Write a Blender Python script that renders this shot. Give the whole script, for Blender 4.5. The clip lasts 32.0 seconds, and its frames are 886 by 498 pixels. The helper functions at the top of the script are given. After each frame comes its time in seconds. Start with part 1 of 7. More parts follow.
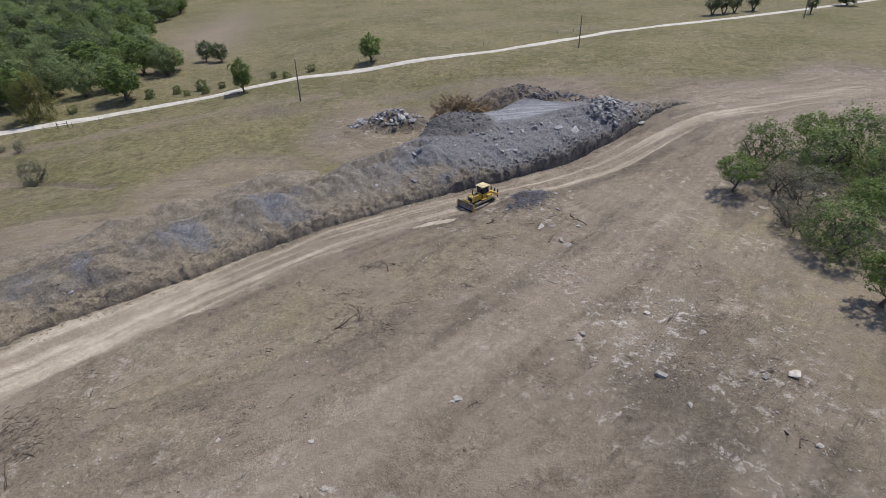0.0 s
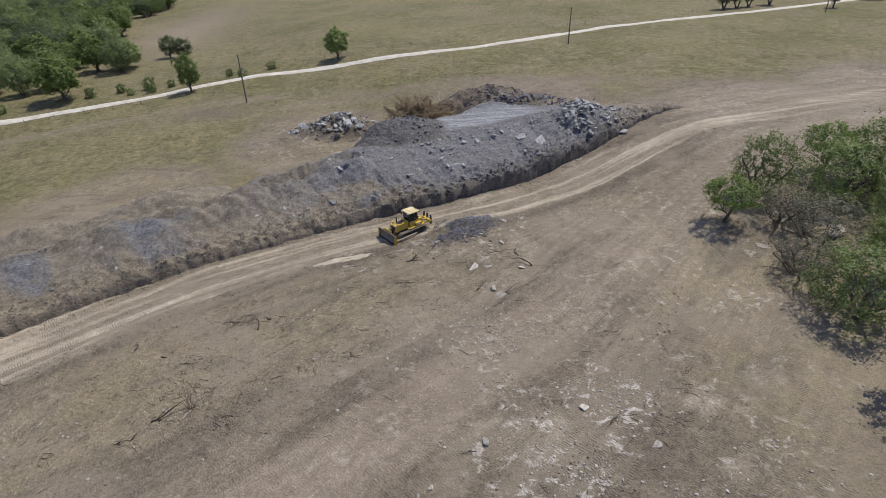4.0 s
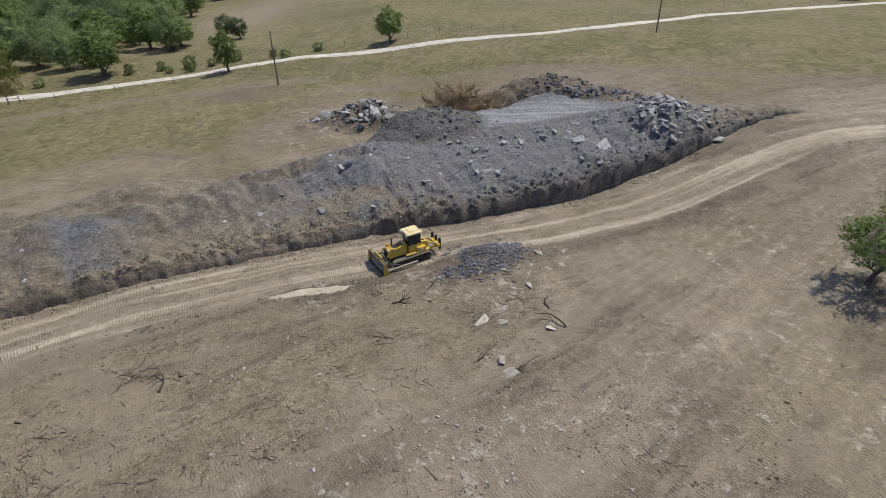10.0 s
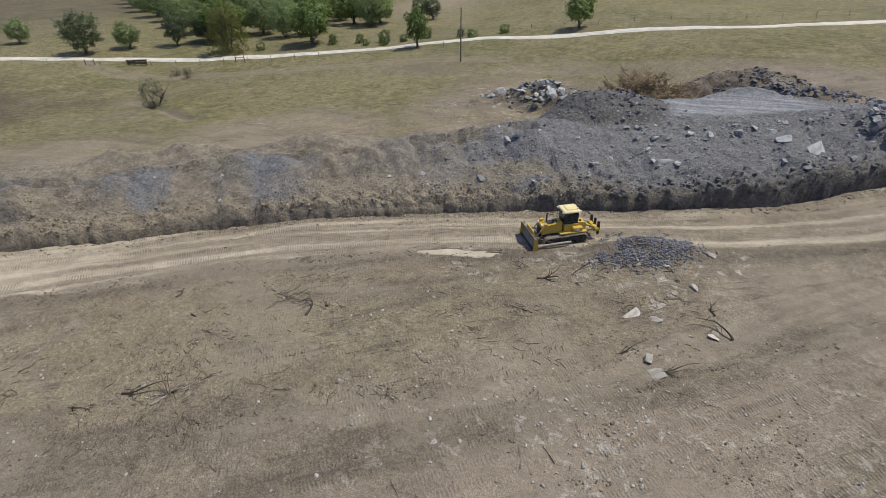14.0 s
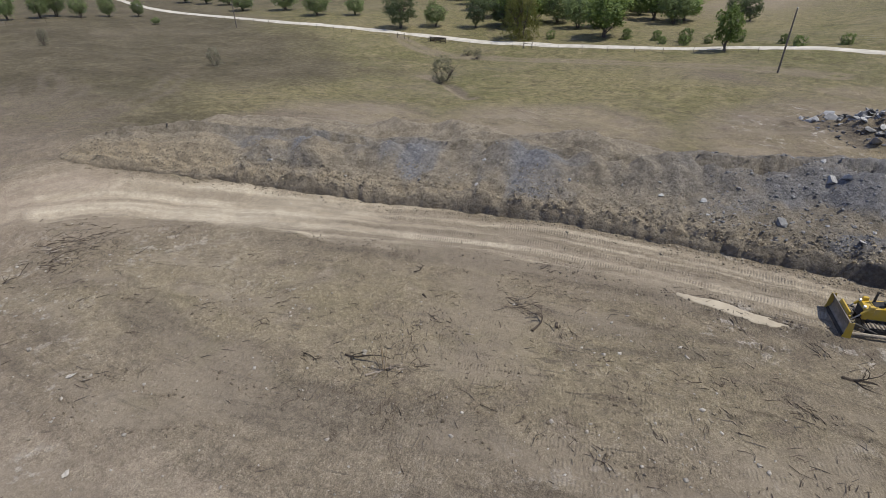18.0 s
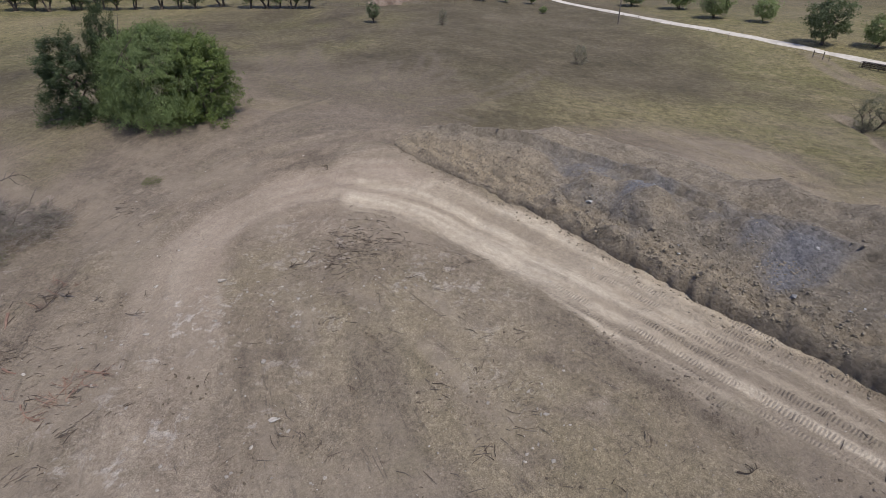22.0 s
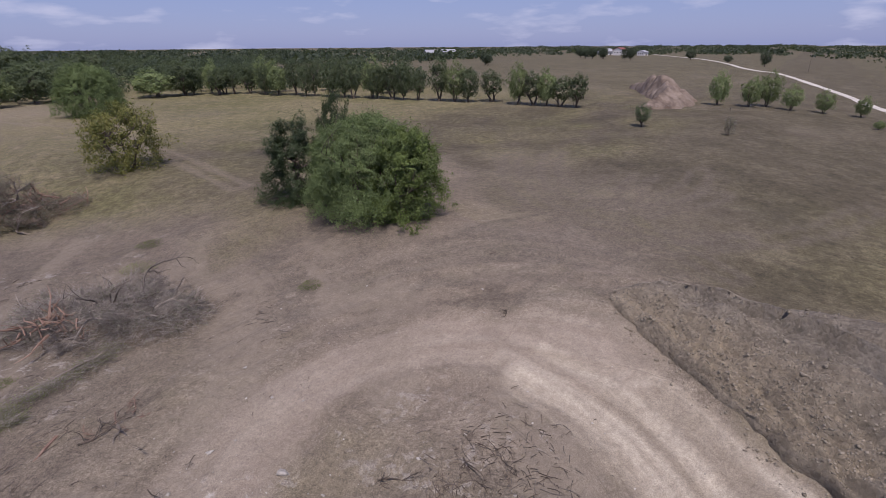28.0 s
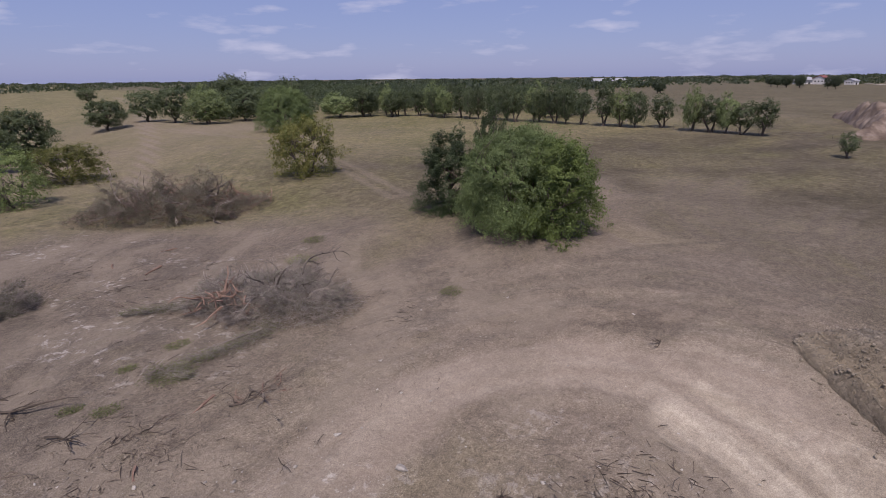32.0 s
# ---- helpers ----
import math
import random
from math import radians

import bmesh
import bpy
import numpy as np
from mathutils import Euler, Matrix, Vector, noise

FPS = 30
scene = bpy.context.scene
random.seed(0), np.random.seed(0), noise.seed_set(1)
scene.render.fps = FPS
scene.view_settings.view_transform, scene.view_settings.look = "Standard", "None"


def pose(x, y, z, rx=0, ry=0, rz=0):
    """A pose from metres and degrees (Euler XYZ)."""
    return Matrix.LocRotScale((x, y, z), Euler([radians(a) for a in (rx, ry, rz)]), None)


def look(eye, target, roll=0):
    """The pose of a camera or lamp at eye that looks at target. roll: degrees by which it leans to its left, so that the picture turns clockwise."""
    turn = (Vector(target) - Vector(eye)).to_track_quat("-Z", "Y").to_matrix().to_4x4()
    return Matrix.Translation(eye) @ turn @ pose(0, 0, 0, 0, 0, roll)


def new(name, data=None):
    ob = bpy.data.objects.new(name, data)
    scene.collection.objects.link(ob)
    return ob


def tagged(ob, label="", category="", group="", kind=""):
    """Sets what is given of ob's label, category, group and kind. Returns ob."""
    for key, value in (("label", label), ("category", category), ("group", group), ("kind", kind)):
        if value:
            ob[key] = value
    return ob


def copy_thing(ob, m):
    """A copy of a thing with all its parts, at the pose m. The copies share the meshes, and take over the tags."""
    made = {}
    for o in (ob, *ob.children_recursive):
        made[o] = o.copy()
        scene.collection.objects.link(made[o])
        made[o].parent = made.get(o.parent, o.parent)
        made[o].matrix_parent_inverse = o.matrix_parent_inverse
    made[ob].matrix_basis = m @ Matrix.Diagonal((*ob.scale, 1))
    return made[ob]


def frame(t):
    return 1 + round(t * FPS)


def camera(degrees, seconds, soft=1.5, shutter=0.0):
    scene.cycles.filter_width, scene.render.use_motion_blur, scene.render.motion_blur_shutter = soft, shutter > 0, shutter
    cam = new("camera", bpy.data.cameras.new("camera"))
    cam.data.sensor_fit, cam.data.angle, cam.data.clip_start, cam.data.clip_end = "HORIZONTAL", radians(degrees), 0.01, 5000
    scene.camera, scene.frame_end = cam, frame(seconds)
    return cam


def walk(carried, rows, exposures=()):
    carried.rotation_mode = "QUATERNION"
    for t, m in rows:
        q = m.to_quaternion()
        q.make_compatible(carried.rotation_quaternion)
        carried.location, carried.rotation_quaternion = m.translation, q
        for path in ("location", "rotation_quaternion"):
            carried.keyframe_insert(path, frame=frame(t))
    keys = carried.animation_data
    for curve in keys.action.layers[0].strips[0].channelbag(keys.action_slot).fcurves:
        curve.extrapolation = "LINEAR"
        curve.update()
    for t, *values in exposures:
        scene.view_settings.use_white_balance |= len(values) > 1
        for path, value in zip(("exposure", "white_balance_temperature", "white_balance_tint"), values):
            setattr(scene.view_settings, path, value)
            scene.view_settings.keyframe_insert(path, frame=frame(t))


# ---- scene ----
cam = camera(79.4, 32.0, soft=0.5)
METRES, EYE, TILT, LEAN, TURN = 83.0, 36.0, -29.8, 1.67, 0.0
ROWS = [
    (0.0, 0.0, 0.0, 0.0, 0.0, 0.0, -0.0),
    (0.5, 0.0246, 0.0272, 0.0118, 0.06, -0.03, -0.01),
    (1.0, 0.0472, 0.0541, 0.0227, 0.07, -0.05, 0.02),
    (1.5, 0.0685, 0.0815, 0.033, 0.04, -0.05, 0.06),
    (2.0, 0.0882, 0.1089, 0.0429, 0.03, -0.06, 0.09),
    (2.5, 0.1059, 0.1333, 0.0509, 0.01, -0.08, 0.07),
    (3.0, 0.1207, 0.1533, 0.0561, 0.12, -0.08, 0.08),
    (3.5, 0.1339, 0.1734, 0.06, 0.41, -0.11, -0.06),
    (5.5, 0.1741, 0.259, 0.0797, 5.87, -0.46, -3.31),
    (6.0, 0.1805, 0.2801, 0.0851, 6.06, -0.49, -3.39),
    (6.5, 0.1853, 0.3012, 0.0904, 6.71, -0.58, -3.76),
    (7.0, 0.1895, 0.3215, 0.0952, 6.86, -0.62, -3.86),
    (7.5, 0.193, 0.341, 0.0997, 7.11, -0.65, -3.95),
    (8.0, 0.1961, 0.3591, 0.1035, 7.4, -0.7, -4.11),
    (8.5, 0.1986, 0.3744, 0.1069, 7.57, -0.75, -4.23),
    (9.0, 0.2009, 0.3875, 0.11, 7.72, -0.8, -4.32),
    (9.5, 0.2031, 0.3989, 0.112, 8.05, -0.85, -4.55),
    (10.0, 0.2042, 0.4072, 0.1121, 9.01, -1.0, -5.17),
    (10.5, 0.2041, 0.4118, 0.1096, 10.45, -1.21, -6.0),
    (11.0, 0.2029, 0.414, 0.1062, 12.68, -1.53, -7.34),
    (11.5, 0.202, 0.4163, 0.1029, 15.18, -1.94, -8.72),
    (12.0, 0.2018, 0.4185, 0.0998, 17.48, -2.38, -9.96),
    (12.5, 0.202, 0.4207, 0.0969, 19.65, -2.83, -11.1),
    (13.0, 0.2022, 0.4226, 0.0936, 21.63, -3.3, -12.17),
    (13.5, 0.2025, 0.4244, 0.09, 23.68, -3.8, -13.21),
    (15.5, 0.199, 0.432, 0.0776, 32.37, -6.36, -17.38),
    (16.0, 0.1939, 0.4359, 0.0788, 35.26, -7.34, -18.61),
    (16.5, 0.1867, 0.4408, 0.0811, 38.39, -8.46, -19.89),
    (17.0, 0.1777, 0.4466, 0.0838, 42.42, -9.96, -21.39),
    (17.5, 0.1671, 0.4533, 0.0872, 47.56, -11.99, -23.13),
    (18.0, 0.1545, 0.4606, 0.0903, 53.71, -14.58, -24.94),
    (18.5, 0.14, 0.4682, 0.093, 60.39, -17.55, -26.57),
    (19.0, 0.1247, 0.4759, 0.0958, 68.0, -21.13, -27.96),
    (19.5, 0.1083, 0.4832, 0.0985, 74.59, -24.34, -28.82),
    (20.0, 0.0902, 0.4895, 0.1008, 78.99, -26.57, -29.15),
    (20.5, 0.0703, 0.4961, 0.1027, 83.41, -28.79, -29.34),
    (21.0, 0.0473, 0.5018, 0.1042, 87.71, -30.95, -29.41),
    (21.5, 0.0211, 0.5075, 0.1059, 91.94, -33.1, -29.26),
    (22.0, -0.0074, 0.5117, 0.1063, 95.46, -34.85, -29.1),
    (22.5, -0.0384, 0.5147, 0.1068, 98.23, -36.3, -28.89),
    (23.0, -0.0715, 0.5165, 0.1061, 100.29, -37.36, -28.68),
    (23.5, -0.1055, 0.5175, 0.1044, 102.58, -38.52, -28.39),
    (24.0, -0.1391, 0.5178, 0.1019, 105.9, -40.14, -27.98),
    (24.5, -0.1687, 0.5177, 0.0993, 108.65, -41.47, -27.59),
    (25.0, -0.1885, 0.5177, 0.0964, 111.7, -42.96, -27.1),
    (25.5, -0.201, 0.5183, 0.0936, 115.79, -44.93, -26.28),
    (27.5, -0.2198, 0.5183, 0.0818, 124.99, -43.29, -23.8),
    (28.0, -0.2244, 0.5179, 0.0788, 126.44, -39.46, -23.31),
    (28.5, -0.2284, 0.5182, 0.0754, 127.92, -38.46, -22.81),
    (29.0, -0.2321, 0.5184, 0.0724, 129.55, -39.15, -22.27),
    (29.5, -0.2352, 0.5186, 0.0695, 131.54, -39.98, -21.59),
    (30.0, -0.2367, 0.519, 0.0669, 133.76, -40.87, -20.81),
    (30.5, -0.2366, 0.52, 0.0644, 135.98, -41.7, -19.94),
    (31.0, -0.2363, 0.5212, 0.0622, 138.3, -42.08, -18.98),
    (31.5, -0.2355, 0.523, 0.0601, 140.71, -41.62, -17.97),
    (32.0, -0.2347, 0.5248, 0.0581, 143.03, -42.32, -16.93),
]
walk(cam, [(t, pose(0, 0, EYE, TILT, LEAN, TURN) @ pose(METRES * x, METRES * y, METRES * z, 90 + pitch, roll, yaw)) for t, x, y, z, yaw, pitch, roll in ROWS],
     exposures=[(0.0, -0.04, 6480, 10), (4.0, -0.03, 6650, 9), (9.0, 0.0, 6780, 7), (16.0, 0.06, 6800, 5), (20.0, -0.06, 6700, 10), (25.0, -0.08, 6450, 17), (27.5, -0.10, 6450, 22), (32.0, -0.12, 6680, 23)])

# ---- world and sun ----
SUN_EL, SUN_AZ = 63.0, 47.0          # degrees up; degrees from +y towards +x
sun_dir = Vector((math.sin(radians(SUN_AZ)) * math.cos(radians(SUN_EL)),
                  math.cos(radians(SUN_AZ)) * math.cos(radians(SUN_EL)), math.sin(radians(SUN_EL))))
world = bpy.data.worlds.new("sky")
scene.world = world
world.use_nodes = True
wn, wl = world.node_tree.nodes, world.node_tree.links
wn.clear()
sky = wn.new("ShaderNodeTexSky")
sky.sky_type, sky.sun_disc = "NISHITA", False
sky.sun_elevation, sky.sun_rotation = radians(SUN_EL), radians(SUN_AZ)
sky.air_density, sky.dust_density, sky.ozone_density = 1.0, 0.6, 2.5
wtc = wn.new("ShaderNodeTexCoord")
wmap = wn.new("ShaderNodeMapping")
wmap.inputs["Scale"].default_value = (5.0, 5.0, 22.0)
wnoise = wn.new("ShaderNodeTexNoise")
wnoise.inputs["Scale"].default_value, wnoise.inputs["Detail"].default_value = 1.6, 8.0
wramp = wn.new("ShaderNodeValToRGB")
wramp.color_ramp.elements[0].position, wramp.color_ramp.elements[1].position = 0.56, 0.72
wramp.color_ramp.elements[1].color = (0.68, 0.68, 0.68, 1)
wmix = wn.new("ShaderNodeMix")
wmix.data_type = "RGBA"
wmix.inputs[7].default_value = (4.6, 5.0, 6.3, 1)
wbg = wn.new("ShaderNodeBackground")
wbg.inputs["Strength"].default_value = 0.125
wout = wn.new("ShaderNodeOutputWorld")
wl.new(wtc.outputs["Generated"], wmap.inputs["Vector"])
wl.new(wmap.outputs["Vector"], wnoise.inputs["Vector"])
wl.new(wnoise.outputs["Fac"], wramp.inputs["Fac"])
wl.new(wramp.outputs["Color"], wmix.inputs[0])
wtint = wn.new("ShaderNodeMix")
wtint.data_type = "RGBA"
wtint.inputs[0].default_value = 0.75
wtint.inputs[7].default_value = (1.7, 2.3, 4.7, 1)
wl.new(sky.outputs["Color"], wtint.inputs[6])
wl.new(wtint.outputs[2], wmix.inputs[6])
wl.new(wmix.outputs[2], wbg.inputs["Color"])
wl.new(wbg.outputs[0], wout.inputs["Surface"])

sun = new("sun", bpy.data.lights.new("sun", "SUN"))
sun.data.energy, sun.data.angle, sun.data.color = 4.3, radians(0.6), (1.0, 0.95, 0.87)
sun.matrix_world = look(sun_dir * 300, (0, 0, 0))


# ---- noise in numpy ----
def hash2(i, j, seed):
    v = np.sin(i * 127.1 + j * 311.7 + seed * 74.7) * 43758.5453
    return v - np.floor(v)


def vnoise(x, y, seed=0):
    """Smooth noise, 0 to 1."""
    i, j = np.floor(x), np.floor(y)
    a, b = x - i, y - j
    a, b = a * a * (3 - 2 * a), b * b * (3 - 2 * b)
    n00, n10 = hash2(i, j, seed), hash2(i + 1, j, seed)
    n01, n11 = hash2(i, j + 1, seed), hash2(i + 1, j + 1, seed)
    return (n00 * (1 - a) + n10 * a) * (1 - b) + (n01 * (1 - a) + n11 * a) * b


def solid(p, seed=0, octaves=3):
    """Layered noise in space, -1 to 1, for rows of places."""
    total, amp, norm = 0, 1.0, 0.0
    for k in range(octaves):
        q = p * 2 ** k + 31.7 * k + seed * 3.1
        i = np.floor(q)
        a = q - i
        a = a * a * (3 - 2 * a)
        n = 0
        for cx in (0, 1):
            for cy in (0, 1):
                for cz in (0, 1):
                    w = np.where(cx, a[:, 0], 1 - a[:, 0]) * np.where(cy, a[:, 1], 1 - a[:, 1]) * np.where(cz, a[:, 2], 1 - a[:, 2])
                    v = np.sin((i[:, 0] + cx) * 127.1 + (i[:, 1] + cy) * 311.7 + (i[:, 2] + cz) * 74.7) * 43758.5453
                    n = n + w * (v - np.floor(v))
        total, norm, amp = total + amp * (n * 2 - 1), norm + amp, amp * 0.55
    return total / norm * 1.6


def fbm(x, y, seed=0, octaves=4):
    """Layered noise, -1 to 1."""
    total, amp, norm = 0, 1.0, 0.0
    for k in range(octaves):
        total = total + amp * (vnoise(x * 2 ** k + 17.3 * k, y * 2 ** k - 9.1 * k, seed + k) * 2 - 1)
        norm += amp
        amp *= 0.55
    return total / norm * 1.6


def ease(a, b, x):
    t = np.clip((np.asarray(x, float) - a) / (b - a), 0, 1)
    return t * t * (3 - 2 * t)


# ---- lie of the land ----
def base(x, y):
    """Broad height of the land."""
    x, y = np.asarray(x, float), np.asarray(y, float)
    z = 0.7 + 3.0 * ease(-38, -64, x) * ease(70, 22, y) + 3.2 * ease(20, 62, x * 0.8 + (y - 80) * 0.6)
    z = z + 2.6 * ease(105, 180, y) * ease(-75, -35, x) - 3.2 * np.exp(-((x + 100) / 38) ** 2 - ((y - 108) / 34) ** 2)
    return z + 2.0 * ease(-110, -200, x) * ease(40, -60, y)


def spline(points, step=1.0):
    """Catmull-Rom through the points, at even steps."""
    p = [np.array(q, float) for q in points]
    p = [2 * p[0] - p[1]] + p + [2 * p[-1] - p[-2]]
    out = []
    for a, b, c, d in zip(p, p[1:], p[2:], p[3:]):
        for t in np.linspace(0, 1, 24, endpoint=False):
            out.append(0.5 * (2 * b + (c - a) * t + (2 * a - 5 * b + 4 * c - d) * t * t + (3 * b - a - 3 * c + d) * t ** 3))
    out = np.array(out + [p[-2]])
    run = np.r_[0, np.cumsum(np.linalg.norm(np.diff(out, axis=0), axis=1))]
    at = np.linspace(0, run[-1], max(2, int(run[-1] / step) + 1))
    return np.stack([np.interp(at, run, out[:, k]) for k in range(out.shape[1])], 1)


def along(x, y, line):
    """Distance along a line and to its left, for arrays of places."""
    best = np.full(x.shape, 1e18)
    s_at, d_at = np.zeros(x.shape), np.zeros(x.shape)
    run = 0.0
    for a, b in zip(line, line[1:]):
        e = b - a
        ln = math.hypot(*e)
        e = e / ln
        t = np.clip((x - a[0]) * e[0] + (y - a[1]) * e[1], 0, ln)
        qx, qy = x - a[0] - t * e[0], y - a[1] - t * e[1]
        q = qx * qx + qy * qy
        near = q < best
        best = np.where(near, q, best)
        s_at = np.where(near, run + t, s_at)
        d_at = np.where(near, np.sqrt(q) * np.where(e[0] * qy - e[1] * qx >= 0, 1, -1), d_at)
        run += ln
    return s_at, d_at


FOOT = spline([(-58.4, 26.6), (-56.4, 30.0), (-52.6, 35.2), (-48.7, 40.2), (-44.2, 45.9), (-39, 50.3), (-34, 54.6), (-26.6, 61.6), (-16.5, 69.5),
               (-8.5, 74.8), (0.5, 80), (9, 84.4), (21, 91), (28, 96.6), (34, 101.3), (46.6, 113.5), (56, 119)], 2.0)
LOOP = spline([(-49.5, 33), (-48.8, 27.6), (-46.4, 22.8), (-42, 19.2), (-37, 18), (-31, 19.3), (-24, 22), (-14, 27.3), (-4, 34.5), (8, 46),
               (20, 58), (32, 72), (44, 85), (56, 95), (70, 103), (95, 112)], 2.5)
HAUL = spline([(-48.6, 25.0), (-47.4, 29.5), (-45.4, 35), (-41.3, 40.6), (-35.6, 46.6), (-22, 60.6), (-10, 69.8), (4, 77.5), (15, 83), (28, 90.5), (38, 98), (50, 107), (64, 113), (95, 124)], 2.5)


GULLY = spline([(-87, 94.6), (-80, 93.5), (-75.5, 93), (-69, 91), (-61, 88.5)], 4.0)


def heaps(x, y):
    """Loose heaps on the land behind the bank and beside the haul track."""
    z = np.zeros_like(x)
    for hx, hy, r, stretch, turn, top in ((11.4, 76.6, 3.0, 1.7, 0.75, 1.05), (-12.5, 117.5, 6.5, 1.3, 0.2, 3.3),
                                          (15.5, 128.3, 6.5, 1.5, 0.1, 3.6), (24, 125, 4.0, 2.0, 0.1, 1.6),
                                          (-22, 112, 7, 1.5, 0.3, 0.9)):
        c, s = math.cos(turn), math.sin(turn)
        a, b = (x - hx) * c + (y - hy) * s, -(x - hx) * s + (y - hy) * c
        q = np.sqrt((a / stretch) ** 2 + b * b) / r
        q = q + 0.15 * fbm(x * 0.35, y * 0.35, 61, 2)
        z = np.maximum(z, top * np.clip(1.05 - q, 0, 1) ** 0.9)
    return z


def cleared(x, y):
    """1 on the cleared, driven ground, 0 on grass."""
    v = np.zeros_like(x)
    for cx, cy, r in ((-55, 18, 16), (-40, 20, 26), (-20, 42, 30), (5, 58, 33), (30, 74, 34), (48, 98, 26), (72, 114, 24), (12, 108, 28), (22, 124, 18),
                      (-12, 112, 18), (-38, 84, 16), (-55, 62, 16), (-22, 2, 26), (-14, -18, 26), (-30, -14, 22), (15, 20, 42), (38, 34, 30), (30, 0, 40), (100, 122, 26)):
        v = np.maximum(v, 1.25 - np.sqrt((x - cx) ** 2 + (y - cy) ** 2) / r)
    return ease(-0.05, 0.50, v + 0.18 * fbm(x * 0.07, y * 0.07, 3, 4))


def land(x, y):
    """Height of the bare ground, with its ruts and lumps."""
    z = base(x, y)
    near = ease(260, 150, np.hypot(x, y - 50))
    c = cleared(x, y)
    s, d = along(x, y, HAUL)
    ls, ld = along(x, y, LOOP)
    rough = 0.16 * fbm(x * 0.12, y * 0.12, 11, 3) + 0.10 * c * fbm(ls * 0.10, ld * 0.7, 12, 3) + 0.05 * c * fbm(x * 1.3, y * 1.3, 13, 3)
    on = ease(5.0, 3.0, np.abs(d)) * ease(-60, -45, x + 0 * y)
    rut = -0.16 * np.exp(-((np.abs(d + 0.3) - 1.6) / 0.7) ** 2) - 0.12 * on + 0.16 * np.exp(-((d + 4.0) / 0.6) ** 2) * (0.6 + 0.7 * fbm(s * 0.4, s * 0, 14, 2))
    z = z + near * (rough + rut * ease(140, 100, np.hypot(x, y - 60)))
    gs, gd = along(x, y, GULLY)
    z = z - 0.7 * np.exp(-(gd / 0.9) ** 2) * ease(0.5, 4, gs) * ease(29, 24, gs)
    z = z + heaps(x, y) * (1 + 0.12 * fbm(x * 1.2, y * 1.2, 15, 2))
    far = ease(300, 1500, np.hypot(x, y))
    return z + 2.0 * far * fbm(x * 0.0012, y * 0.0012, 21, 2)


# ---- the spoil bank beside the haul track ----
FOOT_U = FOOT[:, 0]
FOOT_T = np.gradient(FOOT, axis=0)
FOOT_T /= np.linalg.norm(FOOT_T, axis=1)[:, None]


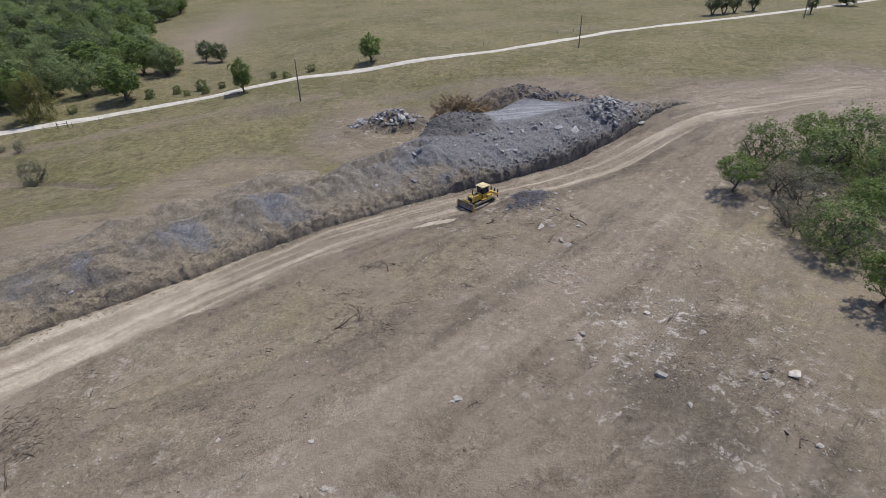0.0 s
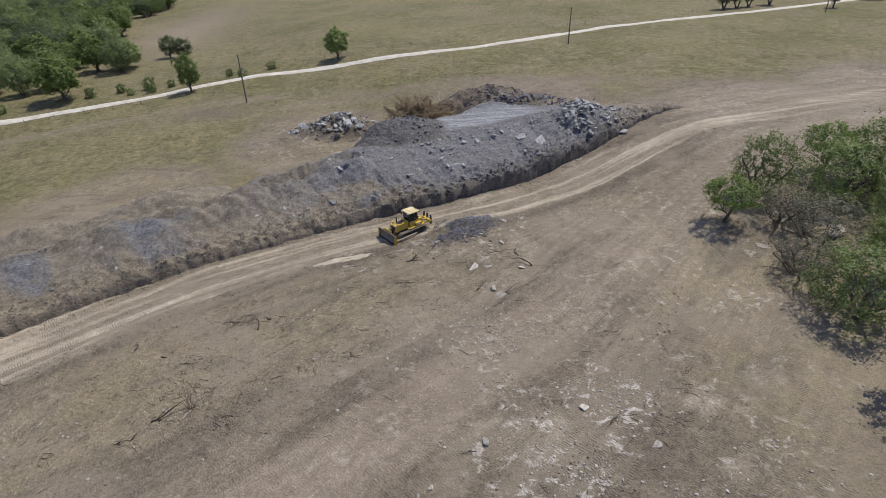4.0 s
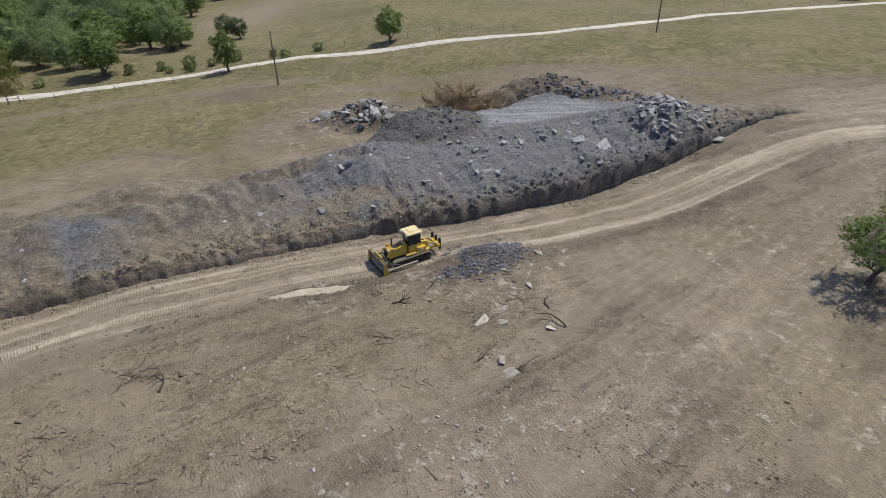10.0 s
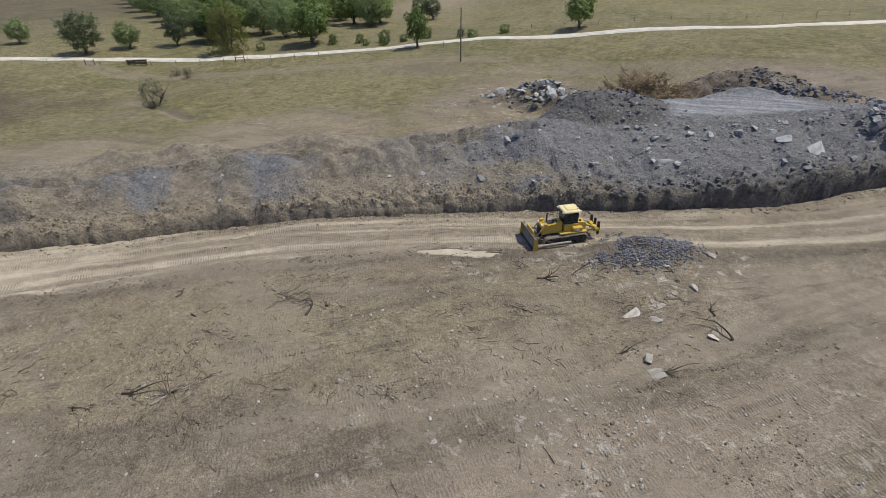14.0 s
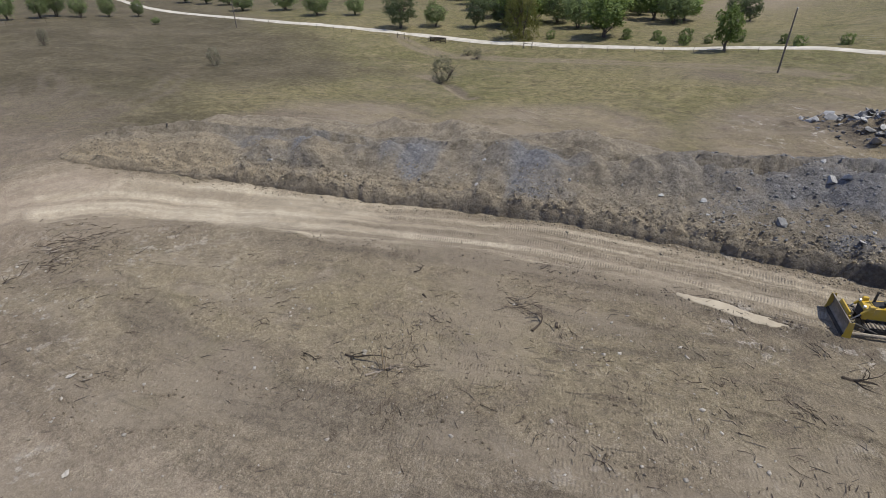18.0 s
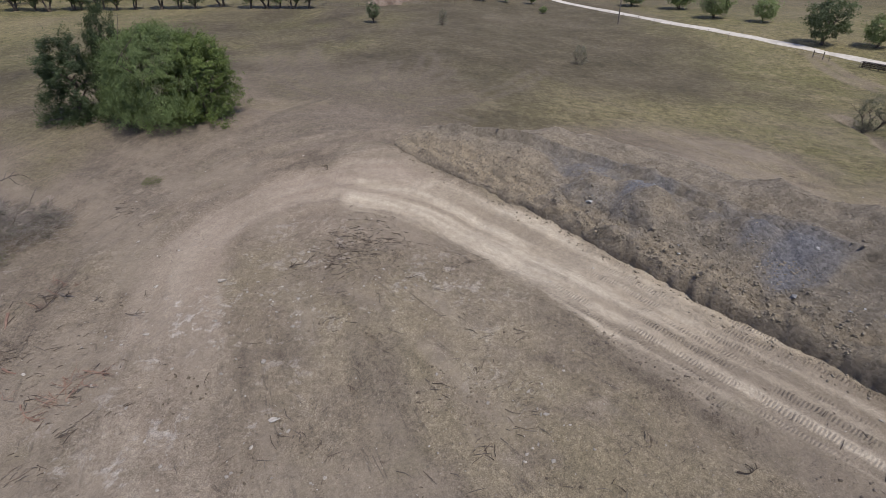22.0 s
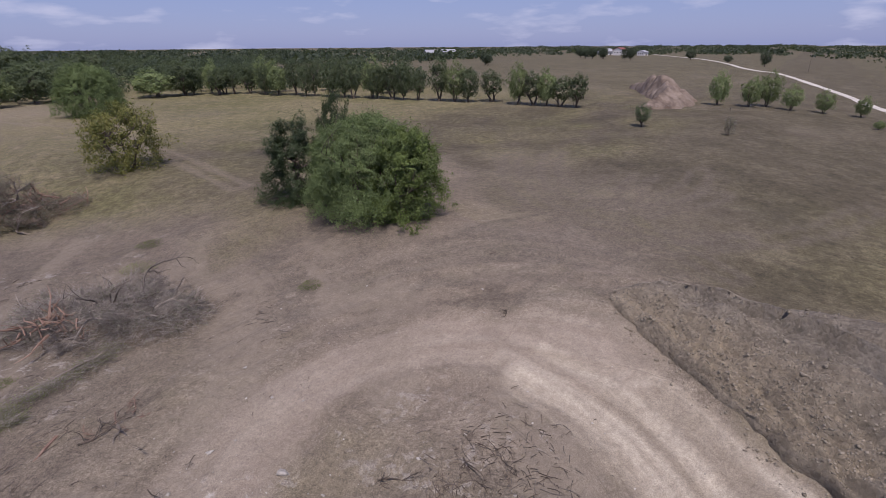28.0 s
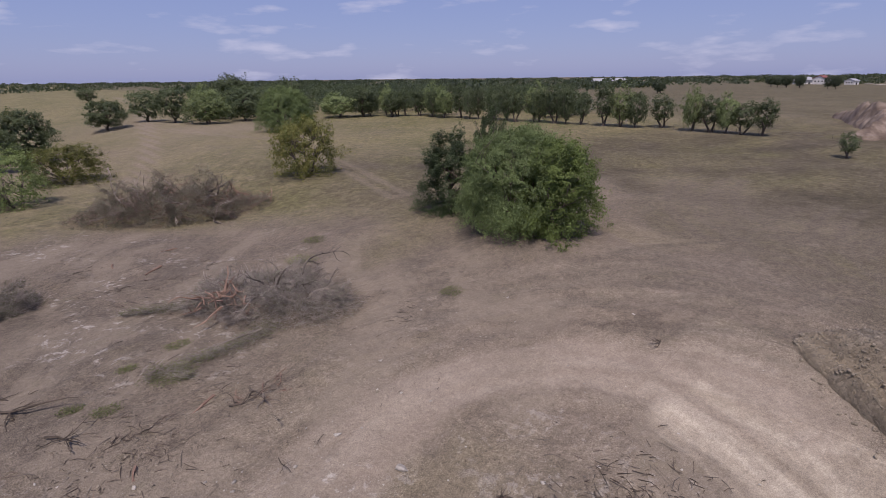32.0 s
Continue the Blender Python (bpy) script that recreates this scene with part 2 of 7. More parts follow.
def bank_height(u, d):
    """Height over the land, u: x of the foot, d: metres behind the foot."""
    cut = np.interp(u, [-57.5, -55.5, -51, -42, -25, -5, 8, 22, 30, 40, 50, 56], [0.05, 0.45, 0.95, 1.3, 1.3, 1.3, 1.9, 2.4, 2.0, 1.1, 0.4, 0.05])
    top = np.interp(u, [-57.5, -56, -53, -50, -46, -40, -28, -15, -3, 8, 20, 30, 36, 42, 48, 56], [0.05, 0.9, 2.3, 2.9, 3.1, 3.2, 3.3, 3.5, 4.1, 4.9, 5.0, 4.8, 4.0, 2.0, 0.6, 0.05])
    mid = np.interp(u, [-57.5, -52, -45, -25, -10, 0, 10, 17, 29, 36, 44, 56], [2.0, 6.0, 8.2, 9.5, 10.5, 12, 14, 15, 11.5, 6.5, 4, 2.5])
    flat = np.interp(u, [-57, -18, 2, 10, 18, 30, 36, 44, 56], [0.8, 1.0, 2.0, 6, 8, 8, 5, 2, 1])
    back = np.interp(u, [-57, -45, -15, 5, 30, 56], [3, 6, 8, 8, 7, 3])
    top = top * (1 + 0.17 * fbm(u * 0.26, u * 0, 31, 2) * ease(-5, -14, u))
    cut = cut * (1 + 0.25 * fbm(u * 0.5, d * 0, 32, 2))
    lip = (0.45 + 0.20 * ease(4, -4, u)) * (1 + 0.4 * fbm(u * 0.7, u * 0, 33, 3))
    t = np.clip((d - lip) / np.maximum(mid - lip, 0.5), 0, 1)
    z = np.where(d < lip, cut * np.clip(d / np.maximum(lip, 0.1), 0, 1) ** 0.6, cut + (top - cut) * t ** np.where(u < 4, 1.5, 1.15) * np.where(u < 4, 0.50, 1.0))
    b = np.clip((d - mid - flat) / back, 0, 1)
    z = np.where(d > mid + flat, top * (1 - b * b * (3 - 2 * b)), z)
    # lower berm of brown earth thrown back behind the crest
    z = np.maximum(z, 1.9 * np.exp(-((d - mid - back - 2.5) / 4.6) ** 2) * ease(-55, -48, u) * ease(-8, -20, u) * (0.75 + 0.6 * fbm(u * 0.2, d * 0.2, 36, 3)))
    # truckloads tipped side by side along the crest
    rng_ = random.Random(7)
    hu = -54.5
    while hu < 8:
        hd = float(np.interp(hu, [-57, -52, -45, -38, -25, -10, 0, 10], [2.4, 4.8, 5.8, 6.8, 9.2, 10.3, 11.5, 13.5])) + rng_.uniform(-1.4, 1.4)
        ht = float(np.interp(hu, [-57, -55.5, -52.5, -45, -28, -15, 8], [0.5, 1.7, 3.2, 3.7, 3.8, 4.0, 5.0])) * rng_.uniform(0.74, 1.06)
        q = np.hypot((u - hu) * rng_.uniform(0.85, 1.1), (d - hd) * rng_.uniform(0.8, 1.0)) + 0.35 * fbm(u * 0.5, d * 0.5, 38, 2)
        z = np.maximum(z, (ht - np.maximum(q - 0.4, 0) * 0.70) * ease(0.3, 2.0, d))
        hu += rng_.uniform(1.7, 3.6)
    body = ease(0.05, 0.8, z)
    lumps = 0.42 * fbm(u * 0.22, d * 0.22, 34, 3) * ease(1, 4, d) * ease(0.2, 2.5, z) * np.where((u > 10) & (d > mid) & (d < mid + flat), 0.25, 1)
    lumps = lumps + (0.24 * fbm(u * 0.8, d * 0.8, 35, 3) + 0.15 * fbm(u * 2.2, d * 2.2, 37, 2)) * (0.75 + 0.25 * ease(6, 2, d)) * np.where((u > 12) & (d > mid) & (d < mid + flat), 0.4, 1)
    # rills and slumps running down the slope
    lumps = lumps + 0.11 * fbm(u * 1.1, d * 0.16, 62, 3) * ease(1.0, 3.0, d) * ease(mid + 1, mid - 1.5, d)
    # heaps tipped on the flat top
    for hu, hd, r, h in ((13.5, 20.5, 6.5, 1.7), (9.5, 18.5, 4.5, 1.2), (36.0, 5.5, 5.0, 1.4), (31.5, 8.0, 4.0, 0.8), (29.5, 21.5, 4.5, 1.0)):
        z = z + h * np.clip(1 - np.hypot(u - hu, (d - hd) * 0.9) / r, 0, 1) ** 0.8
    crag = ease(0.2, 0.7, d) * ease(5.0, 2.4, d) * ease(-57, -52, u)
    lumps = lumps + crag * (0.30 * (1 - 2.2 * np.abs(fbm(u * 0.55, d * 0.95, 39, 3))) + 0.16 * (1 - 2.2 * np.abs(fbm(u * 1.5, d * 2.0, 40, 2))))
    return (z + lumps * body) * ease(-57.4, -55.2, u)


def bank_xy(u, d):
    i = np.interp(u, FOOT_U, np.arange(len(FOOT_U)))
    k = np.arange(len(FOOT_U))
    fx, fy = np.interp(i, k, FOOT[:, 0]), np.interp(i, k, FOOT[:, 1])
    # broad, averaged normals keep the rows behind the foot from crossing
    wide = np.array([np.mean(FOOT_T[max(0, j - 5):j + 6], axis=0) for j in range(len(FOOT_T))])
    wide = wide * 0.35 + 0.65 * np.mean(FOOT_T, axis=0)
    tx, ty = np.interp(i, k, wide[:, 0]), np.interp(i, k, wide[:, 1])
    n = np.hypot(tx, ty)
    return fx - d * ty / n, fy + d * tx / n


def bank_place(u, d):
    x, y = bank_xy(np.array([float(u)]), np.array([float(d)]))
    z = base(x, y) + bank_height(np.array([float(u)]), np.array([float(d)]))
    return Vector((float(x[0]), float(y[0]), float(z[0])))

# ---- materials ----
class Mat:
    """Short hand for a node material."""

    def __init__(self, name, rough=0.9):
        self.m = bpy.data.materials.new(name)
        self.m.use_nodes = True
        self.t = self.m.node_tree
        self.b = self.t.nodes["Principled BSDF"]
        self.b.inputs["Roughness"].default_value = rough
        self.b.inputs["Specular IOR Level"].default_value = 0.25

    def node(self, kind, **values):
        n = self.t.nodes.new(kind)
        for k, v in values.items():
            self.put(n.inputs[k.replace("_", " ")], v)
        return n

    def put(self, socket, v):
        if isinstance(v, bpy.types.NodeSocket):
            self.t.links.new(v, socket)
        else:
            socket.default_value = v

    def place(self, scale=(1, 1, 1), space="Object"):
        n = self.t.nodes.new("ShaderNodeTexCoord")
        m = self.node("ShaderNodeMapping", Vector=n.outputs[space])
        m.inputs["Scale"].default_value = scale
        return m.outputs["Vector"]

    def noise(self, scale, detail=4.0, rough=0.55, vector=None, distortion=0.0):
        n = self.node("ShaderNodeTexNoise", Scale=scale, Detail=detail, Roughness=rough, Distortion=distortion)
        if vector is None:
            vector = self.place()
        self.put(n.inputs["Vector"], vector)
        return n.outputs["Fac"]

    def cells(self, scale, vector=None):
        n = self.node("ShaderNodeTexVoronoi", Scale=scale)
        self.put(n.inputs["Vector"], self.place() if vector is None else vector)
        return n

    def math(self, op, a, b=0.0, c=0.0, clamp=False):
        n = self.t.nodes.new("ShaderNodeMath")
        n.operation, n.use_clamp = op, clamp
        for i, v in enumerate((a, b, c)):
            self.put(n.inputs[i], v)
        return n.outputs[0]

    def span(self, v, a, b, lo=0.0, hi=1.0):
        n = self.t.nodes.new("ShaderNodeMapRange")
        n.interpolation_type = "SMOOTHSTEP"
        for i, q in enumerate((v, a, b, lo, hi)):
            self.put(n.inputs[i], q)
        return n.outputs[0]

    def mix(self, f, a, b, mode="MIX"):
        n = self.t.nodes.new("ShaderNodeMix")
        n.data_type, n.blend_type = "RGBA", mode
        for i, q in ((0, f), (6, a), (7, b)):
            self.put(n.inputs[i], (*q, 1) if isinstance(q, tuple) and len(q) == 3 else q)
        return n.outputs[2]

    def attr(self, name):
        n = self.t.nodes.new("ShaderNodeAttribute")
        n.attribute_name = name
        return n

    def rgb(self, colour):
        n = self.t.nodes.new("ShaderNodeSeparateColor")
        self.put(n.inputs[0], colour)
        return n.outputs

    def bump(self, height, distance=0.05, strength=1.0, chain=None):
        n = self.node("ShaderNodeBump", Height=height, Distance=distance, Strength=strength)
        if chain is not None:
            self.put(n.inputs["Normal"], chain)
        return n.outputs["Normal"]

    def done(self, colour, normal=None, rough=None):
        self.put(self.b.inputs["Base Color"], (*colour, 1) if isinstance(colour, tuple) and len(colour) == 3 else colour)
        if normal is not None:
            self.put(self.b.inputs["Normal"], normal)
        if rough is not None:
            self.put(self.b.inputs["Roughness"], rough)
        return self.m


def ground_material():
    m = Mat("soil_and_grass", 0.95)
    z = m.rgb(m.attr("zone").outputs["Color"])
    grass, pale, dark = z[0], z[1], z[2]
    zz = m.rgb(m.attr("zone_b").outputs["Color"])
    red, straw, tread = zz[0], zz[1], zz[2]
    chalk = m.attr("zone_b").outputs["Alpha"]
    broad = m.noise(0.08, 5)
    patch = m.noise(0.45, 6, 0.6)
    grain = m.noise(4.5, 8, 0.72)
    turned_ = m.node("ShaderNodeMapping", Vector=m.place())
    turned_.inputs["Rotation"].default_value = (0, 0, radians(-44))
    film_ = m.node("ShaderNodeMapping", Vector=turned_.outputs["Vector"])
    film_.inputs["Scale"].default_value = (0.05, 0.19, 1)
    smooth = m.math("ADD", m.math("MULTIPLY", m.noise(1.0, 4, 0.55, film_.outputs["Vector"], 0.6), 0.6), m.math("MULTIPLY", m.noise(0.10, 6, 0.6), 0.4))
    smooth = m.math("MULTIPLY", m.span(smooth, 0.46, 0.60), m.math("MULTIPLY", m.span(grass, 0.0, 0.35, 1.0, 0.0), m.span(m.attr("zone").outputs["Alpha"], 0.1, 0.6, 1.0, 0.1)))
    drive = m.node("ShaderNodeMapping", Vector=m.attr("track").outputs["Vector"])
    drive.inputs["Scale"].default_value = (0.06, 0.55, 1)
    sweep = m.noise(1.0, 4, 0.55, drive.outputs["Vector"])
    drive2 = m.node("ShaderNodeMapping", Vector=m.attr("track").outputs["Vector"])
    drive2.inputs["Scale"].default_value = (0.5, 5.0, 1)
    scrape = m.noise(1.0, 5, 0.65, drive2.outputs["Vector"])
    fine = m.noise(15.0, 5, 0.75)
    soil = m.mix(m.span(patch, 0.35, 0.68), SOIL_A, SOIL_B)
    soil = m.mix(m.math("MULTIPLY", m.span(broad, 0.45, 0.7), 0.5), soil, SOIL_C)
    gate = m.span(m.noise(0.06, 4), 0.40, 0.62, 0.15, 1.0)
    soil = m.mix(m.math("MULTIPLY", m.span(sweep, 0.45, 0.72, 0, 0.55), gate), soil, SOIL_D)
    soil = m.mix(m.math("MULTIPLY", m.span(sweep, 0.48, 0.30, 0, 0.35), gate), soil, DARK)
    soil = m.mix(red, soil, m.mix(patch, RED_A, RED_B))
    soil = m.mix(m.math("MULTIPLY", straw, m.span(patch, 0.25, 0.6)), soil, STRAW)
    soil = m.mix(m.math("MULTIPLY", dark, m.span(patch, 0.28, 0.62, 0.35, 1.0)), soil, DARK)
    dust = m.math("MULTIPLY", pale, m.span(m.noise(1.3, 5, 0.65), 0.25, 0.65, 0.68, 1.0))
    soil = m.mix(dust, soil, m.mix(m.span(sweep, 0.35, 0.65), PALE_A, PALE_B))
    soil = m.mix(m.math("MULTIPLY", smooth, m.span(pale, 0.2, 0.7, 0.62, 0.0)), soil, m.mix(broad, DUST_A, DUST_B))
    blot = m.noise(0.30, 8, 0.7)
    soil = m.mix(m.span(blot, 0.57, 0.72, 0, 0.6), soil, SOIL_E)
    soil = m.mix(m.math("MULTIPLY", m.span(m.noise(0.38, 5, 0.6), 0.54, 0.72, 0, 0.3), m.math("SUBTRACT", 1.0, m.math("MAXIMUM", pale, red))), soil, WEED)
    field = m.mix(m.span(m.noise(0.03, 6, 0.6), 0.38, 0.62), GRASS_A, GRASS_B)
    field = m.mix(m.span(m.noise(0.25, 6, 0.65), 0.45, 0.75), field, GRASS_C)
    streak = m.noise(1.0, 4, 0.6, m.place((0.9, 0.05, 1)))
    field = m.mix(m.span(streak, 0.5, 0.75, 0, 0.35), field, GRASS_A)
    # brown dry pasture tone, which also carries painted cloud shade
    field = m.mix(m.math("MULTIPLY", m.attr("zone").outputs["Alpha"], 0.95), field, m.mix(m.span(m.noise(0.11, 7, 0.68), 0.36, 0.64), DRY_SHADE_A, DRY_SHADE_B))
    field = m.mix(m.span(m.noise(0.32, 8, 0.72), 0.52, 0.64, 0, 0.5), field, TUFT)
    field = m.mix(m.span(m.noise(1.1, 9, 0.75), 0.52, 0.62, 0, 0.65), field, TUFT)
    field = m.mix(0.9, field, m.mix(m.span(m.noise(0.8, 9, 0.78), 0.40, 0.60), (0.74, 0.74, 0.73), (1.20, 1.20, 1.19)), "MULTIPLY")
    col = m.mix(m.math("ADD", grass, m.math("MULTIPLY", m.math("SUBTRACT", patch, 0.5), m.math("MULTIPLY", m.math("MULTIPLY", grass, m.math("SUBTRACT", 1.0, grass)), 4.0)), clamp=True), soil, field)
    # chalky blots, dug furrows and drag marks with crisp edges
    bare = m.math("SUBTRACT", 1.0, grass)
    blots = m.math("MULTIPLY", m.span(m.noise(0.9, 10, 0.74, None, 0.5), 0.54, 0.60), m.span(m.noise(0.16, 3), 0.44, 0.58))
    col = m.mix(m.math("MULTIPLY", m.math("MULTIPLY", blots, chalk), bare), col, (0.47, 0.44, 0.40))
    drag = m.node("ShaderNodeMapping", Vector=m.attr("track").outputs["Vector"])
    drag.inputs["Scale"].default_value = (0.16, 2.2, 1)
    marks = m.math("MULTIPLY", m.span(m.noise(1.0, 7, 0.7, drag.outputs["Vector"], 0.4), 0.57, 0.615), m.span(m.noise(0.17, 4), 0.46, 0.60))
    col = m.mix(m.math("MULTIPLY", m.math("MULTIPLY", marks, bare), m.span(m.math("MAXIMUM", pale, red), 0.1, 0.7, 0.62, 0.15)), col, DARK)
    dug = m.math("MULTIPLY", m.span(m.noise(0.8, 8, 0.74, None, 0.8), 0.60, 0.645), m.span(m.noise(0.12, 3), 0.40, 0.58))
    col = m.mix(m.math("MULTIPLY", m.math("MULTIPLY", dug, bare), m.span(m.math("MAXIMUM", pale, red), 0.1, 0.6, 0.7, 0.1)), col, (0.082, 0.064, 0.048))
    # grit: pale chips and dark crumbs
    chips = m.cells(4.5)
    chip = m.math("MULTIPLY", m.span(chips.outputs["Distance"], 0.10, 0.17, 1.0, 0.0), m.span(m.rgb(chips.outputs["Color"])[0], 0.74, 0.80))
    chip = m.math("MULTIPLY", chip, m.math("SUBTRACT", 1.0, grass))
    col = m.mix(m.math("MULTIPLY", chip, 0.35), col, (0.40, 0.37, 0.33))
    crumb = m.math("MULTIPLY", m.span(m.noise(3.2, 8, 0.8), 0.60, 0.66), m.span(m.noise(0.22, 4), 0.46, 0.60, 0.15, 1.0))
    col = m.mix(m.math("MULTIPLY", crumb, m.span(m.math("MAXIMUM", pale, red), 0.1, 0.7, 0.36, 0.08)), col, DARK)
    rough_ = m.span(m.math("MAXIMUM", m.math("MAXIMUM", pale, red), smooth), 0.1, 0.8, 1.0, 0.50)
    col = m.mix(rough_, col, m.mix(m.span(grain, 0.34, 0.66), (0.78, 0.77, 0.76), (1.20, 1.20, 1.19)), "MULTIPLY")
    col = m.mix(rough_, col, m.mix(m.span(m.noise(1.4, 7, 0.75), 0.38, 0.62), (0.88, 0.87, 0.86), (1.12, 1.12, 1.11)), "MULTIPLY")
    col = m.mix(rough_, col, m.mix(m.span(fine, 0.33, 0.67), (0.56, 0.55, 0.54), (1.42, 1.42, 1.42)), "MULTIPLY")
    col = m.mix(m.math("MULTIPLY", m.span(scrape, 0.58, 0.70), m.math("SUBTRACT", 0.1, m.math("MULTIPLY", grass, 0.1))), col, DARK)
    # cleat prints across the way the machines drove
    tr = m.node("ShaderNodeSeparateXYZ", Vector=m.attr("track").outputs["Vector"])
    wob = m.noise(0.8, 2)
    wave = m.math("SINE", m.math("ADD", m.math("MULTIPLY", tr.outputs[0], 6.2832 / 0.21), m.math("MULTIPLY", wob, 7.0)))
    lane = m.math("SINE", m.math("ADD", m.math("MULTIPLY", tr.outputs[1], 6.2832 / 1.15), m.math("MULTIPLY", m.noise(0.15, 3), 8.0)))
    lane = m.span(lane, 0.0, 0.35)
    where = m.math("MULTIPLY", m.math("MULTIPLY", lane, tread), m.span(m.noise(0.3, 4), 0.38, 0.58))
    cleat = m.math("MULTIPLY", wave, where)
    col = m.mix(m.math("MULTIPLY", m.span(cleat, 0.0, 1.0), 0.30), col, DARK)
    h1 = m.bump(m.math("MULTIPLY", m.math("ADD", grain, m.math("MULTIPLY", fine, 0.5)), m.math("ADD", 0.25, rough_)), 0.15, 0.85)
    h2 = m.bump(cleat, 0.04, 0.7, h1)
    h3 = m.bump(m.noise(0.9, 6, 0.65), 0.34, 0.6, h2)
    return m.done(col, h3)


DUST_A, DUST_B = (0.195, 0.163, 0.124), (0.255, 0.214, 0.165)
SOIL_D, SOIL_E, WEED = (0.244, 0.204, 0.154), (0.285, 0.245, 0.195), (0.132, 0.118, 0.070)
# the first two tones: dry pasture, darkened to take in cloud shade
DRY_SHADE_A, DRY_SHADE_B, TUFT = (0.066, 0.055, 0.038), (0.112, 0.094, 0.066), (0.078, 0.069, 0.042)
SOIL_A, SOIL_B, SOIL_C = (0.164, 0.136, 0.103), (0.238, 0.201, 0.152), (0.178, 0.149, 0.116)
RED_A, RED_B = (0.232, 0.184, 0.146), (0.298, 0.242, 0.196)
STRAW, DARK = (0.242, 0.207, 0.132), (0.104, 0.087, 0.070)
PALE_A, PALE_B = (0.325, 0.276, 0.210), (0.485, 0.428, 0.338)
GRASS_A, GRASS_B, GRASS_C = (0.135, 0.128, 0.058), (0.190, 0.168, 0.088), (0.235, 0.200, 0.120)


def bank_material():
    m = Mat("spoil_clay_and_shale", 0.95)
    z = m.rgb(m.attr("zone").outputs["Color"])
    blue, tan, shale_shade = z[0], z[1], z[2]
    level = m.attr("zone").outputs["Alpha"]
    patch, grain, fine = m.noise(0.7, 6, 0.65), m.noise(3.0, 9, 0.78), m.noise(12, 5, 0.75)
    col = m.mix(m.span(patch, 0.32, 0.68), (0.172, 0.148, 0.116), (0.276, 0.240, 0.188))
    col = m.mix(tan, col, m.mix(patch, (0.272, 0.223, 0.157), (0.382, 0.320, 0.232)))
    col = m.mix(blue, col, m.mix(m.span(grain, 0.3, 0.7), (0.128, 0.129, 0.138), (0.235, 0.235, 0.244)))
    # dark mask: black shale, plus shade painted at the foot of the cut
    col = m.mix(shale_shade, col, m.mix(m.span(grain, 0.35, 0.7), (0.055, 0.055, 0.058), (0.140, 0.138, 0.140)))
    swept = m.noise(1.0, 4, 0.6, m.place((0.10, 1.3, 1)))
    col = m.mix(m.math("MULTIPLY", level, 0.9), col, m.mix(m.span(swept, 0.35, 0.65), (0.20, 0.206, 0.220), (0.36, 0.365, 0.375)))
    crumbs = m.cells(4.2)
    col = m.mix(1.0, col, m.mix(m.rgb(crumbs.outputs["Color"])[1], (0.82, 0.82, 0.82), (1.2, 1.2, 1.2)), "MULTIPLY")
    col = m.mix(0.8, col, m.mix(grain, (0.6, 0.6, 0.6), (1.4, 1.4, 1.4)), "MULTIPLY")
    n1 = m.bump(m.math("SUBTRACT", 1.0, crumbs.outputs["Distance"]), 0.12, 0.7)
    n2 = m.bump(grain, 0.25, 0.8, n1)
    n3 = m.bump(fine, 0.06, 0.7, n2)
    return m.done(col, n3)


def plain(name, a, b, scale=3.0, rough=0.8, bump=0.02, metal=0.0, island=0.0, random_value=0.0):
    """Two tones broken by noise at two scales, with fine relief."""
    m = Mat(name, rough)
    n1, n2 = m.noise(scale, 5, 0.6), m.noise(scale * 7, 4, 0.65)
    col = m.mix(m.span(m.math("ADD", m.math("MULTIPLY", n1, 0.7), m.math("MULTIPLY", n2, 0.3)), 0.35, 0.65), a, b)
    if random_value:
        info = m.t.nodes.new("ShaderNodeObjectInfo")
        k = m.span(info.outputs["Random"], 0, 1, 1 - random_value, 1 + random_value)
        col = m.mix(1.0, col, m.node("ShaderNodeCombineColor", Red=k, Green=k, Blue=k).outputs[0], "MULTIPLY")
    if island:
        g = m.t.nodes.new("ShaderNodeNewGeometry")
        k = m.span(g.outputs["Random Per Island"], 0, 1, 1 - island, 1 + island)
        col = m.mix(1.0, col, m.node("ShaderNodeCombineColor", Red=k, Green=k, Blue=k).outputs[0], "MULTIPLY")
    m.b.inputs["Metallic"].default_value = metal
    return m.done(col, m.bump(n2, bump, 0.8) if bump else None)


def leaf_material(name, a, b, yellow=0.0):
    m = Mat(name, 0.55)
    g = m.t.nodes.new("ShaderNodeNewGeometry")
    r = g.outputs["Random Per Island"]
    info = m.t.nodes.new("ShaderNodeObjectInfo")
    col = m.mix(r, a, b)
    col = m.mix(m.span(m.noise(0.45, 3), 0.42, 0.7, 0, 0.6), col, tuple(v * 1.5 for v in b))
    if yellow:
        col = m.mix(m.math("MULTIPLY", m.span(r, 1 - yellow, 1.0), 0.8), col, (0.20, 0.17, 0.05))
    k = m.span(info.outputs["Random"], 0, 1, 0.82, 1.2)
    col = m.mix(1.0, col, m.node("ShaderNodeCombineColor", Red=k, Green=k, Blue=k).outputs[0], "MULTIPLY")
    m.b.inputs["Transmission Weight"].default_value = 0.0
    m.b.inputs["Subsurface Weight"].default_value = 0.0
    m.done(col)
    tr = m.node("ShaderNodeBsdfTranslucent", Color=m.mix(0.5, col, (0.13, 0.17, 0.03)))
    add = m.node("ShaderNodeMixShader", Fac=0.42)
    out = m.t.nodes["Material Output"]
    m.t.links.new(m.b.outputs[0], add.inputs[1])
    m.t.links.new(tr.outputs[0], add.inputs[2])
    m.t.links.new(add.outputs[0], out.inputs["Surface"])
    return m.m


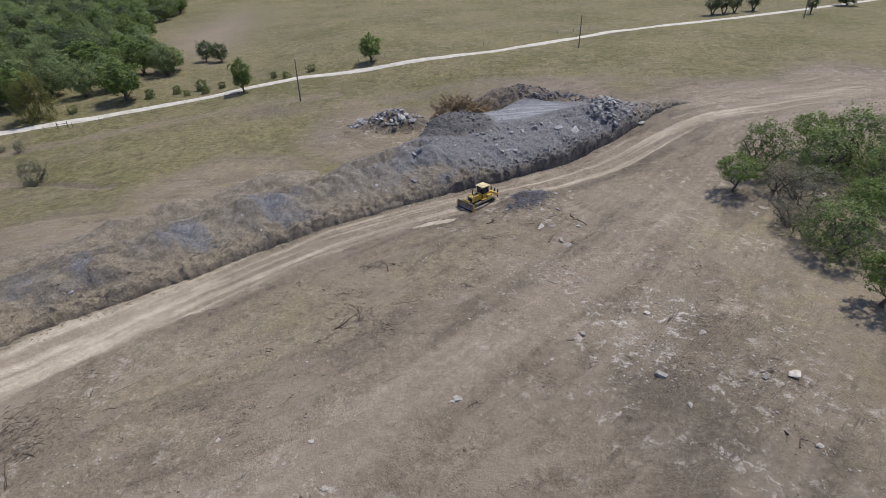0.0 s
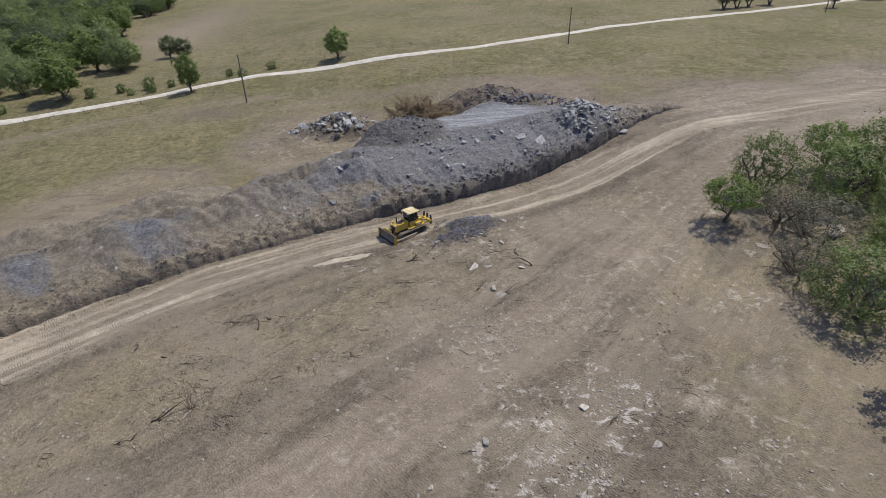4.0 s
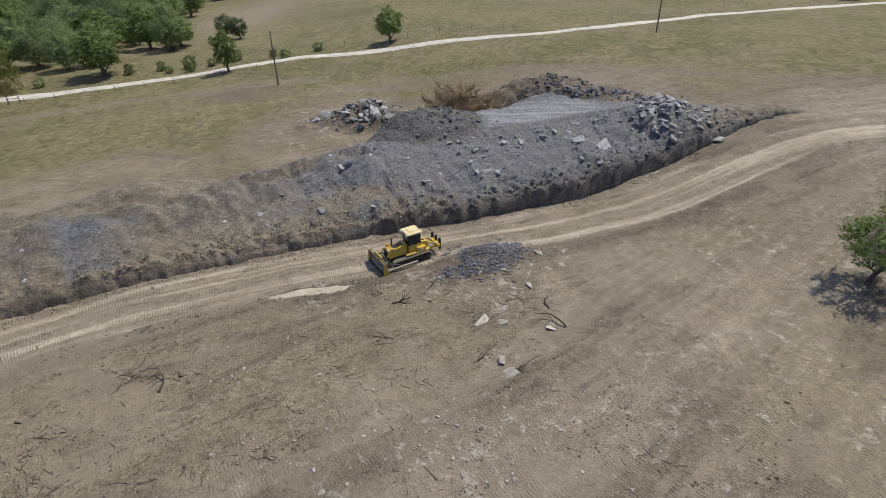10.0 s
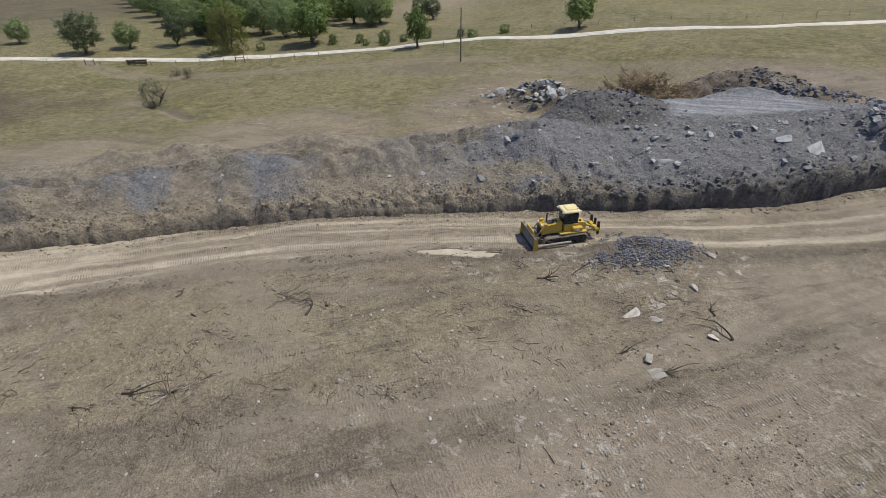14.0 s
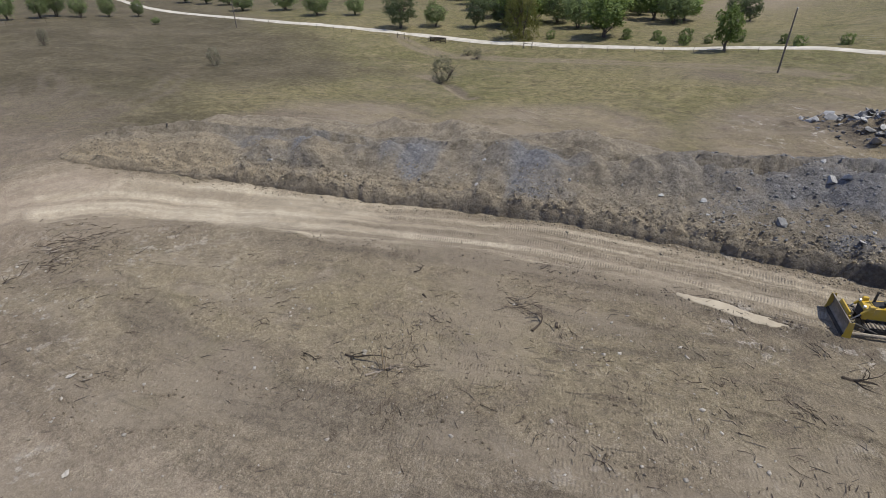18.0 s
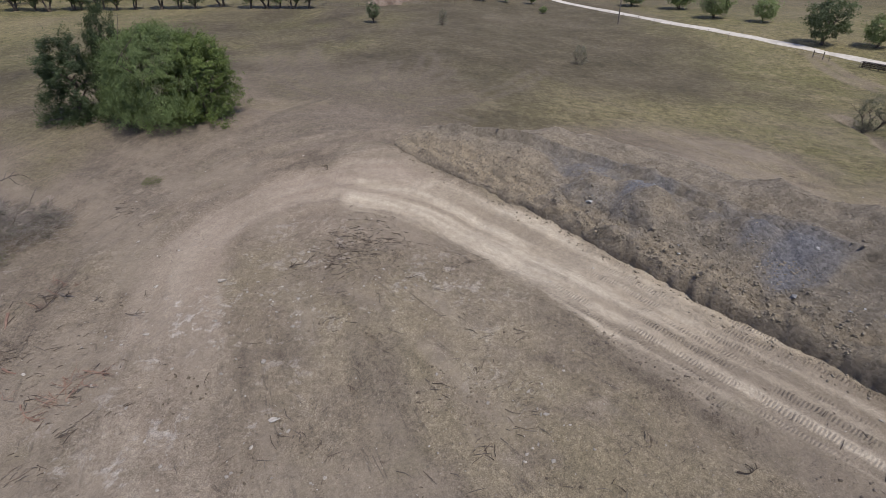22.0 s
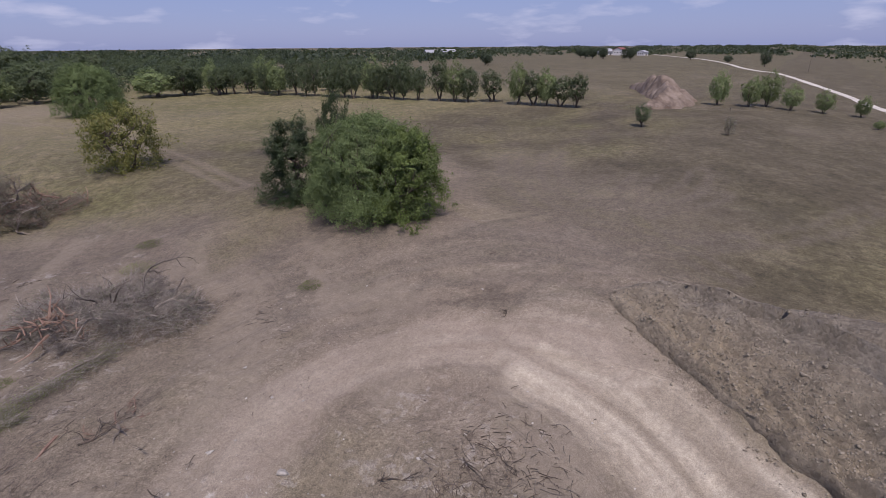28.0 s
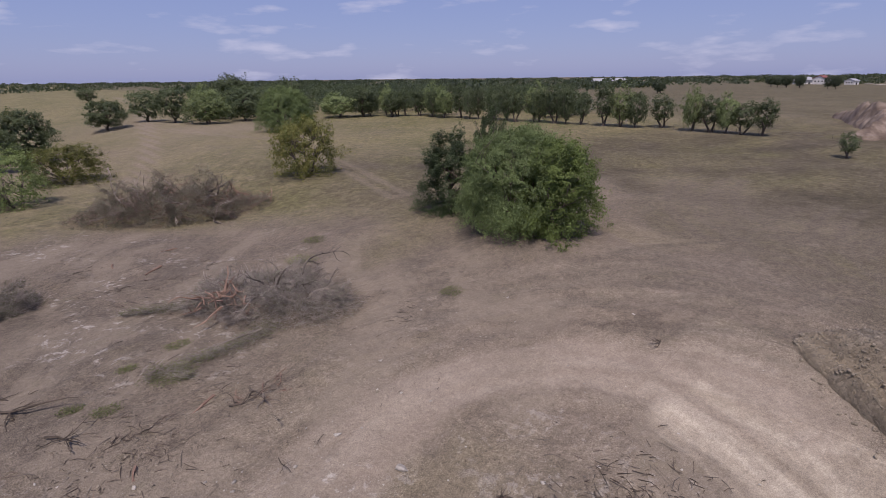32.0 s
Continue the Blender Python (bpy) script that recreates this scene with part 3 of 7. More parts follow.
M_GROUND, M_BANK = ground_material(), bank_material()
M_SHALE = plain("grey_shale", (0.22, 0.220, 0.220), (0.37, 0.367, 0.358), 2.5, 0.85, 0.05, random_value=0.35)
M_RUBBLE = plain("grey_shale_rubble", (0.135, 0.135, 0.142), (0.245, 0.244, 0.248), 2.5, 0.85, 0.05, island=0.3)
M_BLUE = plain("dark_blue_shale", (0.075, 0.077, 0.090), (0.150, 0.154, 0.172), 2.5, 0.8, 0.05, random_value=0.3, island=0.3)
M_CLOD = plain("clay_clods", (0.185, 0.159, 0.121), (0.280, 0.242, 0.185), 2.0, 0.95, 0.06, island=0.22)
M_LIME = plain("pale_limestone", (0.24, 0.22, 0.19), (0.40, 0.37, 0.325), 3.0, 0.9, 0.04, random_value=0.2, island=0.2)
M_ROAD = plain("white_gravel", (0.40, 0.37, 0.32), (0.56, 0.53, 0.47), 0.5, 0.95, 0.03)
M_BARK = plain("bark", (0.075, 0.060, 0.048), (0.150, 0.125, 0.100), 4.0, 0.95, 0.03)
M_DEAD = plain("dead_wood", (0.115, 0.095, 0.078), (0.245, 0.212, 0.180), 2.0, 0.9, 0.02, random_value=0.35, island=0.35)
M_BRUSH = plain("weathered_brush_twigs", (0.190, 0.162, 0.138), (0.360, 0.322, 0.285), 2.0, 0.9, 0.0, island=0.35)
M_REDWOOD = plain("torn_red_wood", (0.140, 0.082, 0.060), (0.250, 0.172, 0.130), 2.0, 0.9, 0.02, island=0.35)
M_POST = plain("grey_post_wood", (0.10, 0.085, 0.07), (0.19, 0.165, 0.14), 5.0, 0.9, 0.01, random_value=0.2)
M_STEEL = plain("galvanised_steel", (0.30, 0.30, 0.30), (0.42, 0.42, 0.42), 6.0, 0.45, 0.0, metal=0.8)
LEAF = {
    "far": leaf_material("far_dark_leaves", (0.036, 0.050, 0.036), (0.078, 0.100, 0.064)),
    "oak": leaf_material("oak_leaves", (0.062, 0.084, 0.050), (0.134, 0.166, 0.090)),
    "dull": leaf_material("dull_green_leaves", (0.136, 0.180, 0.082), (0.255, 0.312, 0.140)),
    "bushy": leaf_material("dusky_green_leaves", (0.088, 0.122, 0.052), (0.168, 0.225, 0.092)),
    "bright": leaf_material("bright_leaves", (0.100, 0.145, 0.042), (0.195, 0.262, 0.082)),
    "cedar": leaf_material("cedar_leaves", (0.034, 0.052, 0.028), (0.070, 0.098, 0.050)),
    "yellow": leaf_material("yellowing_leaves", (0.085, 0.100, 0.028), (0.180, 0.175, 0.055), 0.25),
    "grey": leaf_material("grey_brush_leaves", (0.120, 0.118, 0.088), (0.215, 0.208, 0.160)),
    "mid": leaf_material("green_leaves", (0.098, 0.138, 0.050), (0.200, 0.258, 0.096)),
    "weed": leaf_material("low_weed_leaves", (0.110, 0.130, 0.055), (0.190, 0.205, 0.095)),
}


# ---- mesh tools ----
class Geo:
    """Collects pieces of one mesh."""

    def __init__(self):
        self.v, self.f, self.n = [], [], 0

    def add(self, verts, faces):
        verts = np.asarray(verts, float).reshape(-1, 3)
        self.v.append(verts)
        self.f.extend(tuple(i + self.n for i in f) for f in faces)
        self.n += len(verts)
        return self

    def box(self, size, m=Matrix(), taper=(1, 1), bevel=0.0):
        """A block with bevelled edges, centred on m; taper scales its top."""
        sx, sy, sz = (s / 2 for s in size)
        b = min(bevel, sx * 0.9, sy * 0.9, sz * 0.9)
        out = []
        levels = ((-sz, b), (-sz + b, 0), (sz - b, 0), (sz, b)) if b else ((-sz, 0), (sz, 0))
        for z, inset in levels:
            t = (z + sz) / (2 * sz)
            tx, ty = 1 + (taper[0] - 1) * t, 1 + (taper[1] - 1) * t
            x, y = (sx - inset) * tx, (sy - inset) * ty
            if b:
                c = b * 0.7
                ring = [(-x + c, -y), (x - c, -y), (x, -y + c), (x, y - c), (x - c, y), (-x + c, y), (-x, y - c), (-x, -y + c)]
            else:
                ring = [(-x, -y), (x, -y), (x, y), (-x, y)]
            out += [tuple(m @ Vector((px, py, z))) for px, py in ring]
        n = 8 if b else 4
        k = len(levels)
        faces = [tuple(range(n - 1, -1, -1)), tuple(range(n * (k - 1), n * k))]
        for q in range(k - 1):
            faces += [(q * n + i, q * n + (i + 1) % n, (q + 1) * n + (i + 1) % n, (q + 1) * n + i) for i in range(n)]
        return self.add(out, faces)

    def tube(self, path, radii, sides=6, caps=True):
        path = [Vector(p) for p in path]
        radii = list(radii) if hasattr(radii, "__len__") else [radii] * len(path)
        out, faces = [], []
        side = None
        for i, p in enumerate(path):
            t = (path[min(i + 1, len(path) - 1)] - path[max(i - 1, 0)]).normalized()
            if side is None:
                side = t.orthogonal().normalized()
            side = (side - t * side.dot(t)).normalized()
            other = t.cross(side)
            for k in range(sides):
                a = 2 * math.pi * k / sides
                out.append(tuple(p + (side * math.cos(a) + other * math.sin(a)) * radii[i]))
        for i in range(len(path) - 1):
            for k in range(sides):
                k2 = (k + 1) % sides
                faces.append((i * sides + k, i * sides + k2, (i + 1) * sides + k2, (i + 1) * sides + k))
        if caps:
            faces += [tuple(range(sides - 1, -1, -1)), tuple(range(len(out) - sides, len(out)))]
        return self.add(out, faces)

    def extrude(self, outline, depth, m=Matrix()):
        """A flat outline (x, z) given thickness along y, centred."""
        n = len(outline)
        out = [tuple(m @ Vector((x, -depth / 2, z))) for x, z in outline] + [tuple(m @ Vector((x, depth / 2, z))) for x, z in outline]
        faces = [tuple(range(n)), tuple(range(2 * n - 1, n - 1, -1))]
        faces += [(i, i + n, (i + 1) % n + n, (i + 1) % n) for i in range(n)]
        return self.add(out, faces)

    def mesh(self, name, smooth=False):
        me = bpy.data.meshes.new(name)
        v = np.concatenate(self.v) if self.v else np.zeros((0, 3))
        me.from_pydata(v.tolist(), [], self.f)
        if smooth:
            me.polygons.foreach_set("use_smooth", [True] * len(me.polygons))
        me.update()
        return me


def part(name, geo, material, parent=None, label="", smooth=False):
    """Links a Geo or a mesh as one object, under parent where given."""
    me = geo.mesh(name, smooth) if isinstance(geo, Geo) else geo
    if material and not me.materials:
        me.materials.append(material)
    ob = new(name, me)
    if parent:
        ob.parent = parent
    if label:
        ob["label"] = label
    return ob


def thing(name, m, label, category, group="", kind=""):
    ob = new(name)
    ob.empty_display_size = 0.3
    ob.matrix_basis = m
    return tagged(ob, label, category, group, kind)


def sheet(name, gx, gy, gz, smooth=True):
    """A mesh from grids of x, y and z."""
    r, c = gx.shape
    me = bpy.data.meshes.new(name)
    me.vertices.add(r * c)
    me.vertices.foreach_set("co", np.stack([gx, gy, gz], -1).astype(np.float32).ravel())
    i = np.arange(r * c).reshape(r, c)
    quads = np.stack([i[:-1, :-1], i[:-1, 1:], i[1:, 1:], i[1:, :-1]], -1).reshape(-1, 4)
    me.loops.add(quads.size)
    me.loops.foreach_set("vertex_index", quads.ravel())
    me.polygons.add(len(quads))
    me.polygons.foreach_set("loop_start", np.arange(0, quads.size, 4))
    me.polygons.foreach_set("use_smooth", np.full(len(quads), smooth))
    me.update(calc_edges=True)
    me.validate()
    return me


def store(me, name, *channels):
    """Vertex data for the materials, up to four channels."""
    n = len(me.vertices)
    data = np.zeros((n, 4), np.float32)
    data[:, 3] = 1
    for k, c in enumerate(channels):
        data[:, k] = np.clip(np.asarray(c).ravel(), 0, 1)
    me.attributes.new(name, "FLOAT_COLOR", "POINT").data.foreach_set("color", data.ravel())


def store_vector(me, name, a, b):
    data = np.zeros((len(me.vertices), 3), np.float32)
    data[:, 0], data[:, 1] = a.ravel(), b.ravel()
    me.attributes.new(name, "FLOAT_VECTOR", "POINT").data.foreach_set("vector", data.ravel())


# ---- ground ----
def reach(lo, hi, step, out):
    """Even steps between lo and hi, growing steps beyond, out to +-out."""
    mid = np.arange(lo, hi + step / 2, step)
    far, s, v = [], step, 0.0
    while v < out:
        s *= 1.10
        v += s
        far.append(v)
    far = np.array(far)
    return np.r_[(lo - far)[::-1], mid, mid[-1] + far]


gx, gy = np.meshgrid(reach(-70, 62, 0.33, 4000), reach(-6, 130, 0.33, 4000))
gz = land(gx, gy)
ground_mesh = sheet("ground", gx, gy, gz)


def landz(x, y):
    """Height of the ground sheet at a place."""
    i = int(np.clip(np.searchsorted(gy[:, 0], y) - 1, 0, gy.shape[0] - 2))
    j = int(np.clip(np.searchsorted(gx[0], x) - 1, 0, gx.shape[1] - 2))
    a, b = (y - gy[i, 0]) / (gy[i + 1, 0] - gy[i, 0]), (x - gx[0, j]) / (gx[0, j + 1] - gx[0, j])
    return float((gz[i, j] * (1 - b) + gz[i, j + 1] * b) * (1 - a) + (gz[i + 1, j] * (1 - b) + gz[i + 1, j + 1] * b) * a)


clear = cleared(gx, gy)
hs, hd = along(gx, gy, HAUL)
ls, ld = along(gx, gy, LOOP)
fs, fd = along(gx, gy, FOOT)
wig = fbm(gx * 0.11, gy * 0.11, 41, 4)
wide_ = ease(-22, -36, gx)
lane_h = ease(4.3 + 0.3 * wide_, 2.6 + 0.6 * wide_, np.abs(hd + 0.2 - 1.3 * wide_) + 0.9 * fbm(hs * 0.15, hd * 0.6, 42, 3))
ruts = 0.25 + 0.75 * np.clip(0.5 + 2.0 * fbm(hs * 0.03, hd * 1.3, 43, 2), 0, 1)
west = ease(-26, -34, gx)
pale = lane_h * np.clip(0.85 * ruts * (1 - 0.1 * west) + 0.45 * west, 0, 1)
lane_l = ease(4.8, 2.0, np.abs(ld) + 0.9 * fbm(ls * 0.12, ld * 0.4, 44, 3))
streaks = np.clip(0.5 + 1.4 * fbm(ls * 0.035, ld * 0.45, 45, 4), 0, 1)
pale = pale * ease(-50.6, -48.6, gx + 1.0 * wig) * ease(27.2, 29.2, gy + 1.0 * wig)
pale = np.maximum(pale, (0.14 + 0.16 * ease(-5, -25, gx)) * lane_l * (0.75 + 0.25 * np.clip(0.5 + 1.8 * fbm(ls * 0.03, ld * 1.2, 49, 2), 0, 1)) + 0.14 * clear * streaks * ease(30, 5, np.abs(ld + 2)))
dusty = ease(0.15, 0.75, fbm(gx * 0.16, gy * 0.16, 46, 4)) * np.exp(-((gx - 24) / 20) ** 2 - ((gy - 52) / 24) ** 2)
pale = np.maximum(pale, 0.6 * dusty)
pale = np.maximum(pale, 0.4 * np.exp(-((gx - 30) / 9) ** 2 - ((gy - 72) / 12) ** 2) * np.clip(0.7 + 0.8 * wig, 0, 1))
pale = np.maximum(pale, 0.34 * ease(0.6, -0.6, fd) * ease(-9.5, -5.0, fd) * ease(-58, -54, gx) * ease(-18, -30, gx) * ease(24, 27, gy))
pale = np.maximum(pale, 0.35 * ease(-8, 30, gx) * clear * ease(20, 6, np.abs(hd - 1)) * ease(40, 60, gx))
pale = np.maximum(pale, 0.30 * np.exp(-((gx + 29) / 9) ** 2 - ((gy - 40) / 8) ** 2) * np.clip(0.8 + 0.8 * wig, 0, 1))
red = np.maximum(np.maximum(0.5 * lane_l * np.clip(0.7 + 0.8 * wig, 0, 1), 0.8 * lane_l * ease(-10, -34, gx)), 0.4 * clear * ease(-8, -32, gx) * ease(48, 22, gy) * np.clip(0.85 + 0.6 * wig, 0, 1))
dark = 0.75 * clear * ease(0.18, 0.72, fbm(ls * 0.05, ld * 0.22, 47, 4) + 0.25 * wig)
dark = np.maximum(dark, 0.75 * ease(2.0, 0.6, np.abs(hd + 4.6)) * ease(-36, -24, gx) * clear)
dark = np.maximum(dark, 0.85 * np.exp(-((gx - 22) / 15) ** 2 - ((gy - 33) / 17) ** 2) * np.clip(0.6 + wig, 0, 1))
dark = np.maximum(dark, 0.7 * np.exp(-((ld + 4.6) / 0.9) ** 2) * ease(60, 20, ls) * clear * np.clip(0.5 + 1.2 * wig, 0, 1))
dark = np.maximum(dark, 0.35 * np.exp(-((gx + 37) / 7) ** 2 - ((gy - 30) / 6) ** 2) * np.clip(0.5 + 1.5 * fbm(gx * 0.3, gy * 0.3, 50, 3), 0, 1))
dark = dark * (1 - 0.8 * lane_h) * (1 - 0.85 * lane_l)
heap = ease(0.1, 0.7, heaps(gx, gy))
dark = np.maximum(dark, 0.85 * heap)
straw = clear * np.clip(0.65 * np.exp(-((hd + 13) / 8) ** 2) * ease(25, -5, gx) + 0.85 * ease(26, 38, gx + 5 * wig) * ease(95, 70, gy), 0, 1) * ease(-44, -30, gx)
red = np.maximum(red, 0.15 * clear * ease(9, 16, fd))
dark = np.maximum(dark, 0.30 * clear * ease(9, 16, fd) * np.clip(0.5 + 1.5 * wig, 0, 1))
dark = np.maximum(dark, 0.85 * clear * ease(-6, -20, gx) * ease(20, 5, gy) * np.clip(0.85 + 0.6 * wig, 0, 1))
straw = np.maximum(straw, 0.6 * clear * ease(8, 15, fd) * ease(12, -2, gx))
red = np.maximum(red, 0.5 * clear * ease(28, 40, gx + 5 * wig) * ease(84, 62, gy))
straw = straw * (1 - lane_h) * (1 - 0.7 * lane_l)
grass = (1 - clear) * (1 - lane_h) * (1 - heap)
grass = np.where(np.hypot(gx, gy) > 400, 1, grass)
tread = np.clip(lane_h * ease(-46, -30, gx) + 0.4 * clear * (1 - lane_h) * ease(-22, -5, gx) + 0.4 * clear * ease(10, 28, gx), 0, 1) * ease(170, 120, np.hypot(gx, gy - 40))
# trails over the pasture, worn fields and a small gully
for pts, width, bare, tint, twin in (([(-53, 27), (-60, 21), (-70, 12), (-79, 4), (-92, -8)], 3.6, 0.5, 0.25, 0), ([(-105, 7), (-92, 11), (-84, 16), (-77.5, 24), (-80, 30), (-92, 34)], 1.0, 0.6, 0.0, 1),
                                     ([(-100, 2), (-86, 8), (-74, 18), (-70, 27), (-76, 38)], 1.0, 0.6, 0.0, 1), ([(-54, 24), (-60, 26), (-70, 34), (-84, 44), (-100, 50)], 0.9, 0.5, 0.0, 1), ([(-50, 16), (-58, 15), (-70, 20), (-88, 30), (-104, 30)], 0.9, 0.5, 0.0, 1), ([(-42, 6), (-47, 12), (-52, 20), (-58, 30)], 0.8, 0.6, 0.0, 1), ([(-96, 24), (-84, 25), (-72, 30), (-66, 38)], 1.0, 0.5, 0.0, 1),
                                     ([(-39, -72), (-53, -121), (-69, -202), (-85, -300), (-130, -600)], 1.2, 0.7, 0.4, 1), ([(-66, -154), (-73, -121), (-79, -95), (-70, -50), (-62, -20)], 1.0, 0.5, 0.2, 1),
                                     ([(-87, 94.6), (-80, 93.5), (-75.5, 93), (-69, 91), (-61, 88.5)], 1.8, 0.8, 0.2, 0), ([(-128, 112), (-110, 111), (-90, 121), (-60, 133), (-30, 143)], 1.6, 0.6, 0.3, 1),
                                     ([(75, 125), (55, 135), (30, 140), (5, 142), (-25, 135)], 5.0, 0.6, 0.1, 0)):
    ts, td = along(gx, gy, spline(pts, 7.0))
    off = np.abs(np.abs(td) - 1.3) if twin else np.abs(td)
    hit_ = ease(width, width * 0.35, off + 0.35 * width * fbm(gx * 0.3, gy * 0.3, 96, 3))
    grass = grass * (1 - bare * hit_)
    red = np.maximum(red, tint * hit_)
    dark = np.maximum(dark, (0.7 if twin and not tint else 0.0) * hit_)
worn = np.exp(-((gx + 112) / 26) ** 2 - ((gy - 275 + (gx + 112) * 1.2) / 75) ** 2)
worn = np.maximum(worn, np.exp(-((gx + 75) / 40) ** 2 - ((gy + 170) / 70) ** 2))
worn = np.maximum(worn, 0.8 * np.exp(-((gx + 10) / 60) ** 2 - ((gy + 120) / 70) ** 2))
worn = worn * np.clip(0.75 + 0.7 * fbm(gx * 0.02, gy * 0.02, 97, 3), 0, 1)
grass = grass * (1 - 0.75 * worn)
red = np.maximum(red, 0.6 * worn)
churn = np.maximum(np.exp(-((gx + 43) / 9) ** 2 - ((gy - 131) / 4.5) ** 2), np.exp(-((gx + 25) / 7) ** 2 - ((gy - 122) / 8) ** 2)) * np.clip(0.8 + wig, 0, 1)
grass = grass * (1 - 0.9 * churn)
dark = np.maximum(dark, 0.7 * churn)
churned = ease(1.15, 0.5, np.hypot((gx + 74) / 27, (gy - 14) / 30) + 0.35 * wig)
grass = grass * (1 - 0.65 * churned)
dark = np.maximum(dark, 0.62 * churned * np.clip(0.75 + 0.9 * fbm(gx * 0.16, gy * 0.16, 65, 4), 0, 1) * ease(-50, -60, gx))
# dry brown grass in the west, with cloud shade painted into its colour
dry = ease(-48, -64, gx) * ease(75, 30, gy) * ease(-85, -40, gy + 0.25 * (gx + 60)) * np.clip(0.75 + 0.5 * wig, 0, 1)
# browner far fields; the second mask paints a cloud shadow on the pasture
dry = np.maximum(dry, np.maximum(0.75 * ease(-165, -240, gx), 0.9 * ease(-78, -98, gx + 8 * wig) * ease(105, 72, gy + 8 * wig) * ease(5, 25, gy)))
store(ground_mesh, "zone", grass, pale, dark, dry)
chalk = clear * np.maximum(np.exp(-((gx - 22) / 17) ** 2 - ((gy - 44) / 19) ** 2), 0.6 * ease(-60, -20, gx) * np.clip(0.5 + 1.6 * fbm(gx * 0.08, gy * 0.08, 64, 2), 0, 1))
dark = np.maximum(dark, 0.95 * np.exp(-(((gx + 28) / 17) ** 2 + ((gy + 16) / 18) ** 2) ** 2) * np.clip(0.75 + 0.8 * wig, 0, 1) * clear)
store(ground_mesh, "zone_b", red, straw, tread, chalk * (1 - lane_h))
store_vector(ground_mesh, "track", np.where(np.abs(hd) < np.abs(ld), hs, ls), np.where(np.abs(hd) < np.abs(ld), hd, ld))
ground = part("ground", ground_mesh, M_GROUND)
tagged(ground, "dry pasture with bare cleared soil, ruts and cleat prints", "ground", kind="structure")

# ---- spoil bank ----
bu, bd = np.meshgrid(np.arange(-57.6, 56.01, 0.2), np.r_[np.linspace(0, 1.6, 17), np.arange(1.75, 33, 0.24)], indexing="ij")
# the lip overhangs the foot a little
bx, by = bank_xy(bu, np.where(bd < 0.45, bd + 0.12 * ease(-2, 6, bu) * (1 - np.clip(bd / 0.45, 0, 1) ** 0.7), bd))
bh = bank_height(bu, bd)
rim = ease(0.02, 0.35, bh)
face = ease(1.4, 0.1, bd)
flute = 0.24 * fbm(bu * 1.6, bh * 0.7, 51, 4)
bx, by = bx + face * flute * 0.6, by - face * flute * 0.8
bz = base(bx, by) + np.where(bd <= 0.001, -0.5, bh - 0.35 * (1 - rim))
bank_mesh = sheet("spoil_bank", bx, by, bz, smooth=True)
n1, n2 = fbm(bu * 0.13, bd * 0.22, 53, 4), fbm(bu * 0.35, bd * 0.35, 54, 3)
mid_h = bh / np.maximum(np.interp(bu, [-57.5, -52, -40, -15, 0, 40, 56], [0.8, 2.4, 3.2, 3.7, 4.5, 3, 1]), 0.5)
bmid = np.interp(bu, [-57.5, -52, -45, -25, -10, 0, 10, 17, 29, 36, 44, 56], [2.0, 6.0, 8.2, 9.5, 10.5, 12, 14, 15, 11.5, 6.5, 4, 2.5])
runs = ease(-0.65, 0.30, fbm(bu * 0.33, bd * 0.06, 55, 3) + 0.25 * fbm(bu * 1.4, bd * 0.15, 59, 2))
blue = runs * ease(-47, -40, bu + 3 * n2) * ease(-17, -23, bu + 3 * n2) * ease(0.30, 0.62, bd / bmid + 0.3 * n1 + 0.35 * (runs - 0.5)) * ease(bmid + 2.0, bmid + 0.3, bd)
blue = np.maximum(blue, 0.35 * ease(-0.1, 0.5, fbm(bu * 0.3, bd * 0.08, 63, 3)) * ease(-52, -46, bu) * ease(0.45, 0.7, mid_h) * ease(bmid + 2.0, bmid + 0.3, bd))
blue = np.maximum(blue, 0.85 * ease(-8, 2, bu + 5 * n1) * ease(46, 38, bu) * ease(0.35, 0.6, mid_h + 0.25 * n2))
blue = np.maximum(blue, 0.25 * np.exp(-((bu + 8) / 5) ** 2) * ease(0.3, 0.55, mid_h))
shale_ = np.zeros_like(blue)
for hu, hd, hr in ((13.5, 20.5, 6.5), (9.5, 18.5, 4.5)):
    heap_ = ease(1.12, 0.92, np.hypot(bu - hu, (bd - hd) * 0.9) / hr + 0.15 * n2)
    blue, shale_ = np.maximum(blue, heap_), np.maximum(shale_, heap_)
tan = ease(-34, -46, bu + 9 * n2) * 0.9 * np.clip(1.0 - 0.55 * ease(0.0, 0.5, fbm(bu * 0.35, bd * 0.25, 56, 2)), 0, 1) + 0.55 * ease(3.4, 1.8, bd + n2) * ease(4, -6, bu) + 0.35 * ease(0.55, 0.25, mid_h + 0.15 * n1) * ease(-2, -16, bu) + 0.3 * ease(13, 17, bd) * ease(8, -4, bu)
tan = np.maximum(tan, 0.6 * np.exp(-((bu - 3) / 3.0) ** 2 - ((bd - 18) / 6) ** 2))
tan = np.maximum(tan, 0.4 * np.exp(-((bu - 30) / 1.5) ** 2))
tan = tan * ease(1.0, 0.55, bd / bmid + 0.3 * n2)
tan = np.maximum(tan, 0.5 * ease(bmid + 1.5, bmid + 4.0, bd) * ease(6, -4, bu) * np.clip(0.6 + 0.8 * n1, 0, 1))
tan = np.maximum(0.7 * tan, 0.75 * ease(3.2, 1.4, bd + n2) * ease(-20, -34, bu))
beds = np.clip(0.55 + 1.6 * fbm(bu * 0.16, bh * 3.2, 58, 3), 0, 1)
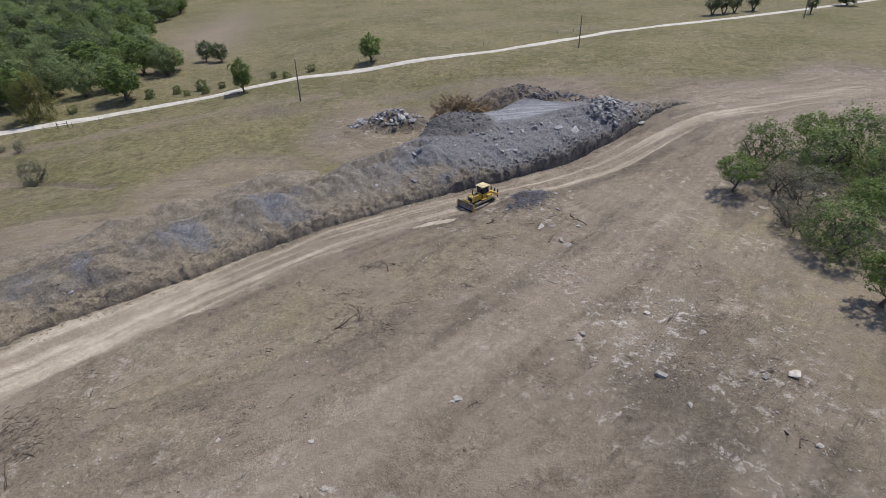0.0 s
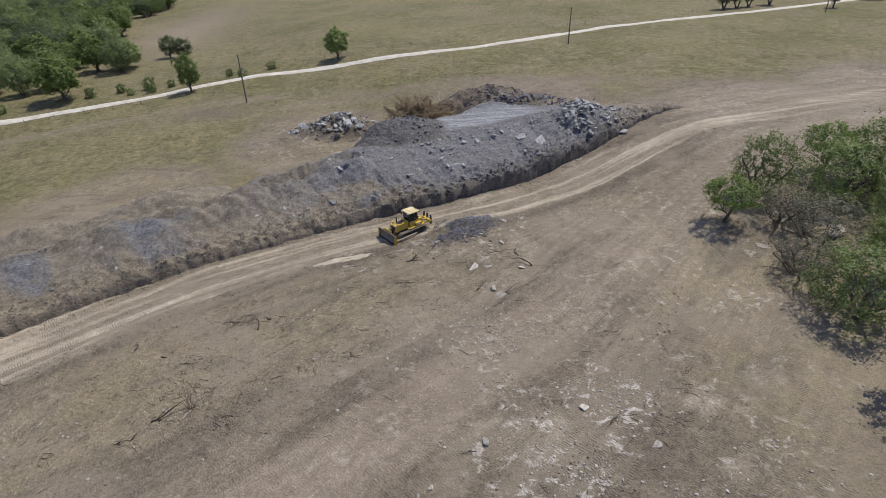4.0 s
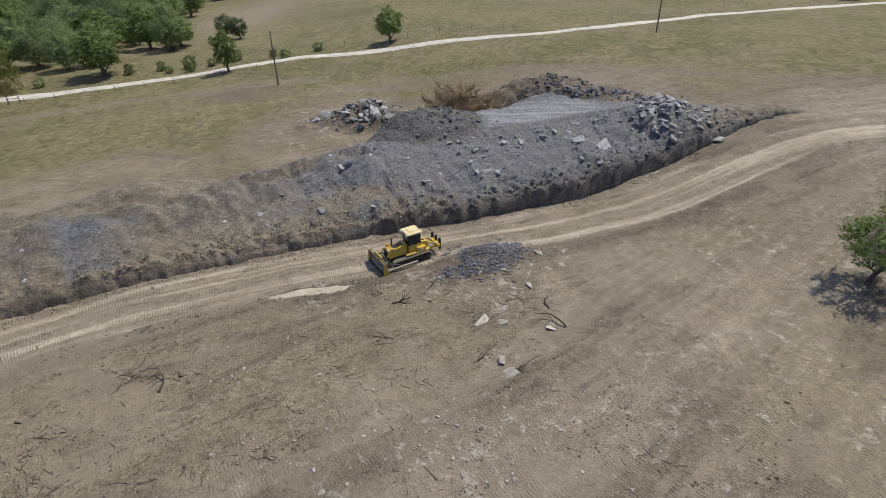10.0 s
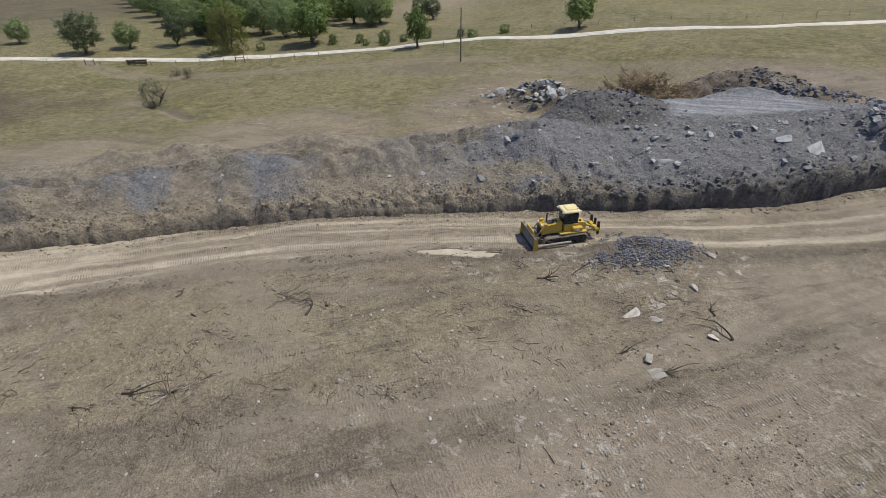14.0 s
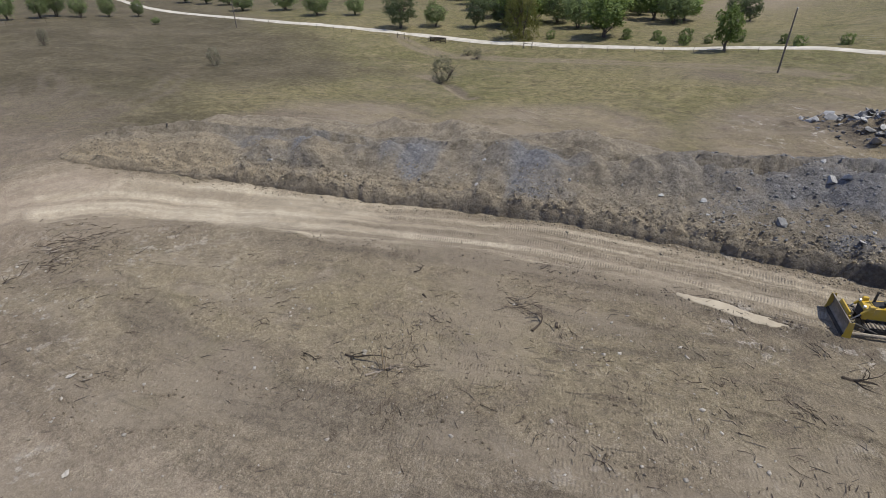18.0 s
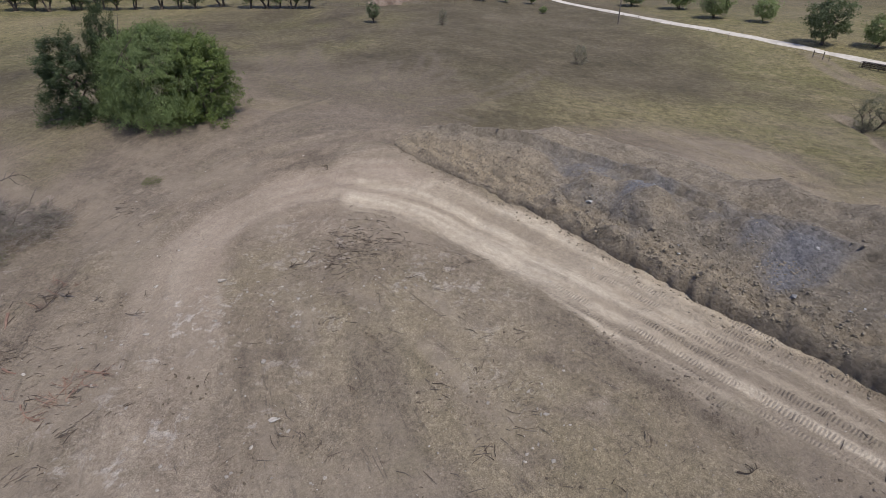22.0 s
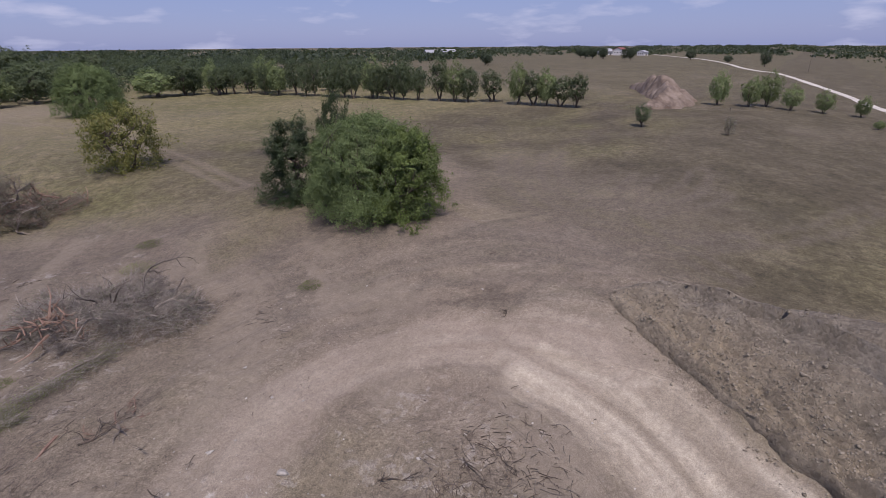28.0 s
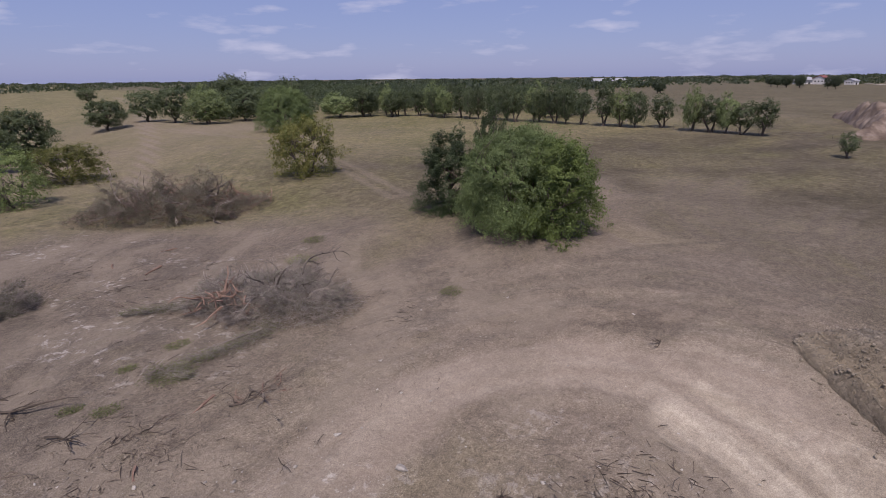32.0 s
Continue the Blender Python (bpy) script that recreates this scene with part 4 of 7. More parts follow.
# shade painted as a dark line at the cut's foot; eastward black shale
shale_shade = ease(0.7, 0.15, bd) * ease(-56, -50, bu) * (0.32 + 0.5 * ease(-4, 8, bu)) * (0.4 + 0.6 * beds)
shale_shade = np.maximum(shale_shade, 0.8 * ease(2.4, 1.0, bd + 0.8 * n2) * ease(6, 13, bu) * ease(46, 36, bu) * (0.35 + 0.65 * beds))
level = ease(13, 16, bu) * ease(34, 31, bu) * ease(0.2, 1.4, bd - bmid) * ease(9.0, 7.2, bd - bmid) * ease(0.9, 1.2, np.hypot(bu - 13.5, (bd - 20.5) * 0.9) / 6.5)
shale_shade = np.maximum(shale_shade, 0.75 * shale_)
store(bank_mesh, "zone", blue * (1 - shale_shade), tan * (1 - 0.8 * blue), shale_shade, level)
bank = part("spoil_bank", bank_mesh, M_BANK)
tagged(bank, "long bank of grey shale and tan clay spoil above a cut face", "spoil bank", kind="structure")

# ---- trees ----
def limb(geo, start, way, length, r, depth, rng):
    """A bent, tapered limb that forks."""
    pts, p, d = [], Vector(start), Vector(way).normalized()
    n = 5
    for i in range(n + 1):
        pts.append(p.copy())
        d = (d + Vector((rng.uniform(-0.22, 0.22), rng.uniform(-0.22, 0.22), rng.uniform(-0.05, 0.16)))).normalized()
        p = p + d * (length / n)
    geo.tube(pts, [r * (1 - 0.65 * i / n) for i in range(n + 1)], 6 if depth > 1 else 5)
    if depth > 0:
        for k in range(3 if depth > 1 else 2):
            a = rng.uniform(0, 2 * math.pi)
            out = (d + Vector((math.cos(a), math.sin(a), rng.uniform(-0.1, 0.5))) * rng.uniform(0.6, 1.0)).normalized()
            limb(geo, pts[rng.choice((2, 3, 4, 5))], out, length * rng.uniform(0.5, 0.8), r * 0.5, depth - 1, rng)


def crown_mesh(name, rng, height, width, low, lobes, leaves, leaf, up=1.0, amp=0.34):
    """A crown of many small leaf blades: an uneven, lobed shell with thinner places, from height low upwards."""
    g = np.random.default_rng(rng.randrange(10 ** 6))
    seed = rng.randrange(900)
    n = int(leaves * 2.2)
    v = g.normal(size=(n, 3))
    v /= np.linalg.norm(v, axis=1)[:, None]
    k = max(1.5, lobes ** 0.5 * 0.5)
    bulge = solid(v * k + 9, seed, 3)
    r = (0.76 + amp * bulge) * g.uniform(0.30, 1.0, n) ** 0.36 * np.where(g.random(n) < 0.12, g.uniform(1.0, 1.22, n), 1.0)
    tall = height - low
    flare = 1 + (0.0 if low > 0.95 else 0.75) * np.clip(-v[:, 2], 0, 0.75)
    v = v * np.stack([flare, flare, np.ones(n)], 1)
    c = v * r[:, None] * np.array([width / 2, width / 2, tall * 0.60 * (0.55 + 0.45 * up)]) + np.array([0, 0, low + tall * 0.50])
    # flatter below, and open where the shell is thin
    c[:, 2] = np.where(c[:, 2] < low + tall * 0.18, low + tall * 0.18 - (low + tall * 0.18 - c[:, 2]) * 0.8, c[:, 2])
    if low < 1:
        half = low + tall * 0.5
        c[:, 2] = np.where(c[:, 2] < half, half - (half - c[:, 2]) * 1.38, c[:, 2])
    # ragged skirt
    c[:, 2] -= 0.10 * tall * np.clip(solid(v * 3 + 20, seed + 3, 2), 0, 1) * (v[:, 2] < 0.2)
    step = max(0.5, width * 0.10)
    holes = solid(c / step + 50, seed + 7, 2)
    fine = solid(c / min(0.55, step) + 80, seed + 11, 1)
    keep = np.flatnonzero((holes > (-0.30 if amp > 0.3 else -0.55)) & (fine > -0.22))[:leaves]
    c, v = c[keep], v[keep]
    n = len(keep)
    c[:, 2] = np.maximum(c[:, 2], 0.06)
    nrm = v * 0.9 + np.array([0, 0, 0.35]) + g.normal(size=(n, 3)) * 0.6
    nrm /= np.linalg.norm(nrm, axis=1)[:, None]
    e1 = np.cross(nrm, g.normal(size=(n, 3)))
    e1 /= np.linalg.norm(e1, axis=1)[:, None]
    e2 = np.cross(nrm, e1)
    s = (leaf * g.uniform(0.6, 1.35, n))[:, None]
    pts = np.stack([c - e1 * s, c - e2 * s * 0.5 + nrm * s * 0.15, c + e1 * s, c + e2 * s * 0.5 + nrm * s * 0.15], 1).reshape(-1, 3)
    me = bpy.data.meshes.new(name)
    me.vertices.add(len(pts))
    me.vertices.foreach_set("co", pts.astype(np.float32).ravel())
    me.loops.add(len(pts))
    me.loops.foreach_set("vertex_index", np.arange(len(pts)))
    me.polygons.add(n)
    me.polygons.foreach_set("loop_start", np.arange(0, len(pts), 4))
    me.update(calc_edges=True)
    return me


def tree_kind(name, seed, height, width, low, lobes, leaves, leaf, material, label, stems=1, lean=0.15, category="tree", up=1.0, amp=0.34):
    """Builds one tree; copies of it are planted with plant()."""
    rng = random.Random(seed)
    ob = thing(name, Matrix(), label, category)
    wood = Geo()
    for k in range(stems):
        a = rng.uniform(0, 6.28)
        tilt = lean * (1 if stems == 1 else 2.2)
        way = Vector((math.cos(a) * tilt, math.sin(a) * tilt, 1))
        r = 0.028 * height / math.sqrt(stems) + 0.03
        foot = Vector((math.cos(a), math.sin(a), 0)) * (0.12 * (stems - 1)) - Vector((0, 0, 0.3))
        bend = [foot + way * (height * 0.52 * i / 5) + Vector((rng.uniform(-1, 1), rng.uniform(-1, 1), 0)) * 0.03 * height * (i > 0) for i in range(6)]
        wood.tube(bend, [r * 1.5, r * 1.05, r * 0.9, r * 0.75, r * 0.6, r * 0.4], 7)
        for q in range(5 if stems == 1 else 3):
            b = rng.uniform(0, 6.28)
            limb(wood, bend[rng.choice((1, 2, 3, 4, 5))], (math.cos(b), math.sin(b), rng.uniform(0.35, 1.0)), width * rng.uniform(0.16, 0.27), r * 0.5, 2 if leaves > 2500 else 1, rng)
    part("trunk", wood, M_BARK, ob)
    if leaves:
        part("crown", crown_mesh("crown", rng, height, width, low, lobes, leaves, leaf, up, amp), LEAF[material], ob)
    ob["tall"], ob["broad"] = height, width
    return ob


USED = set()


def plant(kind, x, y, height, width=None, turn=None, label="", group="", sink=0.0):
    """Sets a tree of this kind, scaled to its height and width."""
    rng = random.Random(int(x * 13 + y * 7))
    turn = rng.uniform(0, 360) if turn is None else turn
    k = 1.06 * height / kind["tall"]
    w = k if width is None else 1.06 * width / kind["broad"]
    m = pose(x, y, landz(x, y) - sink, 0, 0, turn) @ Matrix.Diagonal((w, w, k, 1))
    if kind.name in USED:
        ob = copy_thing(kind, m)
    else:
        USED.add(kind.name)
        ob = kind
    ob.matrix_basis = m
    return tagged(ob, label, group=group)


K = {
    "bush": tree_kind("spreading_tree", 1, 9.6, 16.0, 0.4, 90, 115000, 0.085, "bushy", "broad leafy green tree with foliage down to the dry grass", 4, 0.25, amp=0.15),
    "bush_bright": tree_kind("sunlit_tree", 2, 9.0, 9.0, 0.8, 40, 42000, 0.088, "bright", "leafy bright green tree beside a darker one", 3, 0.25),
    "cedar": tree_kind("cedar_tree", 3, 9.0, 7.0, 0.3, 40, 40000, 0.085, "cedar", "dark green cedar with dense foliage to the ground", 1, 0.05, up=1.3),
    "oak": tree_kind("oak_tree", 4, 9.0, 10.0, 1.1, 34, 14000, 0.16, "oak", "dark green round-crowned oak in dry pasture", 1, 0.1),
    "open": tree_kind("young_elm_tree", 5, 6.0, 7.5, 1.9, 26, 5000, 0.12, "bright", "slender tree with airy bright green crown on bare soil", 1, 0.22),
    "thin": tree_kind("mesquite_tree", 6, 8.5, 9.0, 0.8, 34, 8000, 0.125, "mid", "airy green tree with several dark stems", 3, 0.3),
    "yellow": tree_kind("yellowing_tree", 7, 7.5, 11.0, 0.5, 36, 14000, 0.13, "yellow", "low tree with yellowing leaves and its own fallen shade", 4, 0.3),
    "bare": tree_kind("bare_shrub", 8, 6.5, 7.0, 0.6, 26, 5000, 0.09, "grey", "half bare grey shrub with tangled twigs", 6, 0.32, "shrub"),
    "far_oak": tree_kind("pasture_oak_tree", 9, 10.0, 11.0, 1.1, 40, 9000, 0.19, "oak", "dark green oak with a full round crown", 1, 0.1),
    "field_oak": tree_kind("field_oak_tree", 15, 10.0, 11.0, 1.2, 40, 3500, 0.32, "far", "dark oak standing far out in the fields", 1, 0.1),
    "far_green": tree_kind("pasture_elm_tree", 10, 10.0, 11.0, 1.0, 40, 9000, 0.19, "dull", "mid green tree with a loose crown", 2, 0.2),
    "far_bright": tree_kind("roadside_tree", 11, 8.0, 7.5, 1.5, 30, 4200, 0.22, "bright", "small light green tree beside the gravel road", 1, 0.2),
    "far_thin": tree_kind("belt_tree", 12, 10.5, 6.6, 2.0, 44, 6500, 0.15, "oak", "slim dark tree with a bare trunk in the fence belt", 2, 0.12),
    "shrub": tree_kind("roadside_shrub", 13, 3.0, 3.6, 0.1, 14, 1500, 0.14, "mid", "small green shrub in dry grass", 4, 0.35, "shrub"),
}

# the leafy pair at the end of the loop
plant(K["bush"], -62.0, 2.6, 10.4, 14.2, 20)
plant(K["bush_bright"], -62.4, 7.2, 9.8, 9.6, 40)
plant(K["cedar"], -62.0, -8.5, 8.6, 8.0, 0)
plant(K["cedar"], -66.5, -6.2, 11.2, 5.0, 80)
# clump on the open side of the clearing
for kind, x, y, h, w in (("open", 43.8, 76.0, 5.6, 7.8), ("thin", 50.4, 82, 8.0, 8.0), ("thin", 58.5, 79, 7.6, 10), ("thin", 64, 81, 9.0, 10.5), ("thin", 48.0, 58.0, 7.2, 9.5),
                         ("open", 46.2, 46.8, 6.2, 8.0), ("bare", 51.5, 70.5, 5.5, 9.0), ("open", 55, 63.0, 6.8, 8.5), ("bare", 49.8, 75.5, 4.2, 6.5), ("thin", 62, 70, 8.0, 10),
                         ("thin", 66, 58, 8.0, 10), ("thin", 58, 49, 7.2, 9), ("bare", 47.0, 64.5, 4.0, 7.0), ("thin", 72, 78, 9.0, 11), ("open", 60.5, 86.5, 6.5, 8.0), ("thin", 70, 66, 8.0, 10), ("bush_bright", 53.0, 52.0, 5.2, 7.0)):
    plant(K[kind], x, y, h, w, group="clump beside the clearing")
# open pasture behind the leafy pair
for kind, x, y, h, w in (("yellow", -60.7, -44.5, 9.4, 12.0), ("yellow", -30.5, -84, 7.0, 15), ("oak", -26.5, -121, 12.0, 14), ("thin", -21.5, -63.5, 9.2, 9.5), ("bush", -91, -119, 13.0, 18),
                         ("oak", -53, -183, 10.0, 15.5), ("far_oak", -86, -470, 10, 17), ("thin", -15.5, -66, 7.5, 9), ("oak", -20, -108, 9, 11), ("bare", -14.5, -19.0, 5.2, 4.0)):
    plant(K[kind], x, y, h, w, group="pasture trees")
for x, y, h, w, kind in ((-143.2, 11.7, 4.6, 4.4, "far_thin"), (-141, 29.3, 3.6, 2.4, "bare"), (-110, 58.5, 3.6, 3.0, "bare"), (-97, 116, 2.6, 2.6, "bare"), (-102, 116.5, 1.5, 3, "bare"),
                         (-78.5, 94.3, 5.0, 5.0, "bare"), (-78.9, 93.7, 1.6, 2.8, "bare"), (-47.5, 163.5, 2.2, 3, "shrub"), (-41.5, 170, 2.2, 2.8, "shrub")):
    plant(K[kind], x, y, h, w)
# grove left of the belt
for x, y, h, w, kind in ((-76, -186, 15, 13, "far_oak"), (-84, -170, 11, 17, "far_green"), (-99, -173, 14.5, 16, "far_oak"), (-110, -178, 14, 15, "far_oak"), (-131, -158, 10, 18, "far_green"),
                         (-121, -182, 17, 16, "far_oak"), (-139, -152, 12.5, 13, "far_oak"), (-92, -196, 14, 15, "far_green"), (-70, -200, 13, 15, "far_oak"), (-145, -140, 10, 9, "far_thin"), (-106, -205, 19, 18, "far_oak")):
    plant(K[kind], x, y, h * 0.90, w * 1.05, group="pasture grove")
# belt along the field fence, and the wood behind it
rng = random.Random(77)
belt = spline([(-140, -156), (-150, -133), (-154, -110), (-154, -92), (-157, -78), (-159, -63), (-160, -50), (-163, -38)], 5.2)
for x, y in belt:
    plant(K[rng.choice(("far_thin", "far_thin", "far_oak", "far_oak", "far_green"))], x + rng.uniform(-3, 1), y + rng.uniform(-1.5, 1.5), rng.uniform(8.5, 12.0), rng.uniform(5.8, 9.0), group="belt along the fence")
for x, y, h in ((-164.2, -28.5, 10.5), (-165, -24, 8.8), (-165.2, -20.2, 9.3), (-166, -16, 7.8), (-167.3, -11.8, 8.6)):
    plant(K["far_thin" if h < 9 else "far_green"], x, y, h, 7.2, group="belt along the fence")
for x, y, h, w in ((-197, 20, 8.8, 6.5), (-199, 28, 7.6, 6.5), (-204, 32, 9.0, 7.5), (-202, 38, 6.4, 6), (-206, 46, 5.8, 5.5), (-208, 55, 5.2, 5), (-183, 57, 2.0, 3)):
    plant(K["far_green"], x, y, h, w, group="trees by the far lane")
# wood across the gravel road, upper side
WOOD = [(-124, 140), (-94, 154), (-90, 186), (-122, 240), (-162, 311), (-160, 385), (-330, 430), (-430, 330), (-255, 208)]


def inside(x, y, poly):
    hit = False
    for (ax, ay), (bx_, by_) in zip(poly, poly[1:] + poly[:1]):
        if (ay > y) != (by_ > y) and x < (bx_ - ax) * (y - ay) / (by_ - ay) + ax:
            hit = not hit
    return hit


rng = random.Random(5)
count = 0
for gx_ in np.arange(-430, -85, 10.5):
    for gy_ in np.arange(135, 430, 10.5):
        x, y = gx_ + rng.uniform(-4, 4), gy_ + rng.uniform(-4, 4)
        if inside(x, y, WOOD) and rng.random() < 0.92 and math.hypot(x + 100, y - 160) < 300:
            plant(K[rng.choice(("far_green", "far_green", "far_green", "far_bright", "far_green", "far_oak", "far_bright"))], x, y, rng.uniform(7.0, 12.0), rng.uniform(9.5, 14.0), group="wood across the road")
            count += 1
for kind, x, y, h, w in (("far_oak", -139.5, 118, 10, 11.5), ("far_green", -178, 107, 7, 10.5), ("far_green", -171, 118, 6.5, 8), ("far_green", -136, 128, 6.5, 8.5), ("yellow", -106, 137, 11.5, 10), ("far_oak", -127, 137, 9, 7.5),
                         ("far_bright", -90, 151.5, 10, 13), ("far_bright", -57, 152, 8.6, 6.5), ("far_bright", -23.2, 173.8, 7.6, 8.2), ("far_green", -200, 103, 7.5, 11), ("far_green", -209, 90, 6, 10),
                         ("far_oak", -88, 205, 7, 7), ("far_oak", -82, 203, 6.4, 7), ("far_green", -92, 182, 9, 11), ("far_green", -233, 90, 6, 9), ("far_green", -243, 84, 6.5, 8), ("far_green", -255, 78, 6, 9),
                         ("far_thin", 112, 243, 9, 8), ("far_thin", 118, 246, 9.5, 7), ("far_thin", 124, 249, 8.5, 7), ("far_thin", 134, 253, 9, 8), ("far_thin", 150, 238, 8, 6), ("far_oak", 180, 262, 7, 12)):
    plant(K[kind], x, y, h, w, group="trees along the gravel road")
for x, y, h in ((-84, 153, 2.6), (-78, 157, 2.4), (-72, 160, 3.2), (-66, 160, 2.0), (-62, 165, 2.8), (-52, 166, 2.0), (-74, 154, 1.8), (-69, 155, 2.4), (-100, 142, 2.2)):
    plant(K["shrub"], x, y, h, h * 1.15, group="shrubs along the gravel road")
# single dark trees and groups far over the fields
for x, y, h, w in ((-424, -182, 15, 18), (-415, -175, 13, 15), (-590, -110, 17, 17), (-598, -118, 16, 15), (-640, -165, 18, 22), (-655, -158, 17, 20), (-630, -150, 18, 18), (-660, -180, 16, 22), (-500, 12, 15, 14), (-620, -60, 14, 20), (-700, -200, 16, 25), (-560, -20, 9, 14)):
    plant(K["field_oak"], x, y, h * 0.66, w * 0.62, group="far field trees")


def canopy(name, places, blades, size, seed, material, label):
    """Far woods as one mesh of leaf clumps."""
    g = np.random.default_rng(seed)
    p = np.repeat(np.array(places), blades, axis=0)
    n = len(p)
    off = g.normal(size=(n, 3))
    off /= np.linalg.norm(off, axis=1)[:, None]
    off[:, 2] = np.abs(off[:, 2])
    c = p[:, :3] + off * p[:, 3:4] * np.array([0.5, 0.5, 0]) * g.uniform(0.5, 1, (n, 1))
    c[:, 2] += p[:, 4] * (0.18 + 0.78 * off[:, 2] * g.uniform(0.6, 1, n))
    e1, e2 = g.normal(size=(n, 3)), g.normal(size=(n, 3))
    e1 /= np.linalg.norm(e1, axis=1)[:, None]
    e2 = np.cross(e1, e2)
    e2 /= np.linalg.norm(e2, axis=1)[:, None]
    s = size * p[:, 4:5] * g.uniform(0.6, 1.3, (n, 1))
    pts = np.stack([c - e1 * s, c - e2 * s * 0.6, c + e1 * s, c + e2 * s * 0.6], 1).reshape(-1, 3)
    me = bpy.data.meshes.new(name)
    me.vertices.add(len(pts))
    me.vertices.foreach_set("co", pts.astype(np.float32).ravel())
    me.loops.add(len(pts))
    me.loops.foreach_set("vertex_index", np.arange(len(pts)))
    me.polygons.add(n)
    me.polygons.foreach_set("loop_start", np.arange(0, len(pts), 4))
    me.update(calc_edges=True)
    return tagged(part(name, me, LEAF[material]), label, "woods", kind="stuff")


g = np.random.default_rng(9)
spots = []
# wood behind the fence belt, thinning into the distance
for k in range(620):
    a, r = radians(g.uniform(125, 164)), g.uniform(195, 620)
    x, y = -18 - math.sin(a) * r, 40 + math.cos(a) * r
    if x > -60 or (x > -150 and y > -170) or (x > -165 and y > -120):
        continue
    if (math.degrees(a) < 141 and r > 240) and g.random() < 0.8:
        continue
    spots.append((x, y, landz(x, y) - 1.0, g.uniform(8, 13), g.uniform(7.5, 12)))
canopy("pasture_woods", spots[::2], 480, 0.042, 3, "far", "dark green woods behind the field fence")
canopy("pasture_woods", spots[1::2], 480, 0.042, 5, "oak", "lighter green trees among the woods behind the fence")
spots = []
for k in range(3000):
    a, r = g.uniform(0, 2 * math.pi), 520 + 2400 * g.random() ** 1.4
    x, y = math.sin(a) * r, math.cos(a) * r
    w = 30 + 60 * g.random()
    if y < 0 and -0.27 < (x + 20) / (44 - y) < 0.1 and r < 980:
        continue
    if -900 < x < -150 and y > -260 + (x + 150) * 0.05 and y < 120:
        continue
    spots.append((x, y, landz(x, y) - 1, w, g.uniform(7, 12)))
canopy("horizon_woods", spots, 90, 0.22, 4, "far", "dark tree lines far off on the horizon")

# ---- gravel road ----
ROAD = spline([(-1500, -380), (-700, -70), (-455, 4), (-409, 24), (-331, 43), (-283, 54), (-231, 64), (-177, 87.5), (-149, 105), (-127, 119.5), (-99, 134), (-75, 145.7), (-52, 159), (-36, 164),
               (-14, 168), (15, 175), (64, 208), (117, 233), (148, 249), (400, 380), (1200, 760)], 3.0)
rt = np.gradient(ROAD, axis=0)
rt /= np.linalg.norm(rt, axis=1)[:, None]
across = np.linspace(-2.0, 2.0, 7)
rs_ = np.arange(len(ROAD)) * 3.0
edge = 1 + 0.20 * fbm(rs_ * 0.12, rs_ * 0, 71, 3)
rx = ROAD[:, 0][:, None] - rt[:, 1][:, None] * across[None] * edge[:, None]
ry = ROAD[:, 1][:, None] + rt[:, 0][:, None] * across[None] * edge[:, None]
rz = land(rx, ry) + 0.16 - 0.03 * (across[None] / 2.0) ** 2 - np.where(np.abs(across[None]) > 1.9, 0.25, 0)
road = part("road", sheet("road", rx, ry, rz), M_ROAD)
tagged(road, "narrow white gravel road through dry pasture", "road", kind="structure")


# ---- poles and fences ----
def utility_pole(x, y, h, lean):
    ob = thing("utility_pole", pose(x, y, landz(x, y) - 0.1, lean[0], lean[1], 0), "weathered dark wooden utility pole in dry grass", "pole", "utility poles")
    part("shaft", Geo().tube([(0, 0, -0.3), (0, 0, h * 0.5), (0, 0, h)], [0.17, 0.15, 0.11], 10), M_POST, ob)
    part("cap", Geo().tube([(0, 0, h - 0.02), (0, 0, h + 0.05), (0, 0, h + 0.12)], [0.125, 0.125, 0.03], 8), M_STEEL, ob)
    part("ground_plate", Geo().box((0.06, 0.03, 0.5), pose(0.16, 0, 1.7), bevel=0.006), M_STEEL, ob)


for x, y, h, lean in ((-37.7, 138.2, 10.6, (0.5, 1.2)), (41.4, 175.4, 9.6, (0, 0.8)), (140, 225.5, 9.6, (0, -1.0)), (-165.5, 76.5, 9.5, (0, 0.5)), (-455, 40, 10, (0, 0))):
    utility_pole(x, y, h, lean)


def fence(line, spacing, height, label, wires=3, brace=()):
    pts = spline(line, spacing)
    ob = thing("wire_fence", Matrix(), label, "fence")
    post = Geo().tube([(0, 0, -0.3), (0, 0, height * 0.6), (0, 0, height)], [0.055, 0.05, 0.04], 6).mesh("post")
    post.materials.append(M_POST)
    tops = []
    rng = random.Random(len(pts))
    for x, y in pts:
        p = part("post", post, None, ob)
        p.matrix_basis = pose(x, y, landz(x, y), rng.uniform(-3, 3), rng.uniform(-3, 3), rng.uniform(0, 90))
        tops.append(Vector((x, y, landz(x, y))))
    for k in range(wires):
        part("wire", Geo().tube([p + Vector((0, 0, height * (0.4 + 0.28 * k))) for p in tops], 0.009, 3), M_STEEL, ob)


fence([(-188, 74), (-150, 97), (-128, 111.5), (-112, 122), (-96, 130.5), (-72, 141), (-50, 153)], 6.0, 1.25, "sagging wire fence with grey posts along the gravel road")
fence([(-44, 173), (-14, 178), (15, 187), (64, 220), (117, 245), (150, 262)], 8.0, 1.25, "wire fence with thin posts in pasture grass")
fence([(-146, -165), (-154, -120), (-156, -92), (-162, -50), (-164, -34), (-171, -5), (-180, 19), (-191, 38)], 5.0, 1.2, "wire fence with thin posts below the tree belt")


